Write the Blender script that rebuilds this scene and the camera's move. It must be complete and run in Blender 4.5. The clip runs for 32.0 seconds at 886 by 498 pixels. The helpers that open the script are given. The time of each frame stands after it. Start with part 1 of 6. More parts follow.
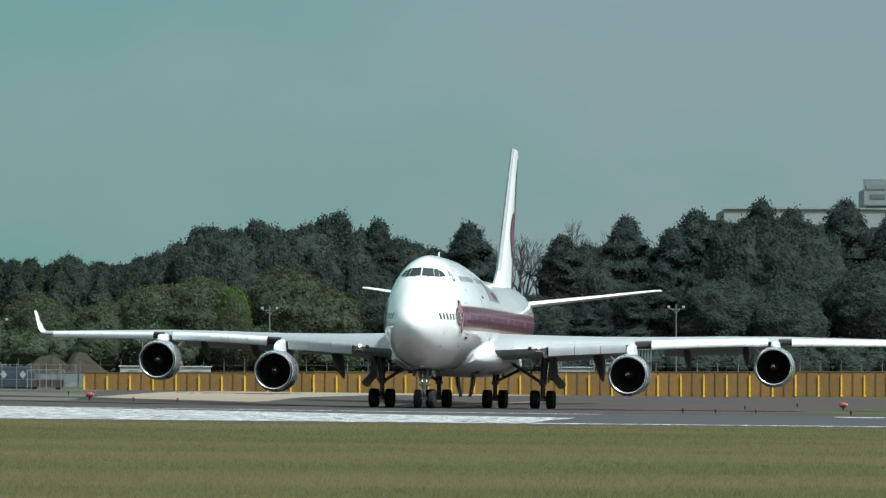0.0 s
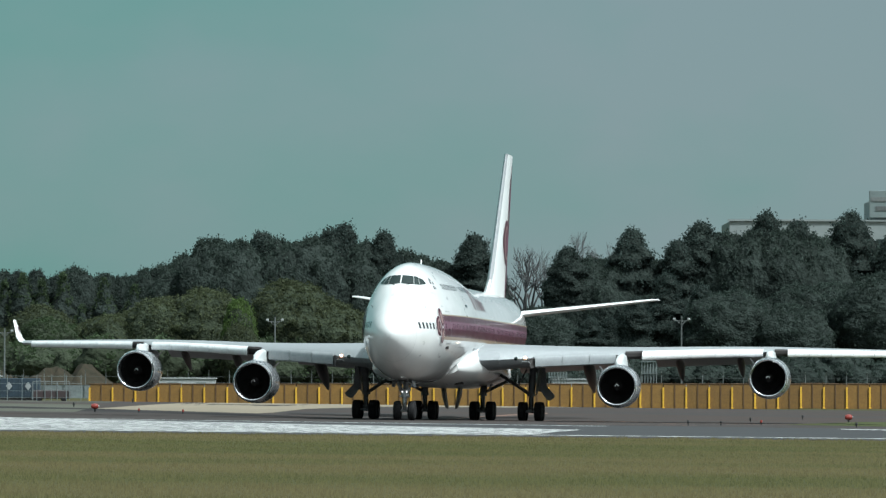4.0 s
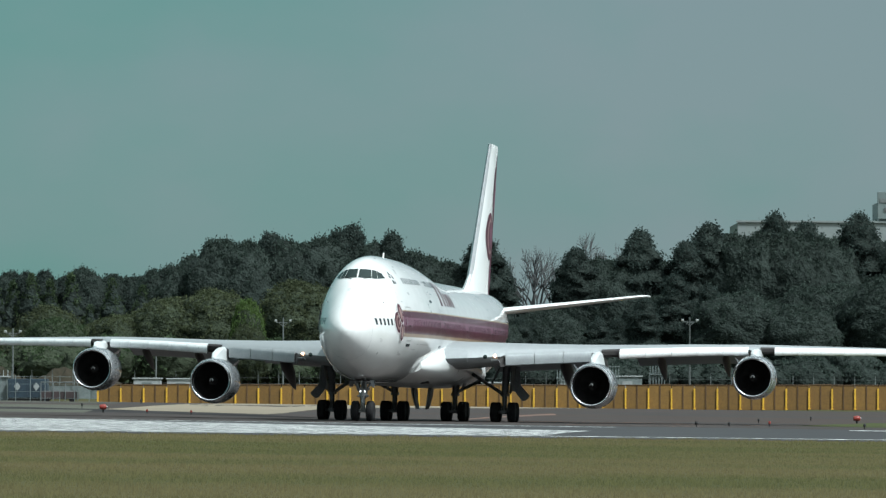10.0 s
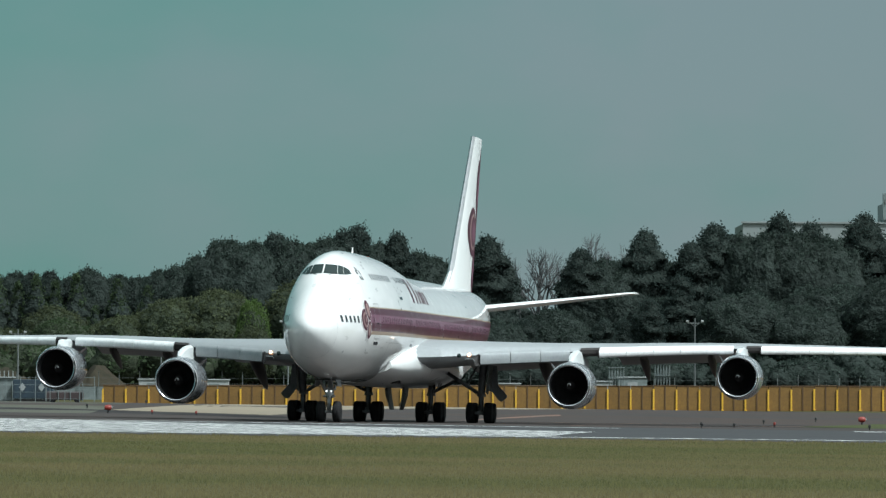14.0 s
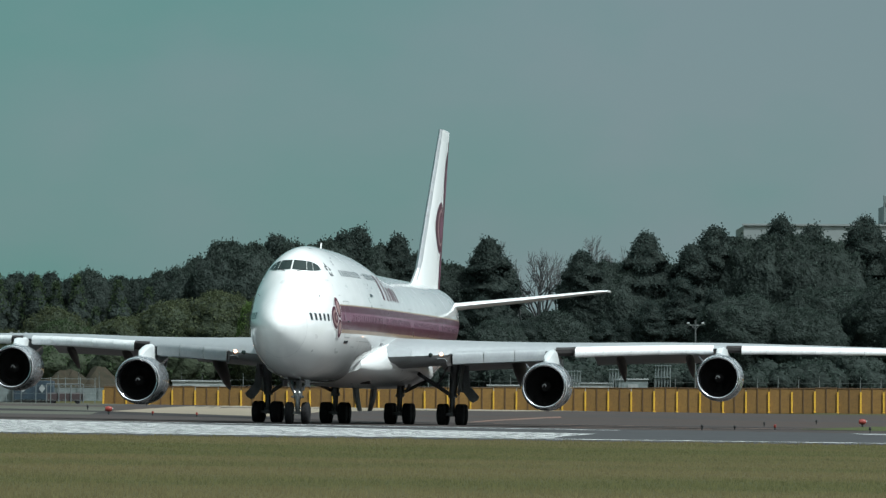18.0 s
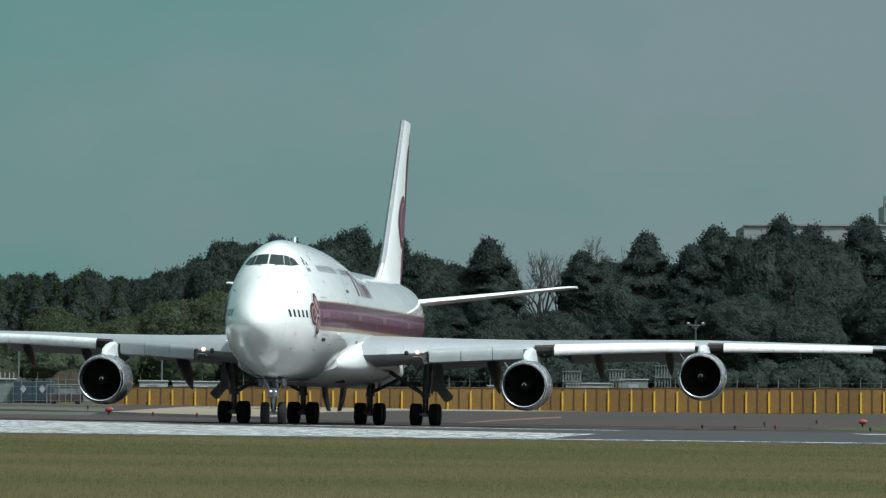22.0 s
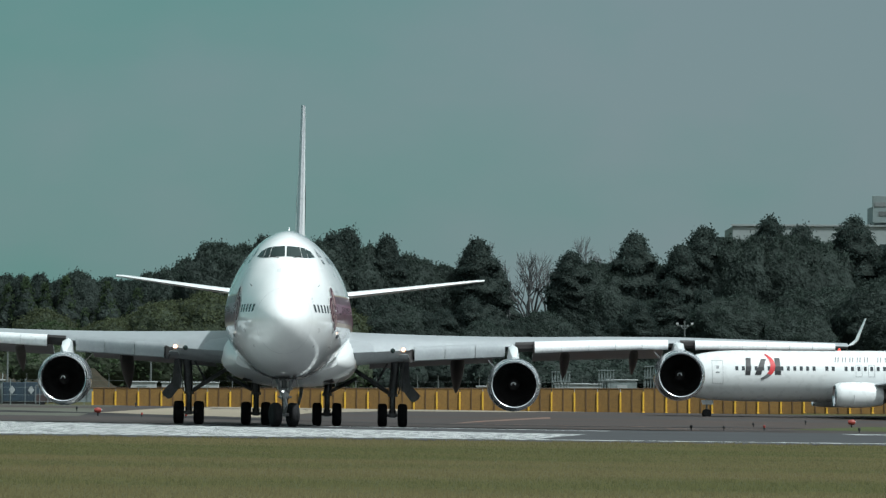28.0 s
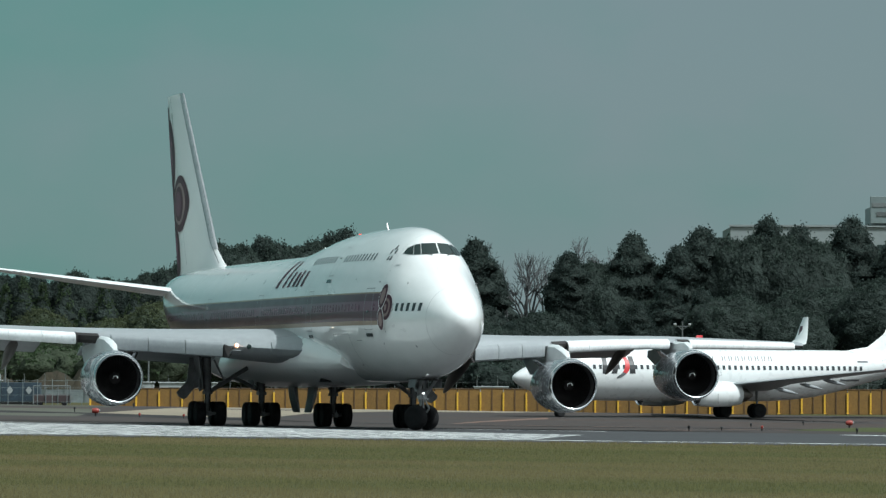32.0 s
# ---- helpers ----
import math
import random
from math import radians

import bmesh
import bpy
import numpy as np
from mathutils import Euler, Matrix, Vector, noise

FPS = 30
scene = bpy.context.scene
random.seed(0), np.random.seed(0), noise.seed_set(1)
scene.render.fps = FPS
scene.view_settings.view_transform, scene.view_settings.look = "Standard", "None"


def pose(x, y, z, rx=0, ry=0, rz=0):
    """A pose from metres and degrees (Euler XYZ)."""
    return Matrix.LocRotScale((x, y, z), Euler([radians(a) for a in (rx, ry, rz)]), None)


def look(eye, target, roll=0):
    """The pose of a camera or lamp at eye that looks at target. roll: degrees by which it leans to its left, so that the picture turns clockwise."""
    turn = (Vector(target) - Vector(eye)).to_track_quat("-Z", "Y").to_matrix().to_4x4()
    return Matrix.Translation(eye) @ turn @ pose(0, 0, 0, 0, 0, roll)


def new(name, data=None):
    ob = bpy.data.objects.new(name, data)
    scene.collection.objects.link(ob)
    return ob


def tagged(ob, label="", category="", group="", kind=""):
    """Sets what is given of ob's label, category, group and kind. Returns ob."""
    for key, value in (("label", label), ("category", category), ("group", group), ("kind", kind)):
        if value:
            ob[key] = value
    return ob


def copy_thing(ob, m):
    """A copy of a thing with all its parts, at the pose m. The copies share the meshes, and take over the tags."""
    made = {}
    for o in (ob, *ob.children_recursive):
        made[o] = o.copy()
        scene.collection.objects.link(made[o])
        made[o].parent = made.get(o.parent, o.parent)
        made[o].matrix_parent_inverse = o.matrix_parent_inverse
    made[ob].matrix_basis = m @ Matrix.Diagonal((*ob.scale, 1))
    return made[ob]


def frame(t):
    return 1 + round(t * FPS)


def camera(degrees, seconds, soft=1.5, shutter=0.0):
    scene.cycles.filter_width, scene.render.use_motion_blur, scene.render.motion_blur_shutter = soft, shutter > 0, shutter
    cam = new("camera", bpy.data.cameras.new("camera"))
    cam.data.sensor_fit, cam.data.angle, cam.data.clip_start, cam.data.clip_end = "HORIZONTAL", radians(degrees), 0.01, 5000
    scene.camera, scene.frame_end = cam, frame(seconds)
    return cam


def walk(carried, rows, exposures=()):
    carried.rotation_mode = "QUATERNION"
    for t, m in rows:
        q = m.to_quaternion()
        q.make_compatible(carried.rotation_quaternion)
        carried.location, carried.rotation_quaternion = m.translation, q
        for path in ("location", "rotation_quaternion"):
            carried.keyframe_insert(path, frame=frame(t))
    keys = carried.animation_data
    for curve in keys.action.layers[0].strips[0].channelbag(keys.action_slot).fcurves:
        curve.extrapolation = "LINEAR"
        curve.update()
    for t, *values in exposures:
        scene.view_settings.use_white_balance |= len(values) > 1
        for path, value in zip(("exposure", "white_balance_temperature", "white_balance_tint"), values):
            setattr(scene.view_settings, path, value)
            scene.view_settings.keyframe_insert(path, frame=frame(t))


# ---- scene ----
cam = camera(9.122, 32.0, soft=1.35)
EYE = (0.0, 0.0, 2.2)


def aim(pan, tilt, roll):
    """A camera pose on the tripod: pan to the right, tilt up, roll clockwise, in degrees."""
    return pose(*EYE, 0, 0, -pan) @ pose(0, 0, 0, 90 + tilt) @ pose(0, 0, 0, 0, 0, roll)


EXPOSURES = ((0, 0.26, 5900, 3), (1, 0.21, 5900, 3), (5, 0.15, 5900, 3), (13, 0.01, 5900, 3), (24, -0.10, 5900, 3), (32, -0.09, 5900, 3))
walk(cam, [(t, aim(p, u, r)) for t, p, u, r in (
    (0, 0.134, 1.258, 0.14),    (0.5, 0.113, 1.346, 0.15),    (1, 0.107, 1.328, 0.11),
    (1.5, 0.115, 1.337, 0.11),    (2, 0.093, 1.345, 0.11),    (2.5, 0.094, 1.347, 0.10),
    (3, 0.054, 1.346, 0.11),    (3.5, 0.067, 1.369, 0.15),    (5.5, 0.061, 1.386, 0.24),
    (6, 0.069, 1.376, 0.25),    (6.5, 0.044, 1.359, 0.20),    (7, 0.035, 1.380, 0.21),
    (7.5, 0.010, 1.389, 0.21),    (8, 0.008, 1.396, 0.23),    (8.5, 0.007, 1.391, 0.23),
    (9, 0.006, 1.388, 0.28),    (9.5, -0.001, 1.385, 0.25),    (10, -0.008, 1.388, 0.23),
    (10.5, -0.018, 1.387, 0.25),    (11, -0.022, 1.387, 0.22),    (11.5, -0.035, 1.396, 0.27),
    (12, -0.053, 1.398, 0.28),    (12.5, -0.053, 1.400, 0.29),    (13, -0.056, 1.399, 0.30),
    (13.5, -0.058, 1.392, 0.30),    (14, -0.061, 1.397, 0.26),    (14.5, -0.061, 1.397, 0.27),
    (16.5, -0.070, 1.409, 0.32),    (17, -0.070, 1.413, 0.33),    (17.5, -0.065, 1.413, 0.32),
    (18, -0.069, 1.415, 0.34),    (18.5, -0.071, 1.415, 0.36),    (19, -0.070, 1.411, 0.34),
    (19.5, -0.072, 1.417, 0.34),    (20, -0.088, 1.422, 0.33),    (20.5, -0.084, 1.424, 0.34),
    (21, -0.080, 1.423, 0.35),    (21.5, -0.071, 1.418, 0.30),    (22, -0.070, 1.418, 0.30),
    (22.5, -0.070, 1.419, 0.30),    (23, -0.070, 1.418, 0.27),    (23.5, -0.069, 1.417, 0.28),
    (24, -0.061, 1.417, 0.28),    (24.5, -0.069, 1.423, 0.27),    (25, -0.050, 1.426, 0.26),
    (25.5, 0.011, 1.433, 0.28),    (27.5, 0.040, 1.437, 0.23),    (28, 0.044, 1.425, 0.27),
    (28.5, 0.039, 1.430, 0.20),    (29, 0.041, 1.428, 0.20),    (29.5, 0.039, 1.426, 0.19),
    (30, 0.051, 1.428, 0.24),    (30.5, 0.055, 1.429, 0.24),    (31, 0.058, 1.429, 0.23),
    (31.5, 0.061, 1.431, 0.25),    (32, 0.067, 1.430, 0.28),
)], EXPOSURES)

# ---- sky and sun ----
SUN_EL, SUN_AZ = 54.0, 128.0          # elevation; compass turn from the view's axis, clockwise
world = bpy.data.worlds.new("sky")
scene.world = world
world.use_nodes = True
wn, wl = world.node_tree.nodes, world.node_tree.links
wn.clear()
w_out, w_bg = wn.new("ShaderNodeOutputWorld"), wn.new("ShaderNodeBackground")
w_sky = wn.new("ShaderNodeTexSky")
w_sky.sky_type, w_sky.sun_disc = "NISHITA", False
w_sky.sun_elevation, w_sky.sun_rotation = radians(SUN_EL), radians(SUN_AZ)
w_dim = wn.new("ShaderNodeMix")
w_dim.data_type, w_dim.blend_type = "RGBA", "MULTIPLY"
w_dim.inputs[0].default_value = 1.0
w_dim.inputs[7].default_value = (0.09, 0.09, 0.09, 1)
w_co = wn.new("ShaderNodeTexCoord")
w_map = wn.new("ShaderNodeMapping")
w_map.inputs["Scale"].default_value = (9, 9, 16)
w_noise = wn.new("ShaderNodeTexNoise")
w_noise.inputs["Scale"].default_value, w_noise.inputs["Detail"].default_value = 1.4, 5
w_ramp = wn.new("ShaderNodeValToRGB")            # thin high cloud: teal gaps and grey veils
w_ramp.color_ramp.elements[0].position, w_ramp.color_ramp.elements[0].color = 0.30, (0.165, 0.335, 0.300, 1)
w_ramp.color_ramp.elements[1].position, w_ramp.color_ramp.elements[1].color = 0.66, (0.262, 0.338, 0.345, 1)
w_cloud = wn.new("ShaderNodeMix")
w_cloud.data_type = "RGBA"
w_cloud.inputs[0].default_value = 0.86
wl.new(w_co.outputs["Generated"], w_map.inputs["Vector"])
wl.new(w_map.outputs[0], w_noise.inputs["Vector"])
w_sep = wn.new("ShaderNodeSeparateXYZ")
w_side = wn.new("ShaderNodeMapRange")            # the veil thickens to the right
w_side.inputs[1].default_value, w_side.inputs[2].default_value = -0.085, 0.04
w_side.inputs[3].default_value, w_side.inputs[4].default_value = -0.22, 0.10
w_add = wn.new("ShaderNodeMath")
wl.new(w_co.outputs["Generated"], w_sep.inputs[0])
wl.new(w_sep.outputs[0], w_side.inputs[0])
wl.new(w_side.outputs[0], w_add.inputs[0])
wl.new(w_noise.outputs[0], w_add.inputs[1])
wl.new(w_add.outputs[0], w_ramp.inputs[0])
wl.new(w_sky.outputs[0], w_dim.inputs[6])
wl.new(w_dim.outputs[2], w_cloud.inputs[6])
# the veil scatters the sun forwards: brighter all round it, smoothly
_e, _a = radians(SUN_EL), radians(SUN_AZ)
sun_from = Vector((math.sin(_a) * math.cos(_e), math.cos(_a) * math.cos(_e), math.sin(_e)))
w_dot, w_far, w_veil = wn.new("ShaderNodeVectorMath"), wn.new("ShaderNodeMapRange"), wn.new("ShaderNodeVectorMath")
w_dot.operation, w_veil.operation = "DOT_PRODUCT", "SCALE"
w_dot.inputs[1].default_value = sun_from
wl.new(w_co.outputs["Generated"], w_dot.inputs[0])
w_far.interpolation_type = "SMOOTHERSTEP"
w_far.inputs[1].default_value, w_far.inputs[2].default_value = 0.05, 1.0
w_far.inputs[3].default_value, w_far.inputs[4].default_value = 1.0, 4.4
wl.new(w_dot.outputs["Value"], w_far.inputs[0])
w_white, w_near = wn.new("ShaderNodeMix"), wn.new("ShaderNodeMapRange")
w_white.data_type = "RGBA"                       # and whiter
w_white.inputs[7].default_value = (0.315, 0.325, 0.315, 1)
w_near.inputs[1].default_value, w_near.inputs[2].default_value = -0.3, 0.6
wl.new(w_dot.outputs["Value"], w_near.inputs[0])
wl.new(w_near.outputs[0], w_white.inputs[0])
wl.new(w_ramp.outputs[0], w_white.inputs[6])
wl.new(w_white.outputs[2], w_veil.inputs[0])
wl.new(w_far.outputs[0], w_veil.inputs["Scale"])
wl.new(w_veil.outputs[0], w_cloud.inputs[7])
wl.new(w_cloud.outputs[2], w_bg.inputs[0])
w_bg.inputs[1].default_value = 0.82
wl.new(w_bg.outputs[0], w_out.inputs[0])

sun_data = bpy.data.lights.new("sun", "SUN")
sun_data.energy, sun_data.angle, sun_data.color = 4.9, radians(0.6), (1.0, 0.975, 0.925)
sun = new("sun", sun_data)
sun.matrix_world = look(sun_from * 400, (0, 0, 0))


# ---- materials ----
def smat(name, color, rough=0.6, metal=0.0, vary=0.12, scale=3.0, fine=0.0, bump=0.0, coat=0.0, spread=None, island=0.0, object_random=0.0, stretch=(1, 1, 1)):
    """A surface with stains at one scale, grain at another, and relief."""
    m = bpy.data.materials.new(name)
    m.use_nodes = True
    n, l = m.node_tree.nodes, m.node_tree.links
    b = n["Principled BSDF"]
    b.inputs["Roughness"].default_value, b.inputs["Metallic"].default_value = rough, metal
    b.inputs["Coat Weight"].default_value = coat
    b.inputs["Coat Roughness"].default_value = 0.05
    co = n.new("ShaderNodeTexCoord")
    mp = n.new("ShaderNodeMapping")
    mp.inputs["Scale"].default_value = stretch
    l.new(co.outputs["Object"], mp.inputs[0])
    big, small = n.new("ShaderNodeTexNoise"), n.new("ShaderNodeTexNoise")
    big.inputs["Scale"].default_value, big.inputs["Detail"].default_value = 1.0 / scale, 4
    small.inputs["Scale"].default_value, small.inputs["Detail"].default_value = fine or 12.0 / scale, 3
    l.new(mp.outputs[0], big.inputs[0])
    l.new(mp.outputs[0], small.inputs[0])
    other = spread or tuple(c * 0.62 for c in color)
    mix = n.new("ShaderNodeMix")
    mix.data_type = "RGBA"
    mix.inputs[6].default_value, mix.inputs[7].default_value = (*color, 1), (*other, 1)
    rng = n.new("ShaderNodeMapRange")
    rng.inputs[1].default_value, rng.inputs[2].default_value = 0.35, 0.72
    rng.inputs[4].default_value = min(1.0, vary * 4)
    l.new(big.outputs[0], rng.inputs[0])
    l.new(rng.outputs[0], mix.inputs[0])
    val = n.new("ShaderNodeHueSaturation")
    l.new(mix.outputs[2], val.inputs["Color"])
    rv = n.new("ShaderNodeMapRange")
    rv.inputs[1].default_value, rv.inputs[2].default_value = 0.3, 0.7
    rv.inputs[3].default_value, rv.inputs[4].default_value = 1 - vary, 1 + vary * 0.6
    l.new(small.outputs[0], rv.inputs[0])
    last = rv.outputs[0]
    for amount, kind in ((island, "g"), (object_random, "o")):
        if amount:
            src = n.new("ShaderNodeNewGeometry" if kind == "g" else "ShaderNodeObjectInfo")
            r2 = n.new("ShaderNodeMapRange")
            r2.inputs[3].default_value, r2.inputs[4].default_value = 1 - amount, 1 + amount
            l.new(src.outputs["Random Per Island" if kind == "g" else "Random"], r2.inputs[0])
            mul = n.new("ShaderNodeMath")
            mul.operation = "MULTIPLY"
            l.new(last, mul.inputs[0])
            l.new(r2.outputs[0], mul.inputs[1])
            last = mul.outputs[0]
    l.new(last, val.inputs["Value"])
    l.new(val.outputs[0], b.inputs["Base Color"])
    rr = n.new("ShaderNodeMapRange")
    rr.inputs[3].default_value, rr.inputs[4].default_value = max(0.02, rough - 0.08), min(1, rough + 0.1)
    l.new(small.outputs[0], rr.inputs[0])
    l.new(rr.outputs[0], b.inputs["Roughness"])
    if bump:
        bp = n.new("ShaderNodeBump")
        bp.inputs["Strength"].default_value, bp.inputs["Distance"].default_value = bump, 0.05
        l.new(small.outputs[0], bp.inputs["Height"])
        l.new(bp.outputs[0], b.inputs["Normal"])
    return m


def glow(name, color, strength):
    m = bpy.data.materials.new(name)
    m.use_nodes = True
    b = m.node_tree.nodes["Principled BSDF"]
    b.inputs["Base Color"].default_value = (*color, 1)
    b.inputs["Emission Color"].default_value, b.inputs["Emission Strength"].default_value = (*color, 1), strength
    return m


def wavy(m):
    """Panels that are not quite flat, seen in the gloss alone."""
    n, l = m.node_tree.nodes, m.node_tree.links
    co, no, bp = n.new("ShaderNodeTexCoord"), n.new("ShaderNodeTexNoise"), n.new("ShaderNodeBump")
    mp = n.new("ShaderNodeMapping")
    mp.inputs["Scale"].default_value = (0.6, 1.9, 0.7)
    no.inputs["Scale"].default_value, no.inputs["Detail"].default_value = 1.3, 1
    bp.inputs["Strength"].default_value, bp.inputs["Distance"].default_value = 0.14, 0.06
    l.new(co.outputs["Object"], mp.inputs[0])
    l.new(mp.outputs[0], no.inputs[0])
    l.new(no.outputs[0], bp.inputs["Height"])
    l.new(bp.outputs[0], n["Principled BSDF"].inputs["Coat Normal"])


PURPLE, MAGENTA, GOLD = (0.066, 0.016, 0.031), (0.150, 0.062, 0.098), (0.25, 0.18, 0.12)
WHITE = (0.80, 0.81, 0.80)


def livery(name):
    """White paint with a cheat line of purple, magenta and gold along the windows."""
    m = smat(name, WHITE, 0.30, 0, 0.05, 2.0, 1.6, coat=0.0, spread=(0.70, 0.70, 0.68), stretch=(0.35, 1, 1.0))
    m.node_tree.nodes["Principled BSDF"].inputs["Coat IOR"].default_value = 1.65
    n, l = m.node_tree.nodes, m.node_tree.links
    b = n["Principled BSDF"]
    base = b.inputs["Base Color"].links[0].from_socket
    co, sep = n.new("ShaderNodeTexCoord"), n.new("ShaderNodeSeparateXYZ")
    l.new(co.outputs["Object"], sep.inputs[0])
    rng = n.new("ShaderNodeMapRange")
    rng.inputs[1].default_value, rng.inputs[2].default_value = 4.9, 6.75
    l.new(sep.outputs[2], rng.inputs[0])
    ramp = n.new("ShaderNodeValToRGB")
    cr = ramp.color_ramp
    cr.interpolation = "CONSTANT"
    stops = ((0.0, WHITE, 0), (0.04, GOLD, 1), (0.15, PURPLE, 1), (0.40, MAGENTA, 1), (0.66, PURPLE, 1), (0.85, GOLD, 1), (0.89, WHITE, 0))
    while len(cr.elements) < len(stops):
        cr.elements.new(0.5)
    for e, (p, c, a) in zip(cr.elements, stops):
        e.position, e.color = p, (*c, a)
    l.new(rng.outputs[0], ramp.inputs[0])
    aft = n.new("ShaderNodeMath")
    aft.operation = "LESS_THAN"
    aft.inputs[1].default_value = JX - 6.4
    l.new(sep.outputs[0], aft.inputs[0])
    both = n.new("ShaderNodeMath")
    both.operation = "MULTIPLY"
    l.new(aft.outputs[0], both.inputs[0])
    l.new(ramp.outputs[1], both.inputs[1])
    mix = n.new("ShaderNodeMix")
    mix.data_type = "RGBA"
    l.new(both.outputs[0], mix.inputs[0])
    l.new(base, mix.inputs[6])
    l.new(ramp.outputs[0], mix.inputs[7])
    l.new(mix.outputs[2], b.inputs["Base Color"])
    # clear gloss over the white, a duller film on the stripe, and the skin's slight waviness
    gloss = n.new("ShaderNodeMapRange")
    gloss.inputs[3].default_value, gloss.inputs[4].default_value = 1.0, 0.2
    l.new(both.outputs[0], gloss.inputs[0])
    l.new(gloss.outputs[0], b.inputs["Coat Weight"])
    spec = n.new("ShaderNodeMapRange")
    spec.inputs[3].default_value, spec.inputs[4].default_value = 0.5, 0.3
    l.new(both.outputs[0], spec.inputs[0])
    l.new(spec.outputs[0], b.inputs["Specular IOR Level"])
    wavy(m)
    return m


JX = 31.8                              # the jumbo's nose, ahead of its wing gear
M_LIVERY = livery("liveried_paint")
M_WHITE = smat("white_paint", WHITE, 0.3, 0, 0.03, 3.0, 0.6, coat=0.3, spread=(0.74, 0.74, 0.73))
M_RADOME = smat("radome_paint", (0.79, 0.80, 0.79), 0.32, 0, 0.03, 1.2, 3, coat=1.0)
wavy(M_RADOME)
M_RADOME.node_tree.nodes["Principled BSDF"].inputs["Coat IOR"].default_value = 1.65
M_WING = smat("wing_grey_paint", (0.31, 0.33, 0.34), 0.42, 0.1, 0.08, 3.0, 4, spread=(0.26, 0.275, 0.285), stretch=(0.4, 1, 1))
M_SLAT = smat("slat_paint", (0.82, 0.83, 0.83), 0.3, 0.1, 0.08, 1.0, 6)
M_KRUEGER = smat("krueger_paint", (0.29, 0.31, 0.32), 0.38, 0.1, 0.08, 1.0, 6)
# near-black put in for shade inside bays and openings; also the wipers
M_SHADE_BLACK = smat("shade_black", (0.026, 0.023, 0.022), 0.75, 0, 0.3, 0.5, 8)
M_LIP = smat("bare_metal_lip", (0.70, 0.72, 0.74), 0.2, 1.0, 0.08, 0.8, 9)
M_COWL = smat("cowl_paint", (0.29, 0.31, 0.325), 0.25, 0.4, 0.04, 1.6, 6, coat=0.7, spread=(0.26, 0.275, 0.285))
M_PYLON = smat("pylon_paint", (0.60, 0.63, 0.63), 0.35, 0.05, 0.06, 0.9, 6)
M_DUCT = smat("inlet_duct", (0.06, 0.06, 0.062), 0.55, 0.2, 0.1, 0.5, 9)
M_FAN = smat("near_black_fan", (0.020, 0.019, 0.019), 0.7, 0.0, 0.15, 0.3, 20)
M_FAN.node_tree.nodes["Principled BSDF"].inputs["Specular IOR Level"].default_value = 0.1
M_NOZZLE = smat("hot_nozzle", (0.22, 0.20, 0.18), 0.4, 0.9, 0.2, 0.5, 8)
M_GLASS = smat("dark_glass", (0.022, 0.034, 0.032), 0.06, 0, 0.05, 0.5, 8)
M_GLASS.node_tree.nodes["Principled BSDF"].inputs["Specular IOR Level"].default_value = 0.26
M_CABIN = smat("cabin_window", (0.05, 0.055, 0.06), 0.12, 0, 0.1, 0.5, 8)
M_TYRE = smat("tyre_rubber", (0.022, 0.022, 0.023), 0.8, 0, 0.25, 0.25, 30, bump=0.3)
M_TYRE.node_tree.nodes["Principled BSDF"].inputs["Specular IOR Level"].default_value = 0.15
M_HUB = smat("wheel_hub", (0.30, 0.30, 0.30), 0.45, 0.7, 0.3, 0.2, 20)
M_STRUT = smat("gear_strut", (0.17, 0.175, 0.18), 0.45, 0.3, 0.3, 0.4, 15)
M_CHROME = smat("oleo_chrome", (0.75, 0.75, 0.76), 0.12, 1.0, 0.05, 0.2, 20)
M_DOOR_IN = smat("gear_door_grey", (0.20, 0.21, 0.215), 0.5, 0.1, 0.2, 0.6, 8)
M_PURPLE = smat("purple_paint", PURPLE, 0.4, 0, 0.1, 1, 5)
M_MAGENTA = smat("magenta_paint", MAGENTA, 0.4, 0, 0.1, 1, 5)
for _m in (M_PURPLE, M_MAGENTA):
    _m.node_tree.nodes["Principled BSDF"].inputs["Specular IOR Level"].default_value = 0.2
M_JOINT = smat("skin_joint", (0.64, 0.65, 0.65), 0.5, 0, 0.2, 0.5, 8)
M_LINE = smat("panel_line", (0.30, 0.31, 0.32), 0.5, 0, 0.2, 0.5, 8)
M_LAMP = glow("landing_lamp_glow", (1.0, 0.72, 0.50), 9.0)
# emission on the ring imitates the lamp's warm glow on its housing
M_LAMPRIM = glow("lamp_ring_glow", (0.95, 0.55, 0.34), 0.35)
M_FAIRING = smat("flap_fairing_paint", (0.13, 0.118, 0.105), 0.5, 0.1, 0.12, 0.8, 6, spread=(0.095, 0.088, 0.08))
M_EDGE = smat("worn_metal_edge", (0.52, 0.53, 0.54), 0.3, 0.5, 0.12, 1.0, 6)
M_TAXI = glow("taxi_lamp_glow", (1.0, 0.97, 0.92), 2.2)
M_NOSELEG = smat("pale_gear_strut", (0.36, 0.37, 0.37), 0.42, 0.3, 0.3, 0.4, 15)
M_BEACON = glow("red_beacon", (0.9, 0.06, 0.04), 0.5)


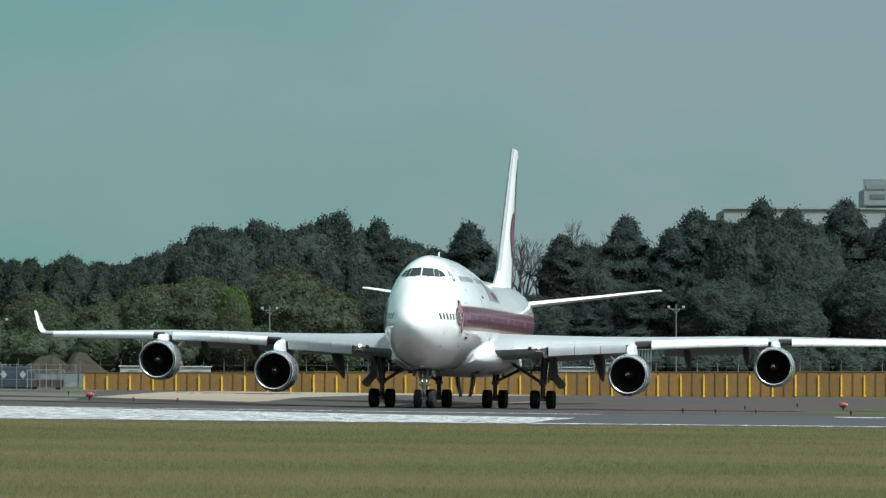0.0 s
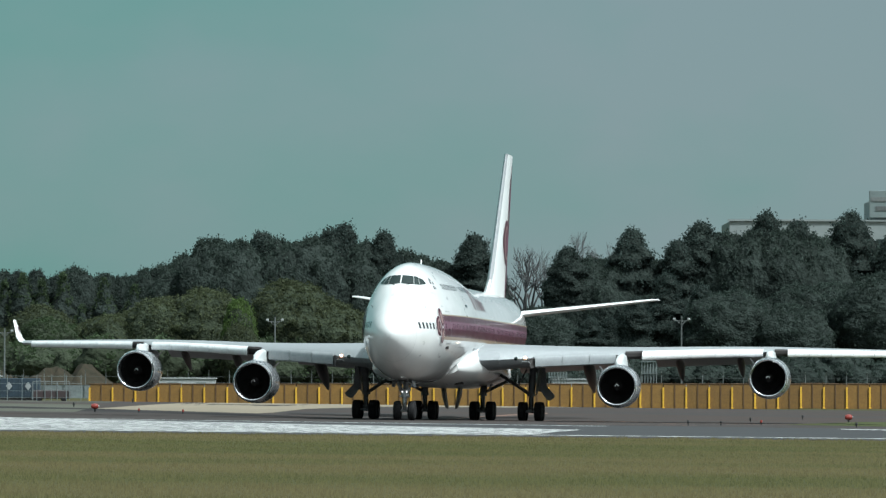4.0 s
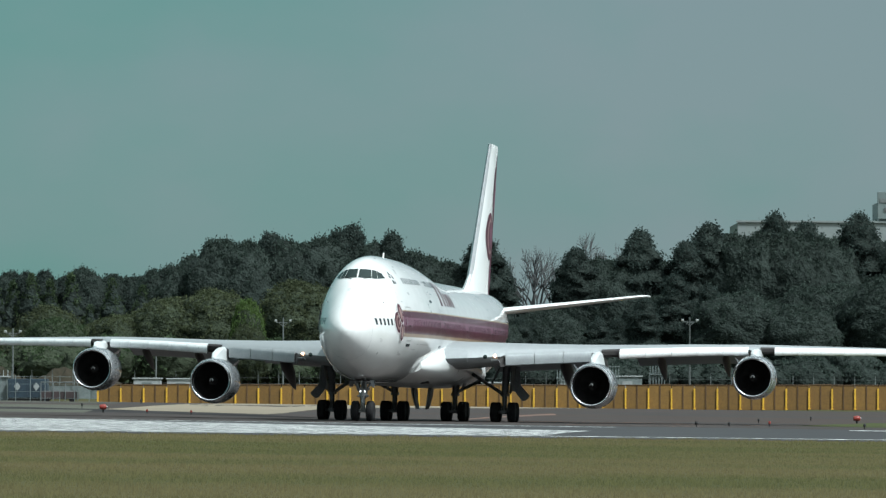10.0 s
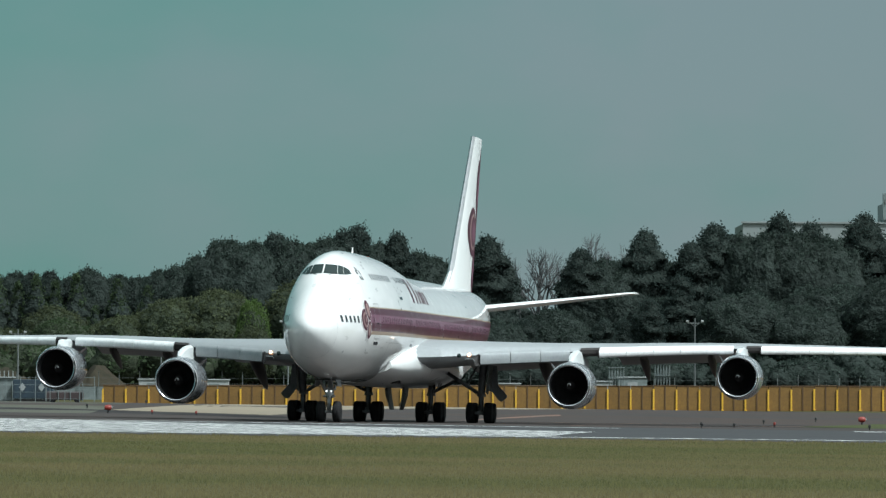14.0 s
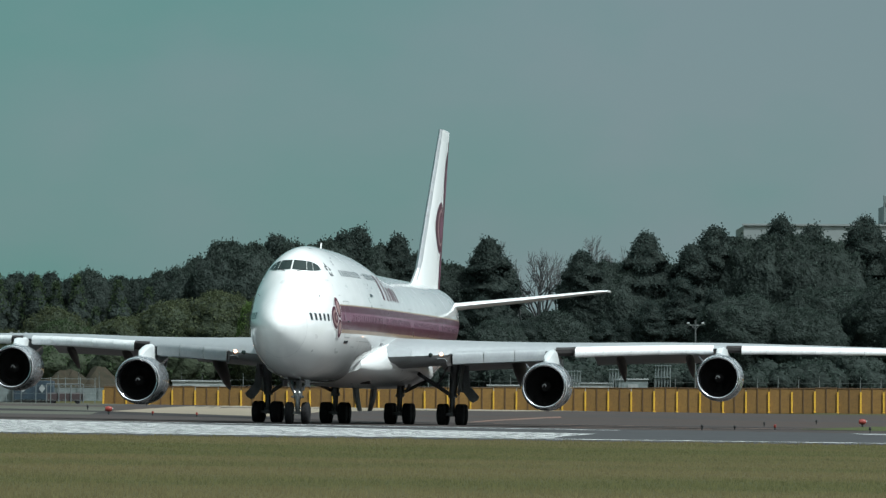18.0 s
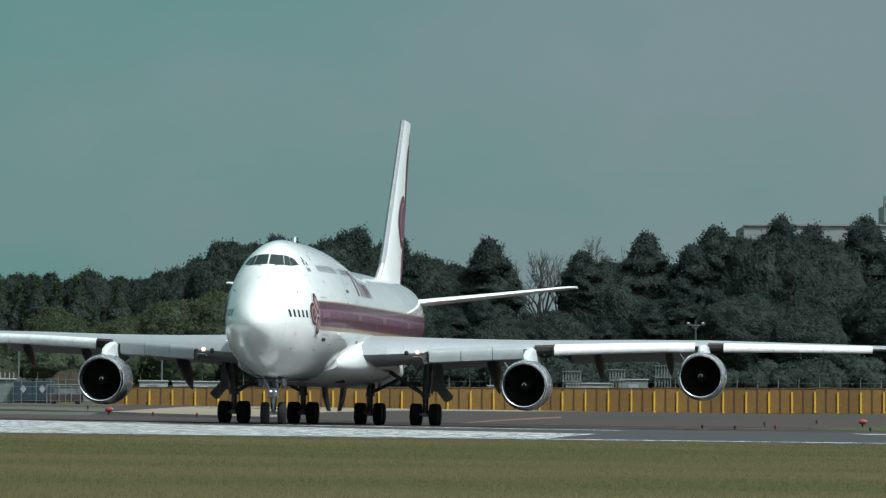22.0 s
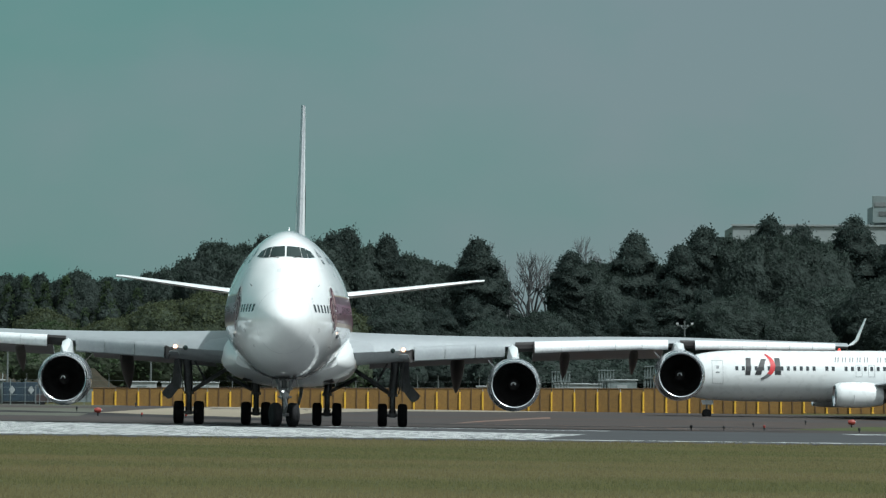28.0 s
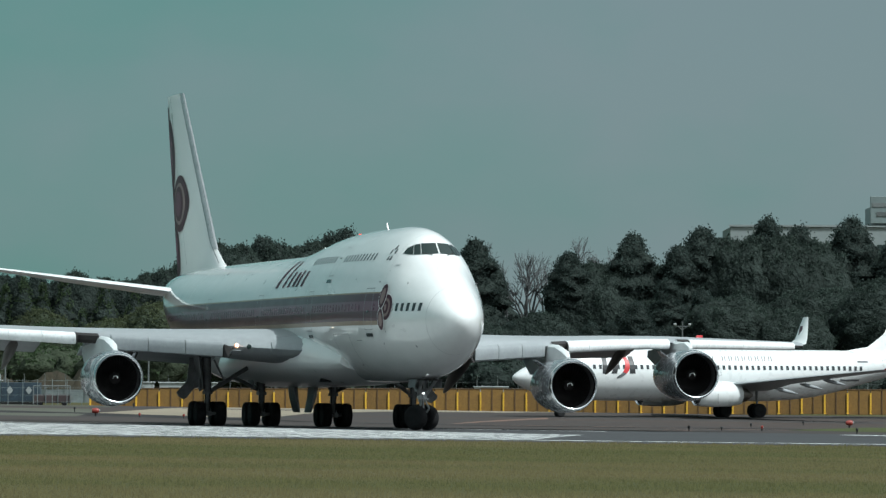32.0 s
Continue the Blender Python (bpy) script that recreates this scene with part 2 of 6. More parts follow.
# ---- building helpers ----
def part(name, geo, material, parent=None, label="", smooth=False, m=None):
    """Links (verts, faces), a bmesh or a mesh as ONE object, under parent if given."""
    if isinstance(geo, bpy.types.Mesh):
        me = geo
    else:
        me = bpy.data.meshes.new(name)
        if isinstance(geo, tuple):
            me.from_pydata([tuple(v) for v in geo[0]], [], [tuple(f) for f in geo[1]])
        else:
            geo.to_mesh(me)
            geo.free()
        me.materials.append(material)
        if smooth:
            me.polygons.foreach_set("use_smooth", [True] * len(me.polygons))
            me.set_sharp_from_angle(angle=radians(smooth if smooth > 1 else 40))
        me.validate()
        me.update()
    ob = new(name, me)
    if parent is not None:
        ob.parent = parent
    if m is not None:
        ob.matrix_basis = m
    if label:
        ob["label"] = label
    return ob


def thing(name, label, category, group="", m=None, kind=""):
    ob = new(name)
    if m is not None:
        ob.matrix_basis = m
    return tagged(ob, label, category, group, kind)


def join(*geos):
    v, f = [], []
    for gv, gf in geos:
        o = len(v)
        v.extend(gv)
        f.extend([tuple(i + o for i in q) for q in gf])
    return v, f


def box(c, s, ch=0.0):
    """A box about c of size s, with chamfered upright and top edges where ch is given."""
    (x, y, z), (a, b, h) = c, (s[0] / 2, s[1] / 2, s[2] / 2)
    if not ch:
        v = [(x + i * a, y + j * b, z + k * h) for k in (-1, 1) for j in (-1, 1) for i in (-1, 1)]
        return v, [(0, 2, 3, 1), (4, 5, 7, 6), (0, 1, 5, 4), (2, 6, 7, 3), (0, 4, 6, 2), (1, 3, 7, 5)]
    rings = []
    for zz, ins in ((-h, ch), (-h + ch, 0), (h - ch, 0), (h, ch)):
        p, q = a - ins, b - ins
        k = ch * 0.6
        rings.append([(x + u, y + w, z + zz) for u, w in ((-p + k, -q), (p - k, -q), (p, -q + k), (p, q - k), (p - k, q), (-p + k, q), (-p, q - k), (-p, -q + k))])
    return loft(rings, True)


def loft(rings, caps=True, closed=True):
    n = len(rings[0])
    v = [tuple(p) for r in rings for p in r]
    f = []
    for i in range(len(rings) - 1):
        for j in range(n if closed else n - 1):
            k = (j + 1) % n
            f.append((i * n + j, i * n + k, (i + 1) * n + k, (i + 1) * n + j))
    if caps and closed:
        f.append(tuple(reversed(range(n))))
        f.append(tuple((len(rings) - 1) * n + j for j in range(n)))
    return v, f


def rod(p, q, r, r2=None, n=10):
    """A round bar from p to q."""
    p, q = Vector(p), Vector(q)
    d = (q - p).normalized()
    e = d.orthogonal().normalized()
    g = d.cross(e)
    r2 = r if r2 is None else r2
    ring = lambda c, s: [c + (e * math.cos(t) + g * math.sin(t)) * s for t in (2 * math.pi * i / n for i in range(n))]
    return loft([ring(p, r), ring(q, r2)])


def turn(profile, n=40, at=(0, 0, 0), axis="x", closed=False):
    """Revolves (along, radius) pairs about an axis through at."""
    rings = []
    for u, r in profile:
        ring = []
        for i in range(n):
            t = 2 * math.pi * i / n
            c, s = r * math.cos(t), r * math.sin(t)
            p = {"x": (u, c, s), "y": (s, u, c), "z": (c, s, u)}[axis]
            ring.append((at[0] + p[0], at[1] + p[1], at[2] + p[2]))
        rings.append(ring)
    return loft(rings, caps=not closed)


def slab(poly, push):
    """A flat polygon given thickness along push."""
    n = len(poly)
    push = Vector(push)
    v = [Vector(p) - push / 2 for p in poly] + [Vector(p) + push / 2 for p in poly]
    f = [tuple(reversed(range(n))), tuple(range(n, 2 * n))] + [(i, (i + 1) % n, n + (i + 1) % n, n + i) for i in range(n)]
    return [tuple(p) for p in v], f


def curve_fn(pairs):
    """A smooth monotone curve through (u, value) pairs."""
    u = np.array([p[0] for p in pairs], float)
    w = np.array([p[1] for p in pairs], float)
    h = np.diff(u)
    d = np.diff(w) / h
    t = np.zeros(len(u))
    t[0], t[-1] = d[0], d[-1]
    for i in range(1, len(u) - 1):
        if d[i - 1] * d[i] > 0:
            a, b = 2 * h[i] + h[i - 1], h[i] + 2 * h[i - 1]
            t[i] = (a + b) / (a / d[i - 1] + b / d[i])

    def fn(x):
        x = min(max(x, u[0]), u[-1])
        i = min(int(np.searchsorted(u, x, "right")) - 1, len(u) - 2)
        i = max(i, 0)
        s = (x - u[i]) / h[i]
        return float((1 + 2 * s) * (1 - s) ** 2 * w[i] + s * (1 - s) ** 2 * h[i] * t[i] + s * s * (3 - 2 * s) * w[i + 1] + s * s * (s - 1) * h[i] * t[i + 1])
    return fn


class Hull:
    """A fuselage skin: half width, top, bottom and middle height along s metres aft of the nose."""

    def __init__(self, nose_x, wide, top, low, mid, egg):
        q = lambda rows: curve_fn([(math.sqrt(a), b) for a, b in rows])
        w, t, b, c, e = q(wide), q(top), q(low), q(mid), q(egg)
        self.nose_x = nose_x
        self.w, self.t, self.b, self.c, self.e = [lambda s, k=k: k(math.sqrt(max(s, 0))) for k in (w, t, b, c, e)]

    def half(self, s, z):
        """Half width at height z."""
        c = self.c(s)
        if z >= c:
            v = min((z - c) / max(self.t(s) - c, 1e-6), 1)
            e = self.e(s)
            return self.w(s) * (1 - v ** (2 - 0.6 * e)) ** (0.5 + 0.1 * e)
        v = min((c - z) / max(c - self.b(s), 1e-6), 1)
        return self.w(s) * (1 - v * v) ** 0.5

    def ring(self, s, n=56):
        c, out = self.c(s), []
        for i in range(n):
            a = 2 * math.pi * i / n
            sn = math.sin(a)
            z = c + (self.t(s) - c if sn > 0 else c - self.b(s)) * sn
            y = self.half(s, z) * (1 if math.cos(a) > 0 else -1)
            if abs(math.cos(a)) < 1e-6:
                y = 0
            out.append((self.nose_x - s, y, z))
        return out

    def at(self, s, z, side, off=0.0):
        """The skin's point at (s, z) on a side, lifted by off."""
        e = 0.03
        p = lambda a, b: Vector((self.nose_x - a, side * self.half(a, b), b))
        o = p(s, z)
        du, dv = p(s + e, z) - p(s - e, z), p(s, z + e) - p(s, z - e)
        nrm = du.cross(dv)
        if nrm.length < 1e-9:
            nrm = Vector((0, side, 0))
        nrm.normalize()
        if nrm.y * side < 0:
            nrm = -nrm
        return o + nrm * off

    def s_of(self, y, z, hi=9.0):
        lo = 0.02
        for _ in range(40):
            m = (lo + hi) / 2
            if self.t(m) > z > self.b(m) and self.half(m, z) > y:
                hi = m
            else:
                lo = m
        return hi

    def patch(self, quad, side, off=0.012, nu=4, nv=3):
        """A skin patch between four (s, z) corners, with a rim that runs into the skin."""
        (s0, z0), (s1, z1), (s2, z2), (s3, z3) = quad
        grid = []
        for j in range(nv + 1):
            v = j / nv
            row = []
            for i in range(nu + 1):
                u = i / nu
                s = (1 - v) * ((1 - u) * s0 + u * s1) + v * ((1 - u) * s3 + u * s2)
                z = (1 - v) * ((1 - u) * z0 + u * z1) + v * ((1 - u) * z3 + u * z2)
                row.append(self.at(s, z, side, off))
            grid.append(row)
        v = [tuple(p) for r in grid for p in r]
        k = nu + 1
        f = [(j * k + i, j * k + i + 1, (j + 1) * k + i + 1, (j + 1) * k + i) for j in range(nv) for i in range(nu)]
        return v, f if side > 0 else [tuple(reversed(q)) for q in f]


def foil(le, chord, z, thick, twist=0.0, n=9):
    """A wing section as (x, z) pairs; le is the leading edge's x, the chord runs to -x."""
    top, bot = [], []
    for i in range(n + 1):
        u = (i / n) ** 1.7
        t = thick * chord * 2.6 * (0.2969 * math.sqrt(u) - 0.126 * u - 0.3516 * u * u + 0.2843 * u ** 3 - 0.1015 * u ** 4) * 1.9
        cam_ = 0.012 * chord * 4 * u * (1 - u)
        dz = -twist * u * chord
        top.append((le - u * chord, z + t + cam_ + dz))
        bot.append((le - u * chord, z - t * 0.85 + cam_ + dz))
    return top + list(reversed(bot[1:-1]))


def ground_z(x, y):
    """The height of the ground: a gentle fall across the runway, a rise towards the barrier."""
    sm = lambda a, b, t: (lambda k: k * k * (3 - 2 * k))(min(max((t - a) / (b - a), 0), 1))
    xx = max(min(x, 90), -90)
    k1 = sm(228, 264, y)
    near = (-0.0075 * (1 - k1) - 0.00998 * k1) * xx - 0.00389 * (y - 300)
    k = sm(386, 450, y)
    k2 = sm(475, 520, y)
    far = (0.295 - 0.0092 * xx) * (1 - k2) + (0.40 - 0.005 * xx) * k2
    return near * (1 - k) + k * far


# ---- the jumbo ----
JH = Hull(JX,
          ((0, 0.02), (0.25, 0.56), (0.6, 0.87), (1, 1.10), (2, 1.50), (3, 1.80), (4, 2.06), (5, 2.27), (6.5, 2.51), (8, 2.70), (10, 2.91), (12, 3.07), (15, 3.21), (18, 3.25), (42, 3.25), (47, 3.18), (52, 3.0), (56, 2.72), (60, 2.22), (64, 1.45), (67, 0.8), (68.6, 0.35)),
          ((0, 5.22), (0.25, 5.76), (0.6, 6.10), (1, 6.38), (2, 6.95), (3, 7.46), (4, 7.97), (4.5, 8.27), (5.4, 8.90), (6.1, 9.26), (7.2, 9.56), (8.6, 9.72), (10.5, 9.80), (14, 9.79), (18, 9.74), (21, 9.62), (24, 9.34), (27, 9.02), (30, 8.85), (50, 8.80), (58, 8.76), (64, 8.55), (67, 8.3), (68.6, 8.0)),
          ((0, 5.18), (0.25, 4.6), (0.6, 4.22), (1, 3.93), (2, 3.40), (3, 3.05), (5, 2.62), (8, 2.36), (12, 2.30), (48, 2.30), (52, 2.65), (56, 3.70), (60, 5.0), (64, 6.2), (67, 7.0), (68.6, 7.45)),
          ((0, 5.2), (3, 5.3), (8, 5.5), (12, 5.58), (48, 5.58), (56, 6.1), (64, 7.3), (68.6, 7.7)),
          ((0, 0), (2, 0.2), (5.0, 0.5), (8, 0.42), (19, 0.42), (25, 0.2), (29, 0), (68.6, 0)))


def wing_le(y):
    """Distance aft of the nose of the jumbo's leading edge."""
    return 22.5 + 0.9 * (y - 5.9)


W_TE = curve_fn(((0, 36.2), (3.2, 36.4), (12, 38.0), (21, 43.3), (31.3, 49.4)))
W_Z = curve_fn(((0, 3.75), (3.2, 3.85), (6, 4.02), (12, 4.40), (21, 4.78), (31.3, 4.86)))
W_T = curve_fn(((0, 0.125), (3.2, 0.12), (12, 0.088), (21, 0.082), (31.3, 0.08)))


def wing_geo(side):
    rings = []
    for y in (2.0, 3.2, 4.5, 6, 8, 10, 12, 14, 17, 21, 25, 28, 31.2):
        le = wing_le(y)
        rings.append([(x, side * y, z) for x, z in foil(JX - le, W_TE(y) - le, W_Z(y), W_T(y))])
    g = loft(rings)
    return g if side < 0 else (g[0], [tuple(reversed(f)) for f in g[1]])


def strip_along(y0, y1, section, side, n=3):
    """A panel along the leading edge: section gives (forward, up, thickness) points."""
    rings = []
    for i in range(n + 1):
        y = y0 + (y1 - y0) * i / n
        k = 0.97 - 0.33 * max(0, y - 12) / 19
        x0, z0 = JX - wing_le(y), W_Z(y)
        outer = [(x0 + f * k, side * y, z0 + u * k) for f, u in section]
        inner = [(x0 + (f - 0.09) * k, side * y, z0 + (u - 0.02) * k) for f, u in reversed(section)]
        rings.append(outer + inner)
    g = loft(rings)
    return g if side > 0 else (g[0], [tuple(reversed(f)) for f in g[1]])


SLAT = ((-0.35, 0.235), (-0.1, 0.215), (0.25, 0.12), (0.40, -0.01), (0.44, -0.15), (0.40, -0.31), (0.30, -0.41))
KRUEGER = ((-0.15, 0.20), (0.10, 0.10), (0.20, -0.02), (0.21, -0.30), (0.16, -0.55), (0.08, -0.60))


def emblem(parent, name, cx, cz, r, side):
    """Two long petals and a round one before them, outlined in purple, as plain shapes."""
    def lay(nm, s, z, rs, rz, mat, off, lean=0.0, inner=0.0):
        n = 24

        def ring(k):
            out = []
            for i in range(n):
                p, q = rs * k * math.cos(2 * math.pi * i / n), rz * k * math.sin(2 * math.pi * i / n)
                out.append((s + p - q * lean, z + q))
            return out
        put = lambda a, b: JH.at(a, b, side, off)
        outer = [put(*p) for p in ring(1)]
        if inner:
            v = outer + [put(*p) for p in ring(inner)]
            f = [(i, (i + 1) % n, n + (i + 1) % n, n + i) for i in range(n)]
        else:
            mid = [put(*p) for p in ring(0.5)]
            v = outer + mid + [put(s, z)]
            f = [(i, (i + 1) % n, n + (i + 1) % n, n + i) for i in range(n)] + [(n + i, n + (i + 1) % n, 2 * n) for i in range(n)]
        part(nm, ([tuple(p) for p in v], f), mat, parent)
    fx = cx - r * 0.36
    lay("emblem_ring", fx, cz, r * 0.66, r * 0.58, M_WHITE, 0.018)
    lay("emblem_ring", fx, cz, r * 0.60, r * 0.53, M_PURPLE, 0.024)
    lay("emblem_ring", fx, cz, r * 0.42, r * 0.38, M_PINK, 0.030)
    lay("emblem_ring", fx, cz, r * 0.28, r * 0.26, M_PURPLE, 0.036)
    lay("emblem_ring", fx, cz, r * 0.12, r * 0.14, M_PINK, 0.042)
    for dz, rs, rz, lean, dx in ((0.46, 0.33, 0.50, 0.10, 0.06), (-0.49, 0.31, 0.44, -0.04, 0.08)):
        lay("emblem_petal", cx + dx * r, cz + dz * r, rs * r + 0.05, rz * r + 0.05, M_WHITE, 0.046, lean)
        lay("emblem_petal", cx + dx * r, cz + dz * r, rs * r, rz * r, M_PURPLE, 0.052, lean)
        lay("emblem_petal", cx + dx * r, cz + dz * r, rs * r * 0.60, rz * r * 0.66, M_PINK, 0.058, lean)


FIN_LE = curve_fn(((8.3, 52.0), (8.9, 53.8), (9.4, 55.3), (10, 56.4), (11, 57.5), (19.15, 66.4)))
FIN_TE = curve_fn(((8.3, 66.8), (19.15, 71.0)))


def fin_half(s, z):
    le, te = FIN_LE(z), FIN_TE(z)
    u = min(max((s - le) / (te - le), 0), 1)
    t = 0.112 * (te - le)
    return max(0.02, t * 2.6 * (0.2969 * math.sqrt(u) - 0.126 * u - 0.3516 * u * u + 0.2843 * u ** 3 - 0.1015 * u ** 4) * 1.9 / 2)


def fin_emblem(parent, side):
    """A large ringed flower at the fin's trailing edge: its round heart forward, long petals above and below."""
    def lay(nm, s, z, rs, rz, mat, off, tip=0.0, lean=0.0):
        n = 30

        def put(k):
            out = []
            for i in range(n):
                t = 2 * math.pi * i / n
                u, w = rs * k * math.cos(t), rz * k * math.sin(t)
                u -= tip * k * max(0.0, math.cos(t - math.pi)) ** 6
                zz = z + w
                ss = min(s + u + lean * w, FIN_TE(zz) - 0.06)
                out.append((JX - ss, side * (fin_half(ss, zz) + off), zz))
            return out
        v = put(1.0) + put(0.55) + put(0.02)
        f = [(j * n + i, j * n + (i + 1) % n, (j + 1) * n + (i + 1) % n, (j + 1) * n + i) for j in range(2) for i in range(n)]
        part(nm, (v, f), mat, parent)
    for z, rs, rz in ((15.75, 1.25, 2.0), (10.0, 0.95, 1.55)):
        s = FIN_TE(z) - 0.45
        lay("emblem_petal", s, z, rs, rz, M_PURPLE, 0.020, lean=0.36)
        lay("emblem_petal", s, z, rs * 0.4, rz * 0.6, M_MAGENTA, 0.026, lean=0.36)
    lay("emblem_ring", 65.9, 12.7, 2.4, 1.65, M_PURPLE, 0.032, 0.75)
    lay("emblem_ring", 66.05, 12.7, 1.8, 1.22, M_PINK, 0.038, 0.3)
    lay("emblem_ring", 66.2, 12.7, 1.5, 1.02, M_PURPLE, 0.044)
    lay("emblem_ring", 66.4, 12.7, 1.05, 0.72, M_MAGENTA, 0.050)


def engine(parent, x, y, z, wing_y, side):
    """A turbofan: cowl, bright lip, inlet duct, fan, spinner, core nozzle, pylon."""
    o = (x, side * y, z)
    R = 1.40
    k = 1.0 if y < 15 else 0.985
    outer = [(0.95, 1.27), (0.6, 1.36), (0.0, R), (-1.0, R + 0.01), (-2.2, R - 0.08), (-3.2, R - 0.26), (-3.6, R - 0.36), (-3.6, R - 0.42), (-3.0, R - 0.36)]
    cowl = part("engine", turn([(a, b * k) for a, b in outer], 48, o, closed=True), M_COWL, parent, "grey turbofan nacelle with bright metal lip", smooth=50)
    lip = [(0.94, 1.272), (1.10, 1.25), (1.16, 1.21), (1.15, 1.165), (1.05, 1.13), (0.85, 1.125)]
    part("inlet_lip", turn([(a, b * k) for a, b in lip], 48, o, closed=True), M_LIP, cowl, "polished bare-metal inlet lip", smooth=60)
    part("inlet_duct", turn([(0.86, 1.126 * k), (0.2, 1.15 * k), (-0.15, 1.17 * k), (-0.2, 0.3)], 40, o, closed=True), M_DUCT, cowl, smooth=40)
    blade_key = "fan_blade_%d" % (1 if y < 15 else 2)
    v = []
    for rr, lag, w, dx in ((0.30, 0.0, 0.075, 0.16), (0.75, 0.05, 0.15, 0.13), (1.15 * k, 0.14, 0.21, 0.08)):
        for sgn in (-1, 1):
            t = lag + sgn * w * 0.5 / rr * 1.1
            v.append((0.1 + sgn * dx, rr * math.cos(t), rr * math.sin(t)))
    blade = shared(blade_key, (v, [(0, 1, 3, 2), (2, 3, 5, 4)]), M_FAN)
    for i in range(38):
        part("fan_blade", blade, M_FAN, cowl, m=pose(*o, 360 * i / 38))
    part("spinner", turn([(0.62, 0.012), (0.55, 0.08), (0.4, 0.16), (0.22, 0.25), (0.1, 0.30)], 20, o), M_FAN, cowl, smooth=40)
    arm = []
    for i in range(9):
        u = 0.60 - 0.024 * i
        q = float(np.interp(u, (0.22, 0.4, 0.55, 0.62), (0.25, 0.16, 0.08, 0.012))) + 0.006
        arm.append((o[0] + u, o[1] + q * math.cos(0.42 * i), o[2] + q * math.sin(0.42 * i)))
    part("spinner_mark", join(*[rod(p, q, 0.03 - 0.002 * i, n=5) for i, (p, q) in enumerate(zip(arm, arm[1:]))]), M_WHITE, cowl, "white spiral mark on the spinner")
    part("core_nozzle", turn([(-2.8, 0.9), (-3.6, 0.82), (-4.6, 0.62), (-5.0, 0.5), (-5.6, 0.28), (-6.1, 0.05)], 28, o), M_NOZZLE, cowl, smooth=40)
    part("cowl_seam", turn([(0.955, 1.275 * k), (0.90, 1.29 * k)], 48, o, closed=True), M_JOINT, cowl)
    part("cowl_seam", turn([(-0.42, R * k + 0.012), (-0.47, R * k + 0.014)], 48, o, closed=True), M_LINE, cowl)
    part("cowl_seam", turn([(-2.18, (R - 0.075) * k + 0.012), (-2.23, (R - 0.08) * k + 0.012)], 48, o, closed=True), M_LINE, cowl)
    part("nacelle_strake", slab([(o[0] - 0.6, o[1] - side * 1.05, o[2] + 0.95), (o[0] - 1.9, o[1] - side * 1.05, o[2] + 0.95), (o[0] - 1.9, o[1] - side * 1.35, o[2] + 1.3), (o[0] - 1.3, o[1] - side * 1.32, o[2] + 1.27)], (0, 0.02, 0.03)), M_COWL, cowl)
    # pylon: a thick blade from the cowl's top back to the wing
    rings = []
    lx = JX - wing_le(wing_y)
    for px, z0, z1, w in ((o[0] + 0.05, o[2] + 1.30, o[2] + 1.45, 0.10), (o[0] - 0.6, o[2] + 1.1, o[2] + 1.78, 0.24), (o[0] - 1.9, o[2] + 0.8, W_Z(wing_y) + 0.02, 0.27), (lx - 0.3, o[2] + 0.6, W_Z(wing_y) + 0.10, 0.27), (lx - 2.6, o[2] + 0.55, W_Z(wing_y) - 0.25, 0.20), (lx - 5.0, W_Z(wing_y) - 0.75, W_Z(wing_y) - 0.4, 0.05)):
        rings.append([(px, o[1] + w * c, z0 + (z1 - z0) * u) for c, u in ((-1.7, 0), (-1.15, 0.45), (-0.85, 0.9), (0, 1), (0.85, 0.9), (1.15, 0.45), (1.7, 0))])
    part("pylon", loft(rings), M_PYLON, cowl, smooth=50)
    return cowl


TYRE_GEO = turn([(1.14 * u, w) for u, w in [(-0.215, 0.30), (-0.225, 0.45), (-0.20, 0.56), (-0.14, 0.615), (-0.07, 0.625), (-0.066, 0.612), (-0.054, 0.612), (-0.05, 0.625), (0.05, 0.625), (0.054, 0.612), (0.066, 0.612), (0.07, 0.625), (0.14, 0.615), (0.20, 0.56), (0.225, 0.45), (0.215, 0.30)]], 28, axis="y")
HUB_GEO = join(turn([(-0.19, 0.02), (-0.21, 0.12), (-0.15, 0.16), (-0.15, 0.27), (-0.2, 0.305), (0.2, 0.305), (0.15, 0.27), (0.15, 0.16), (0.21, 0.12), (0.19, 0.02)], 20, axis="y"),
               *[rod((0.21 * math.cos(t), s * 0.13, 0.21 * math.sin(t)), (0.21 * math.cos(t), s * 0.17, 0.21 * math.sin(t)), 0.03, n=6) for s in (-1, 1) for t in (i * math.pi / 4 for i in range(8))])
SHARED = {}


def shared(key, geo, material, smooth=0):
    if key not in SHARED:
        ob = part(key, geo, material, None, smooth=smooth)
        SHARED[key] = ob.data
        bpy.data.objects.remove(ob)
    return SHARED[key]


ROLLING = []                           # (wheel, pose about which it turns, radius)


def wheel_mesh(key, k):
    """Tyre and hub in one mesh with two materials."""
    if key in SHARED:
        return SHARED[key]
    v, f = join(TYRE_GEO, HUB_GEO)
    slim = 0.92 if key == "nose_wheel" else 1.0
    me = bpy.data.meshes.new(key)
    me.from_pydata([(a * k, b * k * slim, c * k) for a, b, c in v], [], f)
    me.materials.append(M_TYRE)
    me.materials.append(M_HUB)
    nt = len(TYRE_GEO[1])
    me.polygons.foreach_set("material_index", [0 if i < nt else 1 for i in range(len(f))])
    me.polygons.foreach_set("use_smooth", [True] * len(f))
    me.set_sharp_from_angle(angle=radians(45))
    SHARED[key] = me
    return me


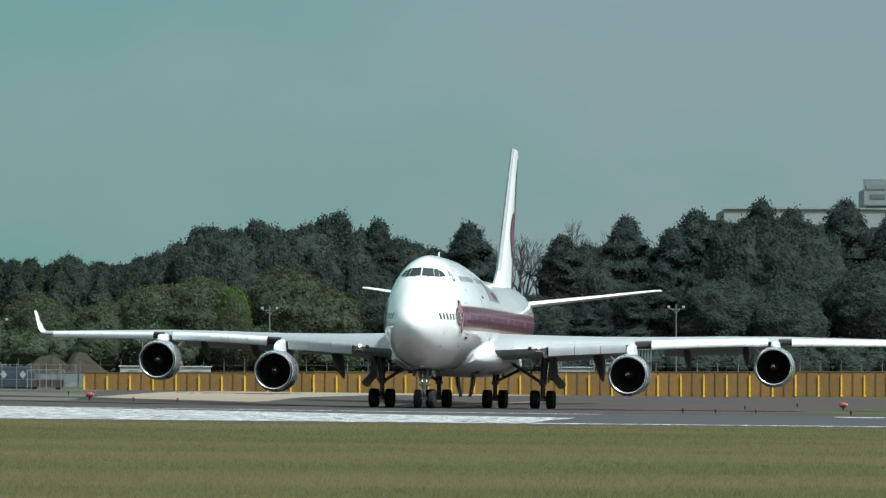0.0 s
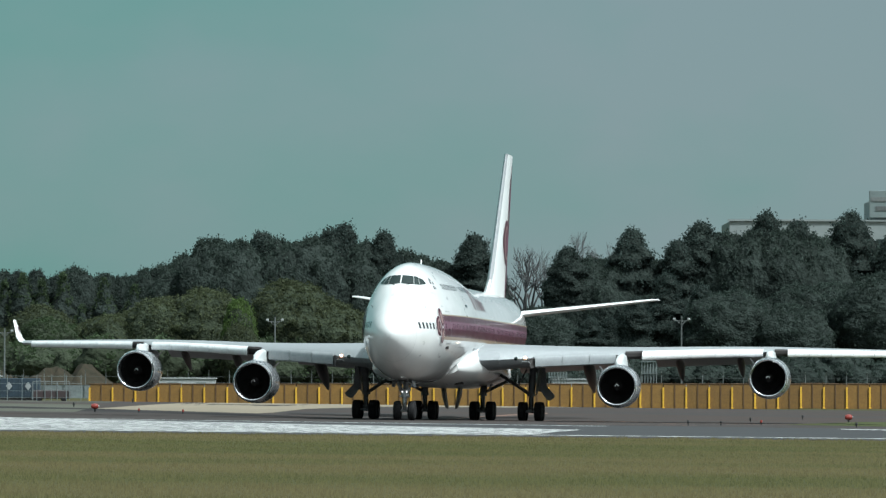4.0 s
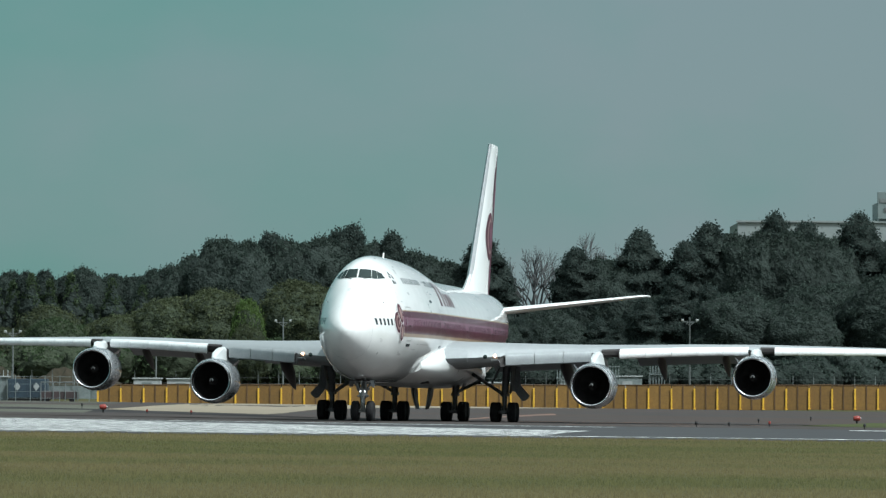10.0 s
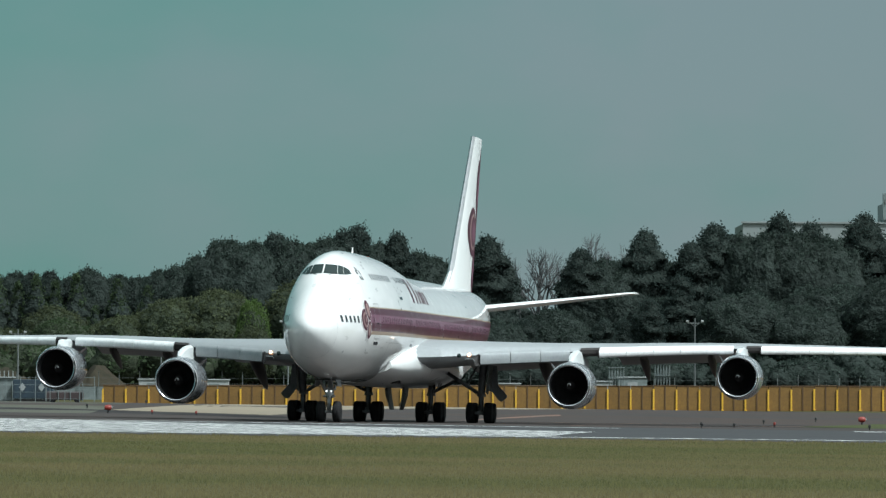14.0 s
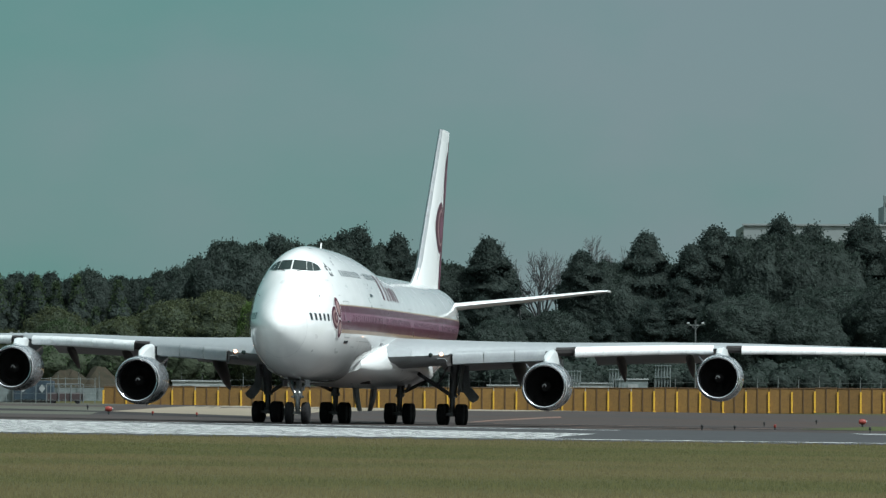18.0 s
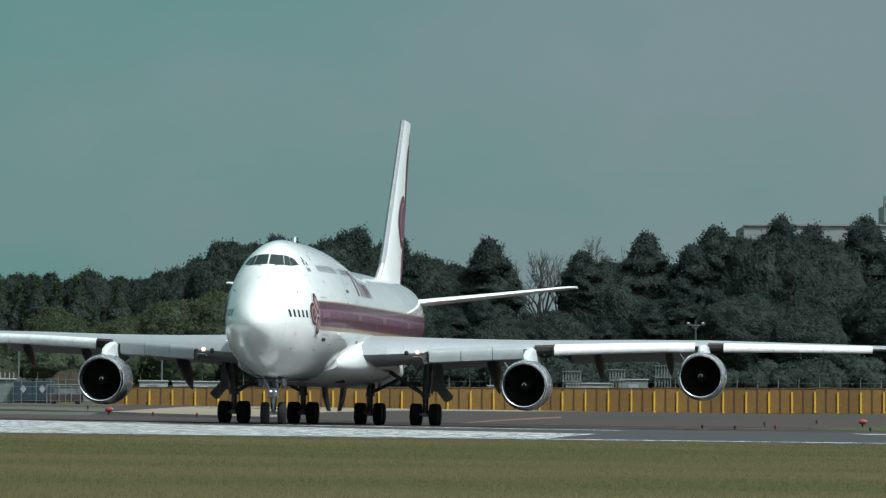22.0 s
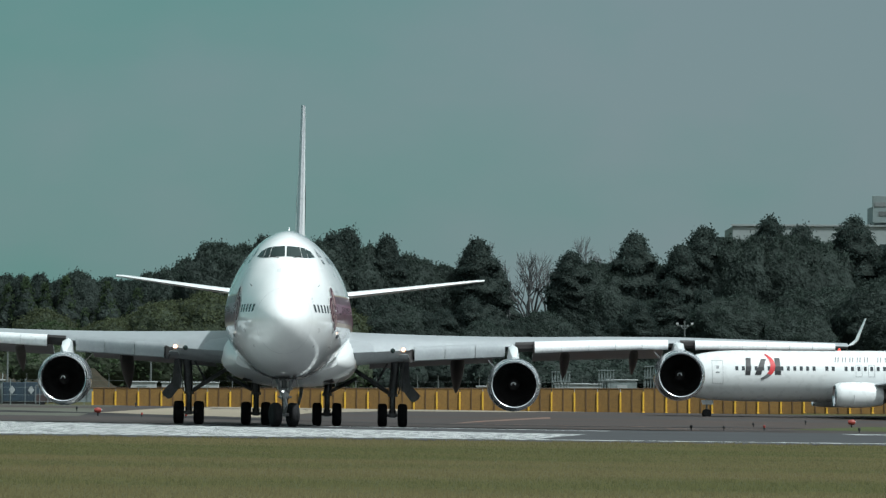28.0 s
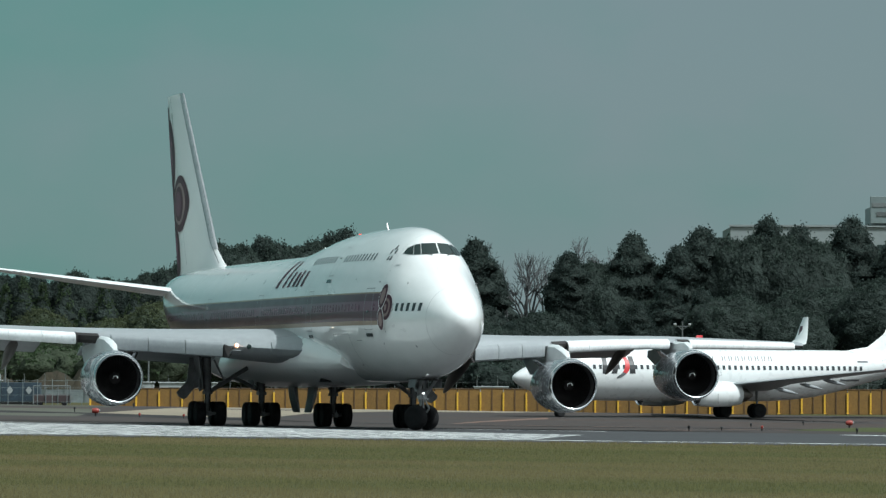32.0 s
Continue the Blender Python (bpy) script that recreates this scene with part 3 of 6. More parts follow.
def put_wheel(parent, x, y, z, r, key, turns=True):
    w = part("wheel", wheel_mesh(key, r / 0.625), M_TYRE, parent, "black tyre on a grey hub", m=pose(x, y, z))
    if turns:
        ROLLING.append((w, (x, y, z), r, key))
    return w


def main_gear(parent, x, y, side, wing):
    """A four-wheel bogie with its leg, braces and door."""
    yy = side * y
    zt = 3.5 if wing else 3.0
    leg = part("wing_gear" if wing else "body_gear", join(rod((x, yy, 0.55), (x, yy, 2.0), 0.15, 0.15, 14), rod((x, yy, 1.7), (x + (0.2 if wing else 0), yy + side * 0.12, zt), 0.22, 0.24, 14), rod((x, yy, 1.62), (x, yy, 1.78), 0.27, n=14)), M_STRUT, parent, "four-wheel main landing gear", smooth=50)
    part("bogie_beam", join(rod((x + 0.85, yy, 0.625), (x - 0.85, yy, 0.625), 0.13, n=10), rod((x, yy, 0.5), (x, yy, 0.9), 0.2, n=12)), M_STRUT, leg, smooth=50)
    for dx in (0.735, -0.735):
        part("axle", rod((x + dx, yy - 0.5, 0.625), (x + dx, yy + 0.5, 0.625), 0.085, n=10), M_STRUT, leg, smooth=50)
        for dy in (-0.54, 0.54):
            put_wheel(leg, x + dx, yy + dy, 0.625, 0.625, "jumbo_wheel")
    part("oleo", rod((x, yy, 0.9), (x, yy, 1.62), 0.105, n=14), M_CHROME, leg, smooth=50)
    part("torque_link", join(rod((x - 0.15, yy, 0.85), (x - 0.55, yy, 1.25), 0.06, n=6), rod((x - 0.55, yy, 1.25), (x - 0.15, yy, 1.75), 0.06, n=6)), M_STRUT, leg)
    part("brake_hose", join(rod((x + 0.18, yy + 0.1, 0.7), (x + 0.2, yy + 0.14, 2.4), 0.025, n=5), rod((x + 0.16, yy - 0.12, 0.7), (x + 0.18, yy - 0.14, 2.4), 0.02, n=5)), M_TYRE, leg)
    if wing:
        part("side_brace", join(rod((x, yy - side * 0.1, 1.75), (x + 0.3, yy - side * 2.1, 3.05), 0.11, n=8), rod((x, yy - side * 0.9, 2.3), (x + 0.1, yy - side * 0.3, 3.4), 0.06, n=6)), M_STRUT, leg)
        part("drag_brace", rod((x, yy, 1.9), (x - 1.9, yy + side * 0.1, 3.6), 0.10, n=8), M_STRUT, leg)
        part("leg_door", slab([(x + 0.4, yy + side * 0.32, 1.9), (x - 0.5, yy + side * 0.32, 1.75), (x - 0.7, yy + side * 0.62, 3.6), (x + 0.5, yy + side * 0.55, 3.6)], (0, 0.06, 0)), M_DOOR_IN, leg)
        part("gear_door", slab([(x - 0.7, side * q, z) for q, z in ((5.88, 3.5), (6.32, 3.5), (6.42, 2.3), (6.98, 1.68), (6.88, 1.5), (6.62, 1.33), (6.45, 1.40), (5.95, 2.05))], (0.10, 0, 0)), M_DOOR_IN, leg, "dark grey hanging gear door")
        part("gear_door", slab([(x + 0.2, side * 5.85, 3.45), (x - 1.5, side * 6.0, 3.45), (x - 1.4, side * 6.1, 1.9), (x + 0.1, side * 5.95, 1.95)], (0, 0.05, 0)), M_DOOR_IN, leg)
    else:
        part("drag_brace", rod((x, yy, 1.7), (x - 2.2, yy, 2.7), 0.11, n=8), M_STRUT, leg)
        part("side_brace", rod((x, yy, 1.8), (x, yy + side * 1.6, 2.6), 0.10, n=8), M_STRUT, leg)
        part("leg_door", slab([(x + 0.4, yy + side * 0.4, 1.95), (x - 0.5, yy + side * 0.4, 1.9), (x - 0.6, yy + side * 0.75, 2.75), (x + 0.5, yy + side * 0.7, 2.75)], (0, 0.05, 0)), M_DOOR_IN, leg)
    return leg


def build_jumbo():
    a = thing("jumbo_jet", "white four-engined jumbo jet with a purple and gold cheat line", "airliner")
    st = sorted(set([0.0, 0.03, 0.1, 0.25, 0.45] + [0.7 + 0.3 * i for i in range(30)] + [10 + 1.0 * i for i in range(20)] + [30 + 2.0 * i for i in range(19)] + [67.3, 68.6]))
    rad_st = [s for s in st if s <= 1.6]
    body_st = [s for s in st if s >= 1.6]
    flip = lambda g: (g[0], [tuple(reversed(f)) for f in g[1]])
    fus = part("fuselage", flip(loft([JH.ring(s) for s in [1.6] + body_st if s >= 1.6], True)), M_LIVERY, a, "white fuselage with purple cheat line", smooth=60)
    part("radome", flip(loft([JH.ring(s) for s in rad_st + [1.59]], True)), M_RADOME, a, smooth=60)
    for s in (1.62, 6.42, 12.2, 19.4, 28.2, 38.0, 49.5, 60.5):
        ra, rb = JH.ring(s), JH.ring(s + 0.035)
        out = lambda r: [(p[0], p[1] * 1.0022 + (0.002 if p[1] > 0 else -0.002), p[2] + 0.0045 * (p[2] - JH.c(s)) / max(0.3, JH.t(s) - JH.c(s))) for p in r]
        part("skin_seam", ([*out(ra), *out(rb)], [(i, (i + 1) % 56, 56 + (i + 1) % 56, 56 + i) for i in range(56) if s < 2 or not 4.75 < ra[i][2] < 6.9]), M_JOINT, fus, smooth=60)
    part("apu_outlet", turn([(JX - 68.55, 0.28), (JX - 69.0, 0.2)], 16, (0, 0, 7.72)), M_NOZZLE, a)
    # flight-deck glazing, laid out as seen from ahead
    for side in (-1, 1):
        for nm, quad in (("windscreen", ((0.035, 8.37), (0.79, 8.32), (0.66, 8.85), (0.035, 8.89))), ("cockpit_window", ((0.82, 8.32), (1.10, 8.30), (0.92, 8.79), (0.69, 8.84))), ("cockpit_window", ((1.125, 8.30), (1.42, 8.36), (1.20, 8.64), (0.945, 8.77)))):
            n1, n2 = 5, 4
            v = []
            for j in range(n2 + 1):
                q = j / n2
                for i in range(n1 + 1):
                    p = i / n1
                    y = (1 - q) * ((1 - p) * quad[0][0] + p * quad[1][0]) + q * ((1 - p) * quad[3][0] + p * quad[2][0])
                    z = (1 - q) * ((1 - p) * quad[0][1] + p * quad[1][1]) + q * ((1 - p) * quad[3][1] + p * quad[2][1])
                    v.append((JX - JH.s_of(y, z) + 0.022, side * (y + 0.004), z + 0.015))
            f = [(j * (n1 + 1) + i, j * (n1 + 1) + i + 1, (j + 1) * (n1 + 1) + i + 1, (j + 1) * (n1 + 1) + i) for j in range(n2) for i in range(n1)]
            part(nm, (v, f if side > 0 else [tuple(reversed(q)) for q in f]), M_GLASS, a, "dark flight-deck glass", smooth=60)
        part("wiper", rod((JX - JH.s_of(0.35, 8.28) + 0.05, side * 0.35, 8.29), (JX - JH.s_of(0.75, 8.40) + 0.06, side * 0.75, 8.42), 0.015, n=5), M_SHADE_BLACK, a)
    # cabin windows
    for side in (-1, 1):
        for i in range(6):
            s = 2.25 + 0.54 * i
            part("cabin_window", JH.patch(((s - 0.13, 5.60), (s + 0.13, 5.60), (s + 0.13, 5.98), (s - 0.13, 5.98)), side, 0.012, 2, 2), M_CABIN, a)
        for i in range(110):
            s = 7.1 + 0.51 * i
            if any(abs(s - d) < 0.8 for d in (7.9, 18.2, 30.0, 43.0, 57.0)) or s > 61:
                continue
            part("cabin_window", JH.patch(((s - 0.10, 5.68), (s + 0.10, 5.68), (s + 0.10, 6.0), (s - 0.10, 6.0)), side, 0.012, 1, 2), M_CABIN2, a)
        for i in range(24):
            s = 9.2 + 0.51 * i
            if abs(s - 15.35) < 0.85:
                continue
            part("upper_window", JH.patch(((s - 0.11, 8.12), (s + 0.11, 8.12), (s + 0.11, 8.46), (s - 0.11, 8.46)), side, 0.012, 1, 2), M_CABIN3, a)
        # doors: thin outlines
        for d, z0, z1, w in ((7.9, 4.75, 6.75, 1.07), (18.2, 4.75, 6.75, 1.07), (30.0, 4.75, 6.75, 1.07), (43.0, 4.75, 6.75, 1.07), (57.0, 4.9, 6.75, 1.0), (15.35, 7.45, 8.9, 0.9)):
            e = 0.035
            lines = [((d - w / 2, z0), (d - w / 2 + e, z0), (d - w / 2 + e, z1), (d - w / 2, z1)), ((d + w / 2 - e, z0), (d + w / 2, z0), (d + w / 2, z1), (d + w / 2 - e, z1)), ((d - w / 2, z1 - e), (d + w / 2, z1 - e), (d + w / 2, z1), (d - w / 2, z1)), ((d - w / 2, z0), (d + w / 2, z0), (d + w / 2, z0 + e), (d - w / 2, z0 + e))]
            dr = part("cabin_door", join(*[JH.patch(q, side, 0.014, 2, 4) for q in lines]), M_LINE, a, "outline of a white cabin door")
            part("door_handle", JH.patch(((d - 0.15, z0 + 0.85), (d + 0.15, z0 + 0.85), (d + 0.15, z0 + 0.92), (d - 0.15, z0 + 0.92)), side, 0.018, 1, 1), M_CABIN, dr)
            part("door_sill", JH.patch(((d - 0.45, z0 - 0.32), (d + 0.45, z0 - 0.32), (d + 0.45, z0 - 0.16), (d - 0.45, z0 - 0.16)), side, 0.014, 2, 1), M_CABIN, dr)
        emblem(a, "emblem", 6.0, 5.80, 1.15, side)
        # airline title as slanting purple strokes, alliance mark, small dark markings
        for u, w, z0, z1 in ((1.0, 0.55, 7.05, 8.45), (2.5, 0.42, 7.05, 8.40), (3.6, 0.42, 7.05, 7.85), (4.75, 0.55, 7.07, 7.8), (5.6, 0.40, 7.05, 7.88), (6.7, 0.45, 7.05, 7.82)):
            go = 1 if side > 0 else -1
            c, lean = (19.5 + u if side > 0 else 27.8 - u), go * 0.42 * (z1 - z0)
            part("title_stroke", JH.patch(((c - w / 2 - lean / 2, z0), (c + w / 2 - lean / 2, z0), (c + w / 2 + lean / 2, z1), (c - w / 2 + lean / 2, z1)), side, 0.016, 2, 4), M_PURPLE, a)
        for k in range(5):
            t = 2 * math.pi * k / 5 + 0.3
            cs, cz = 7.15 + 0.26 * math.cos(t), 8.40 + 0.28 * math.sin(t)
            part("alliance_mark", JH.patch(((cs - 0.10, cz - 0.10), (cs + 0.10, cz - 0.10), (cs + 0.05, cz + 0.11), (cs - 0.05, cz + 0.11)), side, 0.016, 2, 2), M_CABIN, a)
        part("nose_bar", JH.patch(((5.6, 7.80), (6.2, 7.80), (6.2, 7.87), (5.6, 7.87)), side, 0.016, 2, 1), M_JOINT, a)
        for s, z, w, h in ((6.3, 4.05, 0.12, 0.09), (5.7, 4.62, 0.10, 0.08), (9.6, 4.25, 0.8, 0.035), (7.0, 7.0, 0.2, 0.06), (24.0, 4.6, 0.9, 0.05), (3.0, 3.9, 0.12, 0.12)):
            part("access_panel", JH.patch(((s - w / 2, z), (s + w / 2, z), (s + w / 2, z + h), (s - w / 2, z + h)), side, 0.014, 2, 1), M_LINE, a)
        part("cargo_door", join(*[JH.patch(q, side, 0.013, 2, 4) for q in (((11.0, 3.0), (11.04, 3.0), (11.04, 4.6), (11.0, 4.6)), ((13.6, 3.0), (13.64, 3.0), (13.64, 4.6), (13.6, 4.6)), ((11.0, 4.57), (13.6, 4.57), (13.6, 4.6), (11.0, 4.6)))]), M_LINE, a)
        part("pitot_probe", rod(JH.at(4.2, 6.9, side, 0.0), JH.at(4.0, 6.9, side, 0.16), 0.018, n=5), M_STRUT, a)
    for s, hgt in ((15.0, 0.34), (28.5, 0.34)):
        z0 = JH.t(s)
        part("blade_antenna", slab([(JX - s, 0, z0 - 0.03), (JX - s - 0.35, 0, z0 - 0.03), (JX - s - 0.42, 0, z0 + hgt), (JX - s - 0.25, 0, z0 + hgt)], (0, 0.05, 0)), M_WHITE, a)
    part("beacon", turn([(0.0, 0.11), (0.08, 0.10), (0.14, 0.05)], 12, (JX - 21.0, 0, JH.t(21.0) - 0.01), "z"), M_BEACON, a)
    # belly fairing between the wings
    rings = []
    for s, w, zb, zt in ((14.0, 2.6, 2.75, 4.0), (16.0, 3.15, 2.38, 4.5), (18.5, 3.42, 2.2, 5.0), (21, 3.55, 2.12, 5.3), (26, 3.60, 2.07, 5.3), (33, 3.58, 2.07, 5.0), (39, 3.4, 2.07, 4.4), (43, 2.6, 2.3, 3.8)):
        c = (zb + zt) / 2
        rings.append([(JX - s, w * math.cos(t) * (1 if math.sin(t) < 0 else 0.98), c + (zt - zb) / 2 * (abs(math.sin(t)) ** 0.75) * (1 if math.sin(t) > 0 else -1)) for t in (2 * math.pi * i / 40 for i in range(40))])
    part("belly_fairing", flip(loft(rings)), M_WHITE, a, smooth=50)
    for side in (-1, 1):
        for k in range(2):
            x, y = JX - 18.7 - 0.35 * k, side * (1.1 + 1.0 * k)
            part("ram_air_inlet", slab([(x, y - 0.3, 2.28), (x, y + 0.3, 2.28), (x - 0.1, y + side * 0.22, 2.46), (x - 0.1, y - side * 0.05, 2.5)], (0.35, 0, 0)), M_SHADE_BLACK, a)
    # wings
    for side in (-1, 1):
        wing = part("wing", wing_geo(side), M_WING, a, "grey swept wing with drooped leading edge", smooth=35)
        rootrings = []
        for y, le, te, th in ((2.6, 17.6, 36, 1.5), (3.1, 18.4, 36, 1.5), (3.7, 19.7, 36, 1.5), (4.4, 21.0, 36, 1.45)):
            rootrings.append([(x, side * y, z) for x, z in foil(JX - le, te - le, W_Z(y) - 0.02 * (4.4 - y), th / (te - le) * 0.97)])
        g = loft(rootrings)
        part("wing_root_glove", g if side < 0 else flip(g), M_WING, wing, smooth=40)
        # solid strips, coloured for the shade in the gaps beside the slats
        part("leading_edge_bay", strip_along(11.95, 13.0, ((-0.35, 0.225), (-0.05, 0.20), (0.16, 0.08), (0.14, -0.14), (-0.1, -0.3)), side), M_SHADE_BLACK, wing, "near-black strip for the shade in a slat gap")
        part("leading_edge_bay", strip_along(21.2, 22.05, ((-0.35, 0.225), (-0.05, 0.20), (0.16, 0.08), (0.14, -0.14), (-0.1, -0.3)), side), M_SHADE_BLACK, wing, "near-black strip for the shade in a slat gap")
        for i in range(3):
            y0 = 6.55 + 1.62 * i
            part("krueger_flap", strip_along(y0, y0 + 1.59, KRUEGER, side), M_KRUEGER, wing, "grey leading-edge flap panel", smooth=32)
        for i in range(5):
            y0 = 13.0 + 1.5 * i
            part("slat", strip_along(y0, y0 + 1.485, SLAT, side), M_SLAT, wing, "white leading-edge slat panel", smooth=42)
        for i in range(6):
            y0 = 22.05 + 1.39 * i
            part("slat", strip_along(y0, y0 + 1.375, SLAT, side), M_SLAT, wing, "white leading-edge slat panel", smooth=42)
        part("slat_end_rib", strip_along(12.92, 12.97, tuple((f * 1.02, u * 1.02) for f, u in SLAT), side, 1), M_SHADE_BLACK, wing)
        # landing lamps in the root's edge
        ly = 5.95
        lx = JX - wing_le(ly) + 0.12
        part("landing_lamp", turn([(0.05, 0.02), (0.03, 0.07), (-0.05, 0.08)], 14, (lx + 0.10, side * ly, W_Z(ly) + 0.05)), M_LAMP, wing, "lit landing lamp")
        part("lamp_glow_ring", turn([(0.04, 0.085), (0.02, 0.12), (-0.07, 0.13)], 14, (lx + 0.06, side * ly, W_Z(ly) + 0.03), closed=True), M_LAMPRIM, wing, "ring set glowing for the lamp's warm spill")
        part("landing_lamp", turn([(0.03, 0.02), (0.0, 0.11), (-0.05, 0.13)], 14, (lx + 0.50, side * (ly - 0.55), W_Z(ly) - 0.02)), M_GLASS, wing, "unlit landing lamp")
        part("lamp_bay", slab([(lx - 0.1, side * (ly + 0.15), W_Z(ly) - 0.1), (lx + 0.05, side * (ly + 0.38), W_Z(ly) - 0.62), (lx - 0.8, side * (ly + 0.6), W_Z(ly) - 0.55), (lx - 0.6, side * (ly + 0.5), W_Z(ly) + 0.1)], (0, 0.06, 0)), M_SHADE_BLACK, wing)
        part("lamp_bay_lip", slab([(lx + 0.42, side * (ly - 0.16), W_Z(ly) - 0.20), (lx + 0.36, side * (ly + 0.26), W_Z(ly) - 0.20), (lx - 0.15, side * (ly + 0.34), W_Z(ly) - 0.40), (lx - 0.1, side * (ly - 0.24), W_Z(ly) - 0.40)], (0, 0, -0.04)), M_KRUEGER, wing)
        # trailing-edge flaps let down, and their track fairings
        for y0, y1 in ((4.2, 11.0), (13.2, 20.6)):
            for depth, drop, ch in ((0.0, -0.10, 1.1), (1.0, 0.12, 1.0)):
                rings = []
                for y in (y0, (y0 + y1) / 2, y1):
                    xt, zt = JX - W_TE(y) + 1.0 - depth, W_Z(y) - 0.30 - drop
                    rings.append([(xt, side * y, zt), (xt - 0.3, side * y, zt + 0.12), (xt - ch, side * y, zt - 0.16), (xt - ch - 0.4, side * y, zt - 0.34), (xt - 0.5, side * y, zt - 0.16)])
                g = loft(rings)
                part("trailing_flap", g if side < 0 else flip(g), M_WING, wing, "lowered trailing-edge flap", smooth=50)
        for y, size in ((9.0, 0.95), (14.9, 0.68), (18.8, 0.62)):
            x0, z0 = JX - W_TE(y) + 3.4, W_Z(y) - 0.45
            rings = []
            for u, w, hh, dz in ((0, 0.22, 0.15, 0.10), (0.5, 0.38, 0.32, -0.05), (1.5, 0.42, 0.42, -0.38), (2.8, 0.37, 0.42, -0.85), (4.0, 0.26, 0.34, -1.35), (5.0, 0.13, 0.19, -1.75), (5.5, 0.04, 0.05, -1.95)):
                rings.append([(x0 - u * size, side * y + w * size * math.cos(t), z0 + dz * size + hh * size * math.sin(t)) for t in (2 * math.pi * i / 14 for i in range(14))])
            g = loft(rings)
            part("flap_track_fairing", flip(g), M_FAIRING, wing, "dark brown-grey canoe-shaped flap fairing", smooth=50)
        # winglet
        rings = []
        for y, z, le, ch in ((31.1, 4.88, 45.2, 4.0), (31.5, 4.96, 45.75, 3.2), (31.85, 5.25, 46.6, 2.3), (32.45, 6.5, 48.3, 1.0)):
            th = 0.05 * ch
            rings.append([(JX - le, side * y, z), (JX - le - ch * 0.3, side * (y + th), z + 0.02), (JX - le - ch, side * y, z), (JX - le - ch * 0.3, side * (y - th), z + 0.02)])
        part("winglet", loft(rings), M_WHITE, wing, "white upturned winglet", smooth=30)
        part("winglet_emblem", slab([(JX - 47.6, side * 31.98, 5.5), (JX - 48.5, side * 32.0, 5.5), (JX - 48.9, side * 32.22, 6.0), (JX - 48.4, side * 32.2, 6.0)], (0, 0.15, 0)), M_PURPLE, wing)
        engine(a, 7.69 - 0.1, 11.8, 2.33, 11.9, side)
        engine(a, -1.27 - 0.1, 21.02, 3.02, 21.1, side)
        # tailplane
        rings = []
        for y, le, te, z in ((0.9, 56.9, 65.6, 7.30), (1.6, 57.5, 65.9, 7.36), (6, 61.4, 67.6, 7.98), (10.6, 65.6, 69.0, 8.66), (11.08, 66.6, 69.3, 8.72)):
            rings.append([(x, side * y, zz) for x, zz in foil(JX - le, te - le, z, 0.055)])
        g = loft(rings)
        part("tailplane", g if side < 0 else flip(g), M_WHITE, a, "white tailplane", smooth=40)
    # fin and rudder
    rings = []
    for i in range(15):
        z = 8.3 + (19.15 - 8.3) * (i / 14)
        le, te = FIN_LE(z), FIN_TE(z)
        pts = [le + (te - le) * (k / 10) ** 1.5 for k in range(11)]
        rings.append([(JX - s, fin_half(s, z), z) for s in pts] + [(JX - s, -fin_half(s, z), z) for s in reversed(pts[1:-1])])
    fin = part("fin", loft(rings), M_WHITE, a, "tall white fin with a purple emblem", smooth=50)
    v = []
    for i in range(13):
        z = 8.3 + (19.15 - 8.3) * ((i + 2) / 14)
        s0 = FIN_LE(z)
        v += [(JX - s0 - 0.32, fin_half(s0 + 0.32, z) + 0.035, z), (JX - s0 - 0.15, fin_half(s0 + 0.15, z) + 0.05, z), (JX - s0 + 0.09, 0, z), (JX - s0 - 0.15, -fin_half(s0 + 0.15, z) - 0.05, z), (JX - s0 - 0.32, -fin_half(s0 + 0.32, z) - 0.035, z)]
    part("leading_edge_strip", (v, [(5 * i + j, 5 * i + j + 1, 5 * i + j + 6, 5 * i + j + 5) for i in range(12) for j in range(4)]), M_EDGE, fin, "dull grey metal leading edge", smooth=60)
    for side in (-1, 1):
        fin_emblem(fin, side)
        # dark line painted behind the metal strip as its shadow line
        v = []
        for i in range(9):
            z = 9.0 + 9.9 * i / 8
            s1 = FIN_LE(z) + 0.36
            v += [(JX - s1, side * (fin_half(s1, z) + 0.012), z), (JX - s1 - 0.12, side * (fin_half(s1 + 0.12, z) + 0.012), z)]
        part("fin_joint", (v, [(2 * i, 2 * i + 1, 2 * i + 3, 2 * i + 2) for i in range(8)]), M_LINE, fin)
        # purple sweep at the foot, narrowing to a dark band up the trailing edge
        n = 10
        v = []
        for i in range(n + 1):
            z = 8.9 + 9.6 * i / n
            s1 = FIN_TE(z) - 0.1
            w = 0.7 * (1 - (i / n)) ** 0.8 + 0.3
            v += [(JX - s1 + w, side * (fin_half(s1 - w, z) + 0.02), z), (JX - s1, side * (fin_half(s1, z) + 0.02), z)]
        part("fin_sweep", (v, [(2 * i, 2 * i + 1, 2 * i + 3, 2 * i + 2) for i in range(n)]), M_PURPLE, fin)
        v = []
        for i in range(9):
            z = 9.1 + 9.9 * i / 8
            s1 = FIN_LE(z) + 0.70 * (FIN_TE(z) - FIN_LE(z))
            v += [(JX - s1, side * (fin_half(s1, z) + 0.012), z), (JX - s1 - 0.05, side * (fin_half(s1 + 0.05, z) + 0.012), z)]
        part("rudder_hinge_line", (v, [(2 * i, 2 * i + 1, 2 * i + 3, 2 * i + 2) for i in range(8)]), M_LINE, fin)
    # landing gear
    for side in (-1, 1):
        main_gear(a, 0.15, 5.48, side, True)
        main_gear(a, -3.03, 1.93, side, False)
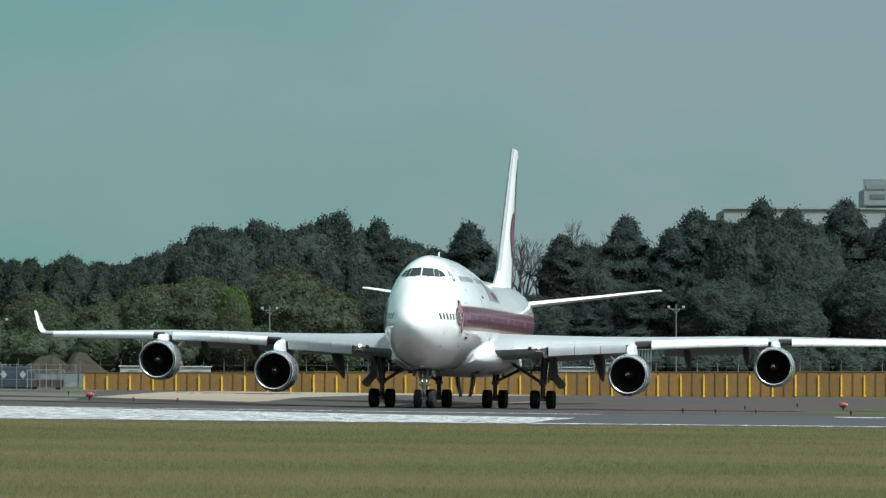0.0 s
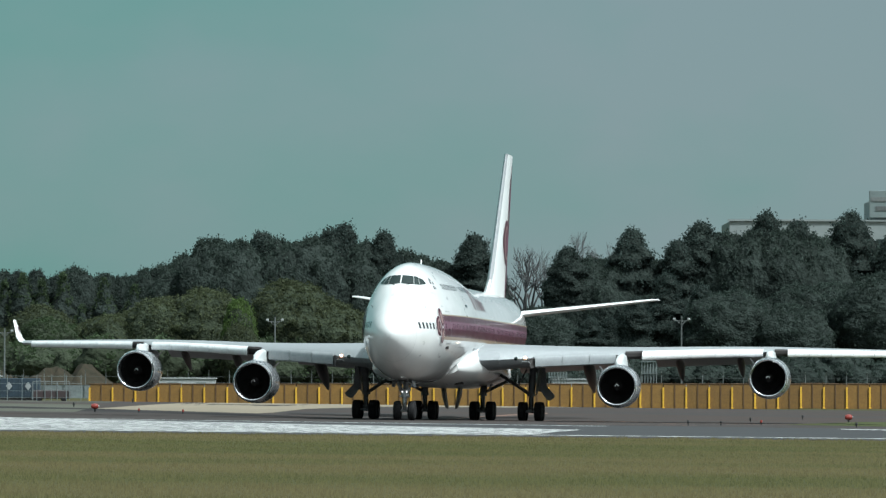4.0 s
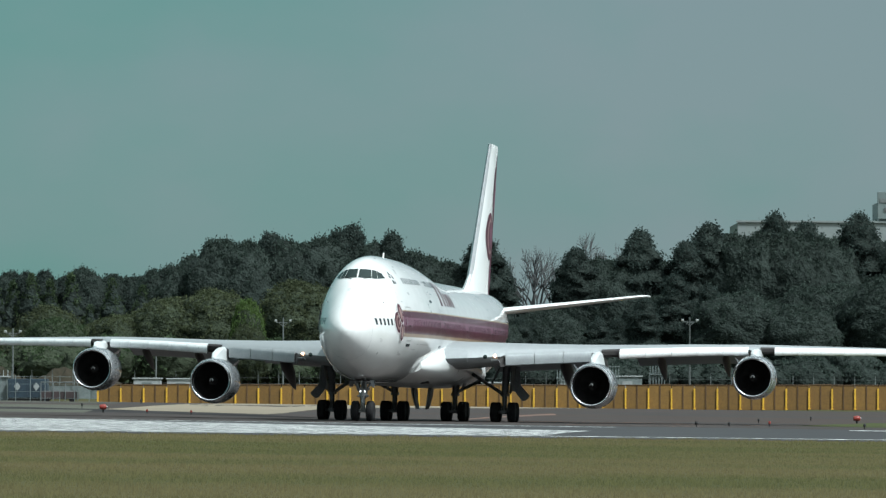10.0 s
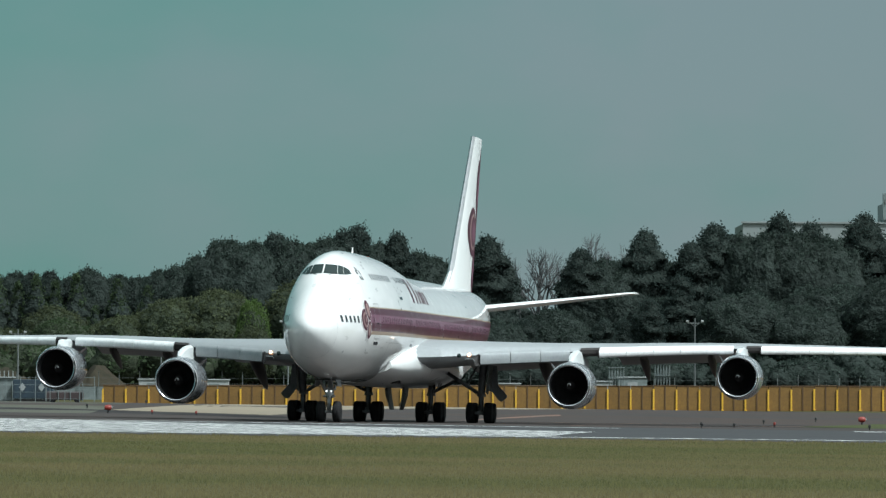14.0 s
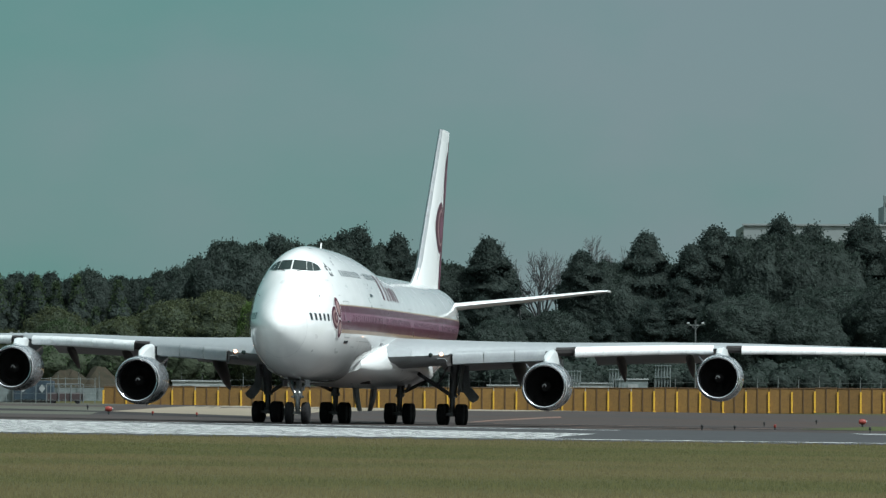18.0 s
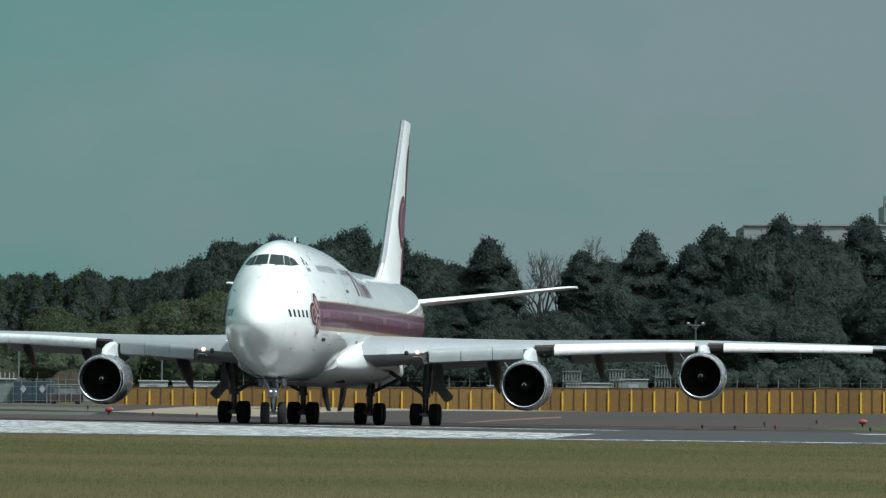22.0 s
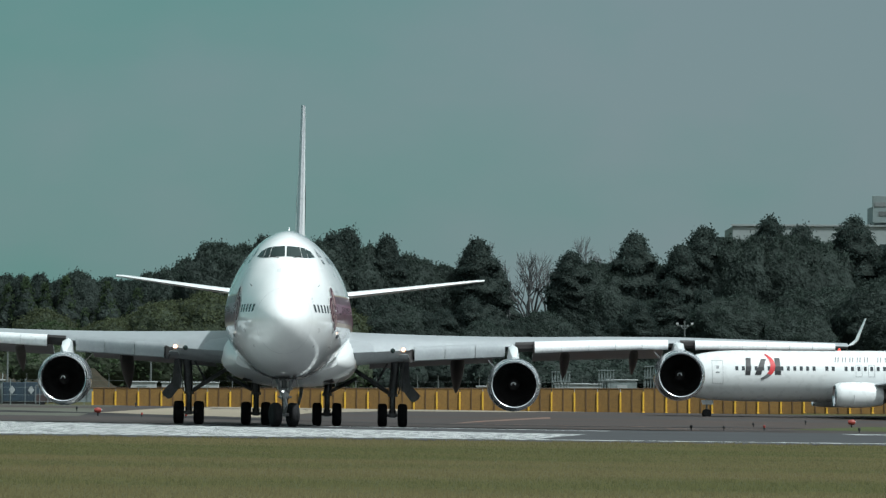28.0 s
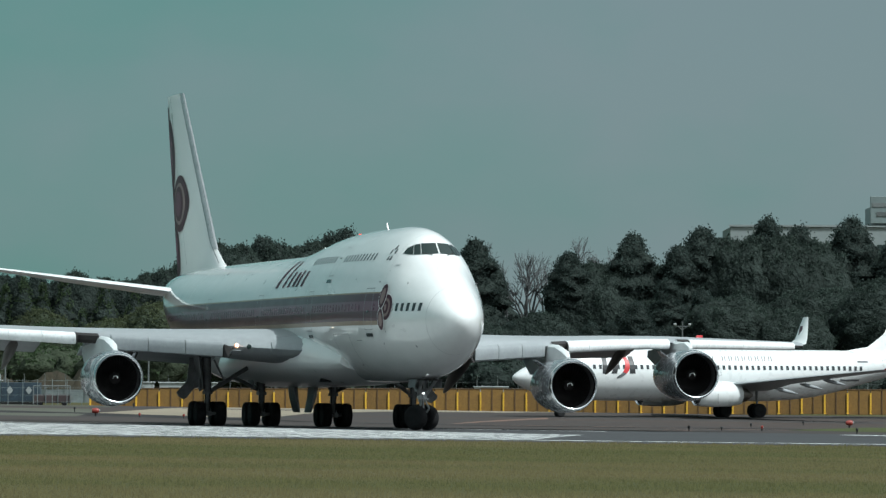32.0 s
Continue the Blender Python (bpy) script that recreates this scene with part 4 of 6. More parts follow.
        part("body_gear_door", slab([(-1.7, side * 0.48, 2.3), (-1.7, side * 0.66, 2.3), (-1.74, side * 0.58, 1.6), (-1.8, side * 0.34, 0.78), (-1.8, side * 0.27, 0.74), (-1.75, side * 0.38, 1.4)], (-1.5, 0, 0)), M_DOOR_IN, a, "long dark hanging gear door")
    steer = new("nose_gear")
    steer.parent = a
    nx = 24.13
    steer.matrix_basis = pose(nx, 0, 0)
    part("strut", join(rod((0, 0, 0.6), (0, 0, 2.6), 0.12, n=14), rod((0, 0, 1.35), (0, 0, 1.75), 0.19, n=14)), M_NOSELEG, steer, smooth=50)
    part("oleo", rod((0, 0, 0.8), (0, 0, 1.35), 0.09, n=12), M_CHROME, steer, smooth=50)
    part("axle", rod((0, -0.5, 0.61), (0, 0.5, 0.61), 0.09, n=10), M_NOSELEG, steer)
    part("steering_collar", join(rod((0, 0, 1.5), (0, 0, 1.95), 0.24, n=14), box((0.05, 0, 1.9), (0.5, 0.7, 0.16), 0.03)), M_NOSELEG, steer, smooth=50)
    part("hose", join(*[rod((0.12, q, 0.8), (0.18, q * 1.6, 2.3), 0.02, n=5) for q in (-0.12, 0.12)]), M_TYRE, steer)
    part("torque_link", join(rod((0.15, 0, 0.7), (0.45, 0, 1.05), 0.05, n=6), rod((0.45, 0, 1.05), (0.15, 0, 1.5), 0.05, n=6)), M_NOSELEG, steer)
    for dy in (-0.45, 0.45):
        put_wheel(steer, 0, dy, 0.60, 0.60, "nose_wheel")
        part("taxi_lamp", turn([(0.06, 0.015), (0.04, 0.04), (-0.06, 0.05)], 12, (0.22, dy * 0.32, 1.76)), M_TAXI, steer, "lit taxi lamp")
        part("steering_jack", rod((0.1, dy * 0.3, 1.45), (0.1, dy * 0.75, 1.5), 0.06, n=8), M_NOSELEG, steer)
    for side in (-1, 1):
        part("nose_gear_door", slab([(nx + 1.4, side * 0.58, 2.42), (nx - 0.2, side * 0.58, 2.42), (nx - 0.1, side * 0.66, 2.02), (nx + 1.2, side * 0.65, 2.05)], (0, 0.04, 0)), M_DOOR_IN, a)
    part("nose_drag_brace", join(rod((nx + 0.05, 0.2, 1.7), (nx + 1.6, 0.35, 2.5), 0.07, n=8), rod((nx + 0.05, -0.2, 1.7), (nx + 1.6, -0.35, 2.5), 0.07, n=8)), M_NOSELEG, a)
    for q in (-0.42, 0.42):
        part("nose_side_brace", rod((nx + 0.0, q * 0.4, 1.8), (nx - 0.9, q * 1.2, 2.5), 0.06, n=8), M_NOSELEG, a)
    # flat belly plate, coloured for the shade of the open wheel bay
    part("nose_bay_shade", box((nx + 0.5, 0, 2.41), (2.2, 1.2, 0.08)), M_SHADE_BLACK, a)
    return a, steer


M_CABIN2 = smat("cabin_window_in_stripe", (0.17, 0.09, 0.125), 0.25, 0, 0.1, 0.5, 8)
M_CABIN3 = smat("upper_window", (0.16, 0.18, 0.19), 0.2, 0, 0.1, 0.5, 8)
M_PINK = smat("dusty_pink_paint", (0.27, 0.175, 0.165), 0.35, 0, 0.1, 1, 5)
jumbo, nose_gear = build_jumbo()


# ---- the twin-engined airliner that taxis behind ----
TX = 19.6
TH = Hull(TX,
          ((0, 0.02), (0.3, 0.48), (0.8, 0.84), (1.5, 1.16), (2.5, 1.45), (4, 1.71), (6, 1.86), (8, 1.88), (24, 1.88), (28, 1.80), (32, 1.35), (36, 0.65), (38, 0.22)),
          ((0, 3.02), (0.3, 3.38), (0.8, 3.70), (1.4, 3.98), (2.0, 4.35), (2.6, 4.72), (3.4, 5.02), (5, 5.25), (7, 5.32), (26, 5.32), (31, 5.28), (36, 5.0), (38, 4.75)),
          ((0, 2.98), (0.3, 2.62), (0.8, 2.33), (1.5, 2.02), (2.5, 1.72), (4, 1.46), (6, 1.34), (8, 1.30), (22, 1.30), (26, 1.62), (30, 2.55), (34, 3.55), (38, 4.4)),
          ((0, 3.0), (3, 3.1), (6, 3.35), (24, 3.4), (30, 3.9), (38, 4.6)),
          ((0, 0), (5, 0.2), (38, 0)))
M_TWHITE = smat("clean_white_paint", (0.66, 0.675, 0.67), 0.28, 0, 0.03, 3.0, 2.0, coat=0.3)
M_INK = smat("black_title_paint", (0.015, 0.015, 0.017), 0.4, 0, 0.1, 1, 5)
M_TITLE = smat("grey_title_paint", (0.12, 0.125, 0.13), 0.4, 0, 0.1, 1, 5)
M_TITLE2 = smat("pale_grey_title_paint", (0.15, 0.155, 0.16), 0.4, 0, 0.1, 1, 5)
M_ARC = smat("red_arc_paint", (0.50, 0.025, 0.03), 0.35, 0, 0.1, 1, 5)


def build_twin():
    a = thing("twin_jet", "white twin-engined airliner taxiing past", "airliner")
    flip = lambda g: (g[0], [tuple(reversed(f)) for f in g[1]])
    st = [0.0, 0.05, 0.15, 0.3, 0.5, 0.8, 1.1, 1.4, 1.7, 2.0, 2.3, 2.6, 3.0, 3.4, 4, 5, 6, 7, 8, 11, 14, 17, 20, 22, 24, 26, 28, 30, 32, 34, 36, 37.3, 38]
    part("fuselage", flip(loft([TH.ring(s, 40) for s in st])), M_TWHITE, a, "glossy white fuselage", smooth=50)
    for side in (-1, 1):
        for quad in (((0.05, 4.02), (0.62, 3.98), (0.55, 4.45), (0.05, 4.55)), ((0.68, 3.97), (1.04, 3.98), (0.92, 4.38), (0.60, 4.44)), ((1.10, 3.98), (1.32, 4.05), (1.16, 4.33), (0.98, 4.37))):
            v = []
            for j in range(4):
                q = j / 3
                for i in range(4):
                    p = i / 3
                    y = (1 - q) * ((1 - p) * quad[0][0] + p * quad[1][0]) + q * ((1 - p) * quad[3][0] + p * quad[2][0])
                    z = (1 - q) * ((1 - p) * quad[0][1] + p * quad[1][1]) + q * ((1 - p) * quad[3][1] + p * quad[2][1])
                    v.append((TX - TH.s_of(y, z) + 0.02, side * (y + 0.01), z + 0.012))
            f = [(j * 4 + i, j * 4 + i + 1, (j + 1) * 4 + i + 1, (j + 1) * 4 + i) for j in range(3) for i in range(3)]
            part("cockpit_window", (v, f if side > 0 else [tuple(reversed(q)) for q in f]), M_GLASS, a)
    side = 1
    for i in range(47):
        s = 6.1 + 0.508 * i
        if i in (13, 16):
            continue
        part("cabin_window", TH.patch(((s - 0.12, 3.72), (s + 0.12, 3.72), (s + 0.12, 4.06), (s - 0.12, 4.06)), side, 0.012, 1, 2), M_CABIN, a)

    def outline(nm, s, z0, z1, w):
        e = 0.03
        q = [((s - w / 2, z0), (s - w / 2 + e, z0), (s - w / 2 + e, z1), (s - w / 2, z1)), ((s + w / 2 - e, z0), (s + w / 2, z0), (s + w / 2, z1), (s + w / 2 - e, z1)), ((s - w / 2, z1 - e), (s + w / 2, z1 - e), (s + w / 2, z1), (s - w / 2, z1)), ((s - w / 2, z0), (s + w / 2, z0), (s + w / 2, z0 + e), (s - w / 2, z0 + e))]
        return part(nm, join(*[TH.patch(p, side, 0.014, 1, 4) for p in q]), M_LINE, a, "thin outline of a white door")
    d = outline("cabin_door", 4.6, 2.7, 4.5, 0.86)
    part("door_handle", TH.patch(((4.45, 3.55), (4.75, 3.55), (4.75, 3.61), (4.45, 3.61)), side, 0.018, 1, 1), M_CABIN, d)
    part("door_window", TH.patch(((4.5, 3.85), (4.7, 3.85), (4.7, 4.1), (4.5, 4.1)), side, 0.018, 1, 1), M_LINE, d)
    outline("overwing_exit", 15.75, 3.25, 4.2, 0.52)
    outline("overwing_exit", 16.75, 3.25, 4.2, 0.52)
    outline("cabin_door", 32.0, 2.9, 4.6, 0.8)
    # the large mark near the nose: three dark blocks and a red arc
    for quad in (((6.75, 3.36), (7.15, 3.36), (7.25, 4.70), (6.85, 4.70)), ((7.50, 3.38), (7.98, 3.38), (8.45, 4.62), (8.05, 4.62)), ((9.08, 3.38), (9.58, 3.38), (9.52, 4.70), (9.12, 4.70))):
        part("mark_block", TH.patch(quad, side, 0.018, 2, 4), M_INK, a)
    n = 14
    for nm, mat_, lo, hi in (("mark_arc", M_ARC, 0.25, 1.0), ("mark_arc", M_TITLE, 0.0, 0.27)):
        v = []
        for i in range(n + 1):
            u = lo + (hi - lo) * i / n
            t = -1.15 + 2.0 * u
            cs, cz, r = 7.32, 4.12, 1.62
            for w in (-0.2, 0.2):
                k = w * math.sin(math.pi * (0.15 + 0.75 * u))
                v.append(TH.at(cs + (r + k) * math.cos(t), cz + (r + k) * math.sin(t) * 0.72, side, 0.024))
        part(nm, ([tuple(p) for p in v], [(2 * i, 2 * i + 1, 2 * i + 3, 2 * i + 2) for i in range(n)]), mat_, a, "curved stroke of the airline mark")
    s = 13.5
    for k in range(26):
        s += (0.22 if k % 2 else 0.36) if k != 10 else 0.84
        part("title_bar", TH.patch(((s, 4.38), (s + 0.08, 4.38), (s + 0.16, 4.78), (s + 0.08, 4.78)), side, 0.016, 1, 2), M_TITLE2, a)
    for s, w, z in ((27.6, 1.9, 2.9), (29.2, 1.0, 4.35)):
        part("title_bar", TH.patch(((s, z), (s + w, z), (s + w, z + 0.14), (s, z + 0.14)), side, 0.016, 3, 1), M_TITLE, a)
    for sd in (-1, 1):
        rings = []
        for y, le, te, z, th in ((1.2, 13.6, 21.4, 2.1, 0.085), (1.9, 14.3, 21.3, 2.15, 0.085), (5.5, 16.4, 21.2, 2.62, 0.08), (11, 19.4, 22.5, 3.15, 0.08), (16.9, 22.9, 24.5, 3.75, 0.08)):
            rings.append([(x, sd * y, zz) for x, zz in foil(TX - le, te - le, z, th)])
        g = loft(rings)
        w = part("wing", g if sd < 0 else flip(g), M_WING, a, "grey swept wing", smooth=40)
        g = loft([[(TX - le, sd * y, z), (TX - le - c * 0.4, sd * (y + 0.06), z), (TX - le - c, sd * y, z), (TX - le - c * 0.4, sd * (y - 0.06), z)] for y, z, le, c in ((16.85, 3.72, 22.9, 1.6), (17.15, 3.95, 23.2, 1.4), (17.35, 4.5, 23.65, 1.15), (17.85, 6.6, 25.1, 0.55))])
        part("winglet", g, M_ARC, w, "tall red blended winglet", smooth=30)
        for y in (4.3, 7.6, 10.6):
            x0 = TX - 20.4 - (y - 4.3) * 0.12
            rr = [[(x0 - u, sd * y + ww * math.cos(t), 2.3 + (y - 4.3) * 0.11 - u * 0.2 + hh * math.sin(t)) for t in (2 * math.pi * i / 10 for i in range(10))] for u, ww, hh in ((0, 0.03, 0.04), (0.5, 0.12, 0.15), (1.3, 0.11, 0.14), (2.0, 0.03, 0.03))]
            part("flap_track_fairing", flip(loft(rr)), M_KRUEGER, w, smooth=50)
        # engine, flattened below
        ex, ey, ez = TX - 13.3, sd * 4.83, 1.78
        rr = []
        for u, r in ((0.0, 0.84), (-0.08, 0.92), (-0.4, 1.02), (-1.4, 1.08), (-2.6, 1.03), (-3.6, 0.86), (-3.7, 0.80)):
            rr.append([(ex + u, ey + r * math.cos(t) * 1.03, ez + r * max(math.sin(t), -0.86)) for t in (2 * math.pi * i / 32 for i in range(32))])
        e = part("engine", flip(loft(rr, False)), M_TWHITE, a, "white nacelle with flattened underside", smooth=50)
        part("inlet_lip", turn([(0.0, 0.86), (0.06, 0.82), (0.0, 0.76), (-0.2, 0.75)], 28, (ex, ey, ez), closed=True), M_LIP, e, smooth=50)
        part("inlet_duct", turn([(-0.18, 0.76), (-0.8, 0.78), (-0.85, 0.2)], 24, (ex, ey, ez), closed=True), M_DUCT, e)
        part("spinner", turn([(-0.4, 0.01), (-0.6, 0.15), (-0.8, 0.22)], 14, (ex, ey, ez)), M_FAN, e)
        part("core_nozzle", turn([(-3.4, 0.7), (-4.3, 0.5), (-4.9, 0.1)], 20, (ex, ey, ez)), M_NOZZLE, e)
        part("cowl_seam", slab([(ex - 1.3, ey + sd * 1.11, ez - 0.7), (ex - 1.3, ey + sd * 1.125, ez + 0.1), (ex - 1.34, ey + sd * 1.125, ez + 0.1), (ex - 1.34, ey + sd * 1.11, ez - 0.7)], (0, 0.02, 0)), M_LINE, e)
        g = loft([[(ex + dx, ey - 0.14, z0), (ex + dx, ey + 0.14, z0), (ex + dx, ey + 0.1, z1), (ex + dx, ey - 0.1, z1)] for dx, z0, z1 in ((-0.9, 2.5, 2.72), (-2.4, 2.3, 2.86), (-3.9, 2.1, 2.7))])
        part("pylon", g, M_TWHITE, e)
        g = part("main_gear", join(rod((0, sd * 2.86, 0.5), (0, sd * 2.86, 2.1), 0.11, n=10), rod((0, sd * 2.45, 0.55), (0, sd * 3.25, 0.55), 0.08, n=8)), M_STRUT, a, "twin-wheel main gear leg")
        for dy in (-0.43, 0.43):
            put_wheel(g, 0, sd * 2.86 + dy, 0.565, 0.565, "twin_wheel")
        g = loft([[(x, sd * y, zz) for x, zz in foil(TX - le, te - le, z, 0.05)] for y, le, te, z in ((0.5, 33.0, 37.2, 4.85), (7.1, 37.3, 39.2, 5.6))])
        part("tailplane", g if sd < 0 else flip(g), M_TWHITE, a, smooth=40)
    rings = []
    for z, le, te in ((5.1, 27.8, 37.2), (5.6, 31.0, 37.5), (6.6, 32.4, 37.8), (8.0, 33.3, 38.2), (12.4, 36.4, 39.4)):
        rings.append([(x, yy, z) for x, yy in [(TX - le - u * (te - le), w * t) for u, w, t in ((0, 0, 0), (0.25, 1, 0.18), (0.6, 1, 0.16), (1, 0, 0), (0.6, -1, 0.16), (0.25, -1, 0.18))]])
    part("fin", loft(rings), M_TWHITE, a, "white fin with dorsal fillet", smooth=40)
    part("fin_disc", turn([(0.0, 1.5), (0.01, 1.5)], 28, (TX - 36.4, 0.26, 9.6), "y"), M_ARC, a)
    g = part("nose_gear", join(rod((15.6, 0, 0.4), (15.6, 0, 1.6), 0.08, n=10), rod((15.6, -0.3, 0.345), (15.6, 0.3, 0.345), 0.06, n=8)), M_STRUT, a, "twin-wheel nose gear")
    for dy in (-0.2, 0.2):
        put_wheel(g, 15.6, dy, 0.345, 0.345, "twin_nose_wheel")
    part("nose_gear_door", slab([(16.1, 0.32, 1.4), (15.1, 0.32, 1.4), (15.15, 0.42, 1.05), (16.0, 0.42, 1.05)], (0, 0.03, 0)), M_WING, a)
    part("blade_antenna", slab([(TX - 9, 0, 5.3), (TX - 9.3, 0, 5.3), (TX - 9.35, 0, 5.65), (TX - 9.2, 0, 5.65)], (0, 0.03, 0)), M_TWHITE, a)
    part("beacon", turn([(0.0, 0.13), (0.12, 0.11), (0.2, 0.05)], 12, (TX - 14.5, 0, 5.3), "z"), M_BEACON, a)
    return a


twin = build_twin()


# ---- ground, runway, markings ----
def sheet(x0, x1, ys, nx, lift=0.0, edge=None):
    """A ground sheet over a grid of x and the given y lines; edge(x) may bend its far side."""
    xs = [x0 + (x1 - x0) * i / nx for i in range(nx + 1)]
    v = [(x, y, ground_z(x, y) + lift) for y in ys for x in xs]
    k = nx + 1
    return v, [(j * k + i, j * k + i + 1, (j + 1) * k + i + 1, (j + 1) * k + i) for j in range(len(ys) - 1) for i in range(nx)]


def grass_material(name, island=0.0):
    m = smat(name, (0.067, 0.063, 0.027), 0.9, 0, 0.15, 9.0, 2.2, bump=0.25, spread=(0.058, 0.060, 0.024), stretch=(0.35, 1, 1), island=island)
    n, l = m.node_tree.nodes, m.node_tree.links
    b = n["Principled BSDF"]
    base = b.inputs["Base Color"].links[0].from_socket
    co, mp, no = n.new("ShaderNodeTexCoord"), n.new("ShaderNodeMapping"), n.new("ShaderNodeTexNoise")
    mp.inputs["Scale"].default_value = (0.05, 0.085, 1)
    no.inputs["Scale"].default_value, no.inputs["Detail"].default_value = 1.0, 3
    l.new(co.outputs["Object"], mp.inputs[0])
    l.new(mp.outputs[0], no.inputs[0])
    r = n.new("ShaderNodeValToRGB")                 # mown bands: dry straw, olive, green
    r.color_ramp.elements[0].position, r.color_ramp.elements[0].color = 0.40, (0.086, 0.071, 0.036, 1)
    r.color_ramp.elements[1].position, r.color_ramp.elements[1].color = 0.60, (0.045, 0.051, 0.019, 1)
    l.new(no.outputs[0], r.inputs[0])
    mix = n.new("ShaderNodeMix")
    mix.data_type = "RGBA"
    mix.inputs[0].default_value = 0.5
    l.new(base, mix.inputs[6])
    l.new(r.outputs[0], mix.inputs[7])
    l.new(mix.outputs[2], b.inputs["Base Color"])
    return m


M_GRASS = grass_material("mown_grass")
M_BLADES = grass_material("grass_blades", 0.55)
M_ASPHALT = smat("runway_asphalt", (0.058, 0.060, 0.063), 0.82, 0, 0.14, 14.0, 2.0, bump=0.3, spread=(0.048, 0.047, 0.047), stretch=(0.2, 1, 1))
M_TAXIWAY = smat("taxiway_asphalt", (0.052, 0.050, 0.050), 0.85, 0, 0.2, 9.0, 2.0, bump=0.3, spread=(0.068, 0.050, 0.042), stretch=(0.2, 1, 1))
M_CONCRETE = smat("pale_concrete", (0.235, 0.205, 0.155), 0.85, 0, 0.12, 12.0, 1.5, bump=0.2, spread=(0.175, 0.155, 0.122), stretch=(0.3, 1, 1))
M_SHOULDER = smat("grey_green_verge", (0.10, 0.102, 0.085), 0.9, 0, 0.25, 8.0, 2.0, spread=(0.075, 0.08, 0.06), stretch=(0.2, 1, 1))
M_PAINT = smat("worn_white_paint", (0.60, 0.61, 0.60), 0.7, 0, 0.30, 1.0, 3.0, spread=(0.16, 0.17, 0.17), stretch=(3.2, 0.45, 1))
M_PAINT.node_tree.nodes["Map Range"].inputs[1].default_value, M_PAINT.node_tree.nodes["Map Range"].inputs[2].default_value = 0.42, 0.62
M_ORANGE = smat("faded_orange_paint", (0.17, 0.088, 0.058), 0.8, 0, 0.3, 2.5, 2.0, spread=(0.075, 0.058, 0.05))
M_BAND = smat("dark_asphalt_band", (0.024, 0.023, 0.024), 0.9, 0, 0.3, 6.0, 1.0, spread=(0.045, 0.043, 0.043), stretch=(0.3, 0.3, 1))
M_VERGE = smat("verge_grass", (0.060, 0.078, 0.028), 0.9, 0, 0.3, 5.0, 1.5, spread=(0.062, 0.056, 0.034), stretch=(0.3, 1, 1))

M_EARTH = smat("bare_earth", (0.040, 0.033, 0.023), 0.95, 0, 0.3, 3.0, 1.5, bump=0.8, spread=(0.026, 0.027, 0.018))
for _m in (M_GRASS, M_BLADES, M_ASPHALT, M_TAXIWAY, M_CONCRETE, M_SHOULDER, M_PAINT, M_BAND, M_VERGE, M_EARTH):
    _m.node_tree.nodes["Principled BSDF"].inputs["Specular IOR Level"].default_value = 0.08    # dusty, no sheen

ys_all = [-300, -60, 0, 40, 80, 120, 160, 190] + list(range(200, 300, 6)) + list(range(300, 386, 12)) + list(range(386, 456, 5)) + [470, 520, 600, 700, 900, 1400, 2400, 4600]
xs_far = 3000


def ground_sheet():
    xs = [-xs_far, -1200, -500, -200, -90] + list(range(-75, 90, 15)) + [90, 200, 500, 1200, xs_far]
    v = [(x, y, ground_z(x, y)) for y in ys_all for x in xs]
    k = len(xs)
    return v, [(j * k + i, j * k + i + 1, (j + 1) * k + i + 1, (j + 1) * k + i) for j in range(len(ys_all) - 1) for i in range(k - 1)]


ground = tagged(part("ground", ground_sheet(), M_GRASS), "mown airfield grass in straw and green bands", "grass", kind="structure")
rw_ys = [177.5, 183] + list(range(192, 300, 6)) + [300]
runway = tagged(part("runway", sheet(-90, 90, rw_ys, 12, 0.02), M_ASPHALT), "grey asphalt runway with worn white markings", "runway", kind="structure")
tw_ys = [300] + list(range(312, 386, 12)) + list(range(386, 456, 5)) + [456, 459.5]
taxi = tagged(part("taxiway", sheet(-90, 90, tw_ys, 12, 0.024), M_TAXIWAY), "dark grey asphalt taxiway apron", "taxiway", kind="structure")


def ribbon(name, x0, x1, ya, yb, mat, lift, label, category, parent=None, n=10, skew=0.0):
    """A painted band on the ground, ya(x)..yb(x), slanting by skew at its ends."""
    v = []
    for i in range(n + 1):
        u = i / n
        for j in range(5):
            w = j / 4
            x = x0 + (x1 - x0) * u
            y = ya(x) + (yb(x) - ya(x)) * w
            x += skew * w * u
            v.append((x, y, ground_z(x, y) + lift))
    f = [(i * 5 + j, (i + 1) * 5 + j, (i + 1) * 5 + j + 1, i * 5 + j + 1) for i in range(n) for j in range(4)]
    ob = part(name, (v, f), mat, parent)
    if parent is None:
        tagged(ob, label, category, kind="structure")
    return ob


flat = lambda c: (lambda x: c)
ribbon("edge_line", -90, 90, flat(186.6), flat(189.4), M_PAINT, 0.030, "", "", runway, 30)
# the threshold's long bars, closing up towards their left ends
for k in range(13):
    y0 = 191.5 + 3.3 * k
    ribbon("threshold_bar", -80, 3.4 + 0.22 * k, lambda x, y0=y0, k=k: y0 + 0.165 * k * max(0, 6 - x), lambda x, y0=y0, k=k: y0 + 2.3 + 0.165 * (k + 0.7) * max(0, 6 - x), M_PAINT, 0.030, "", "", runway, 24, 0.2)
ribbon("threshold_bar", -80, 8.6, lambda x: 281 + 0.4 * max(0, 8 - x), lambda x: 285 + 0.4 * max(0, 8 - x), M_PAINT, 0.030, "", "", runway, 24, 0.3)
ribbon("threshold_bar", 20.8, 88, flat(279), flat(287), M_PAINT, 0.030, "", "", runway, 12)
def apron_near(x):
    return float(np.interp(x, (-25.5, -19, -12.5, -10, -4, 6, 12), (416, 411.5, 406, 425, 438, 442, 455)))


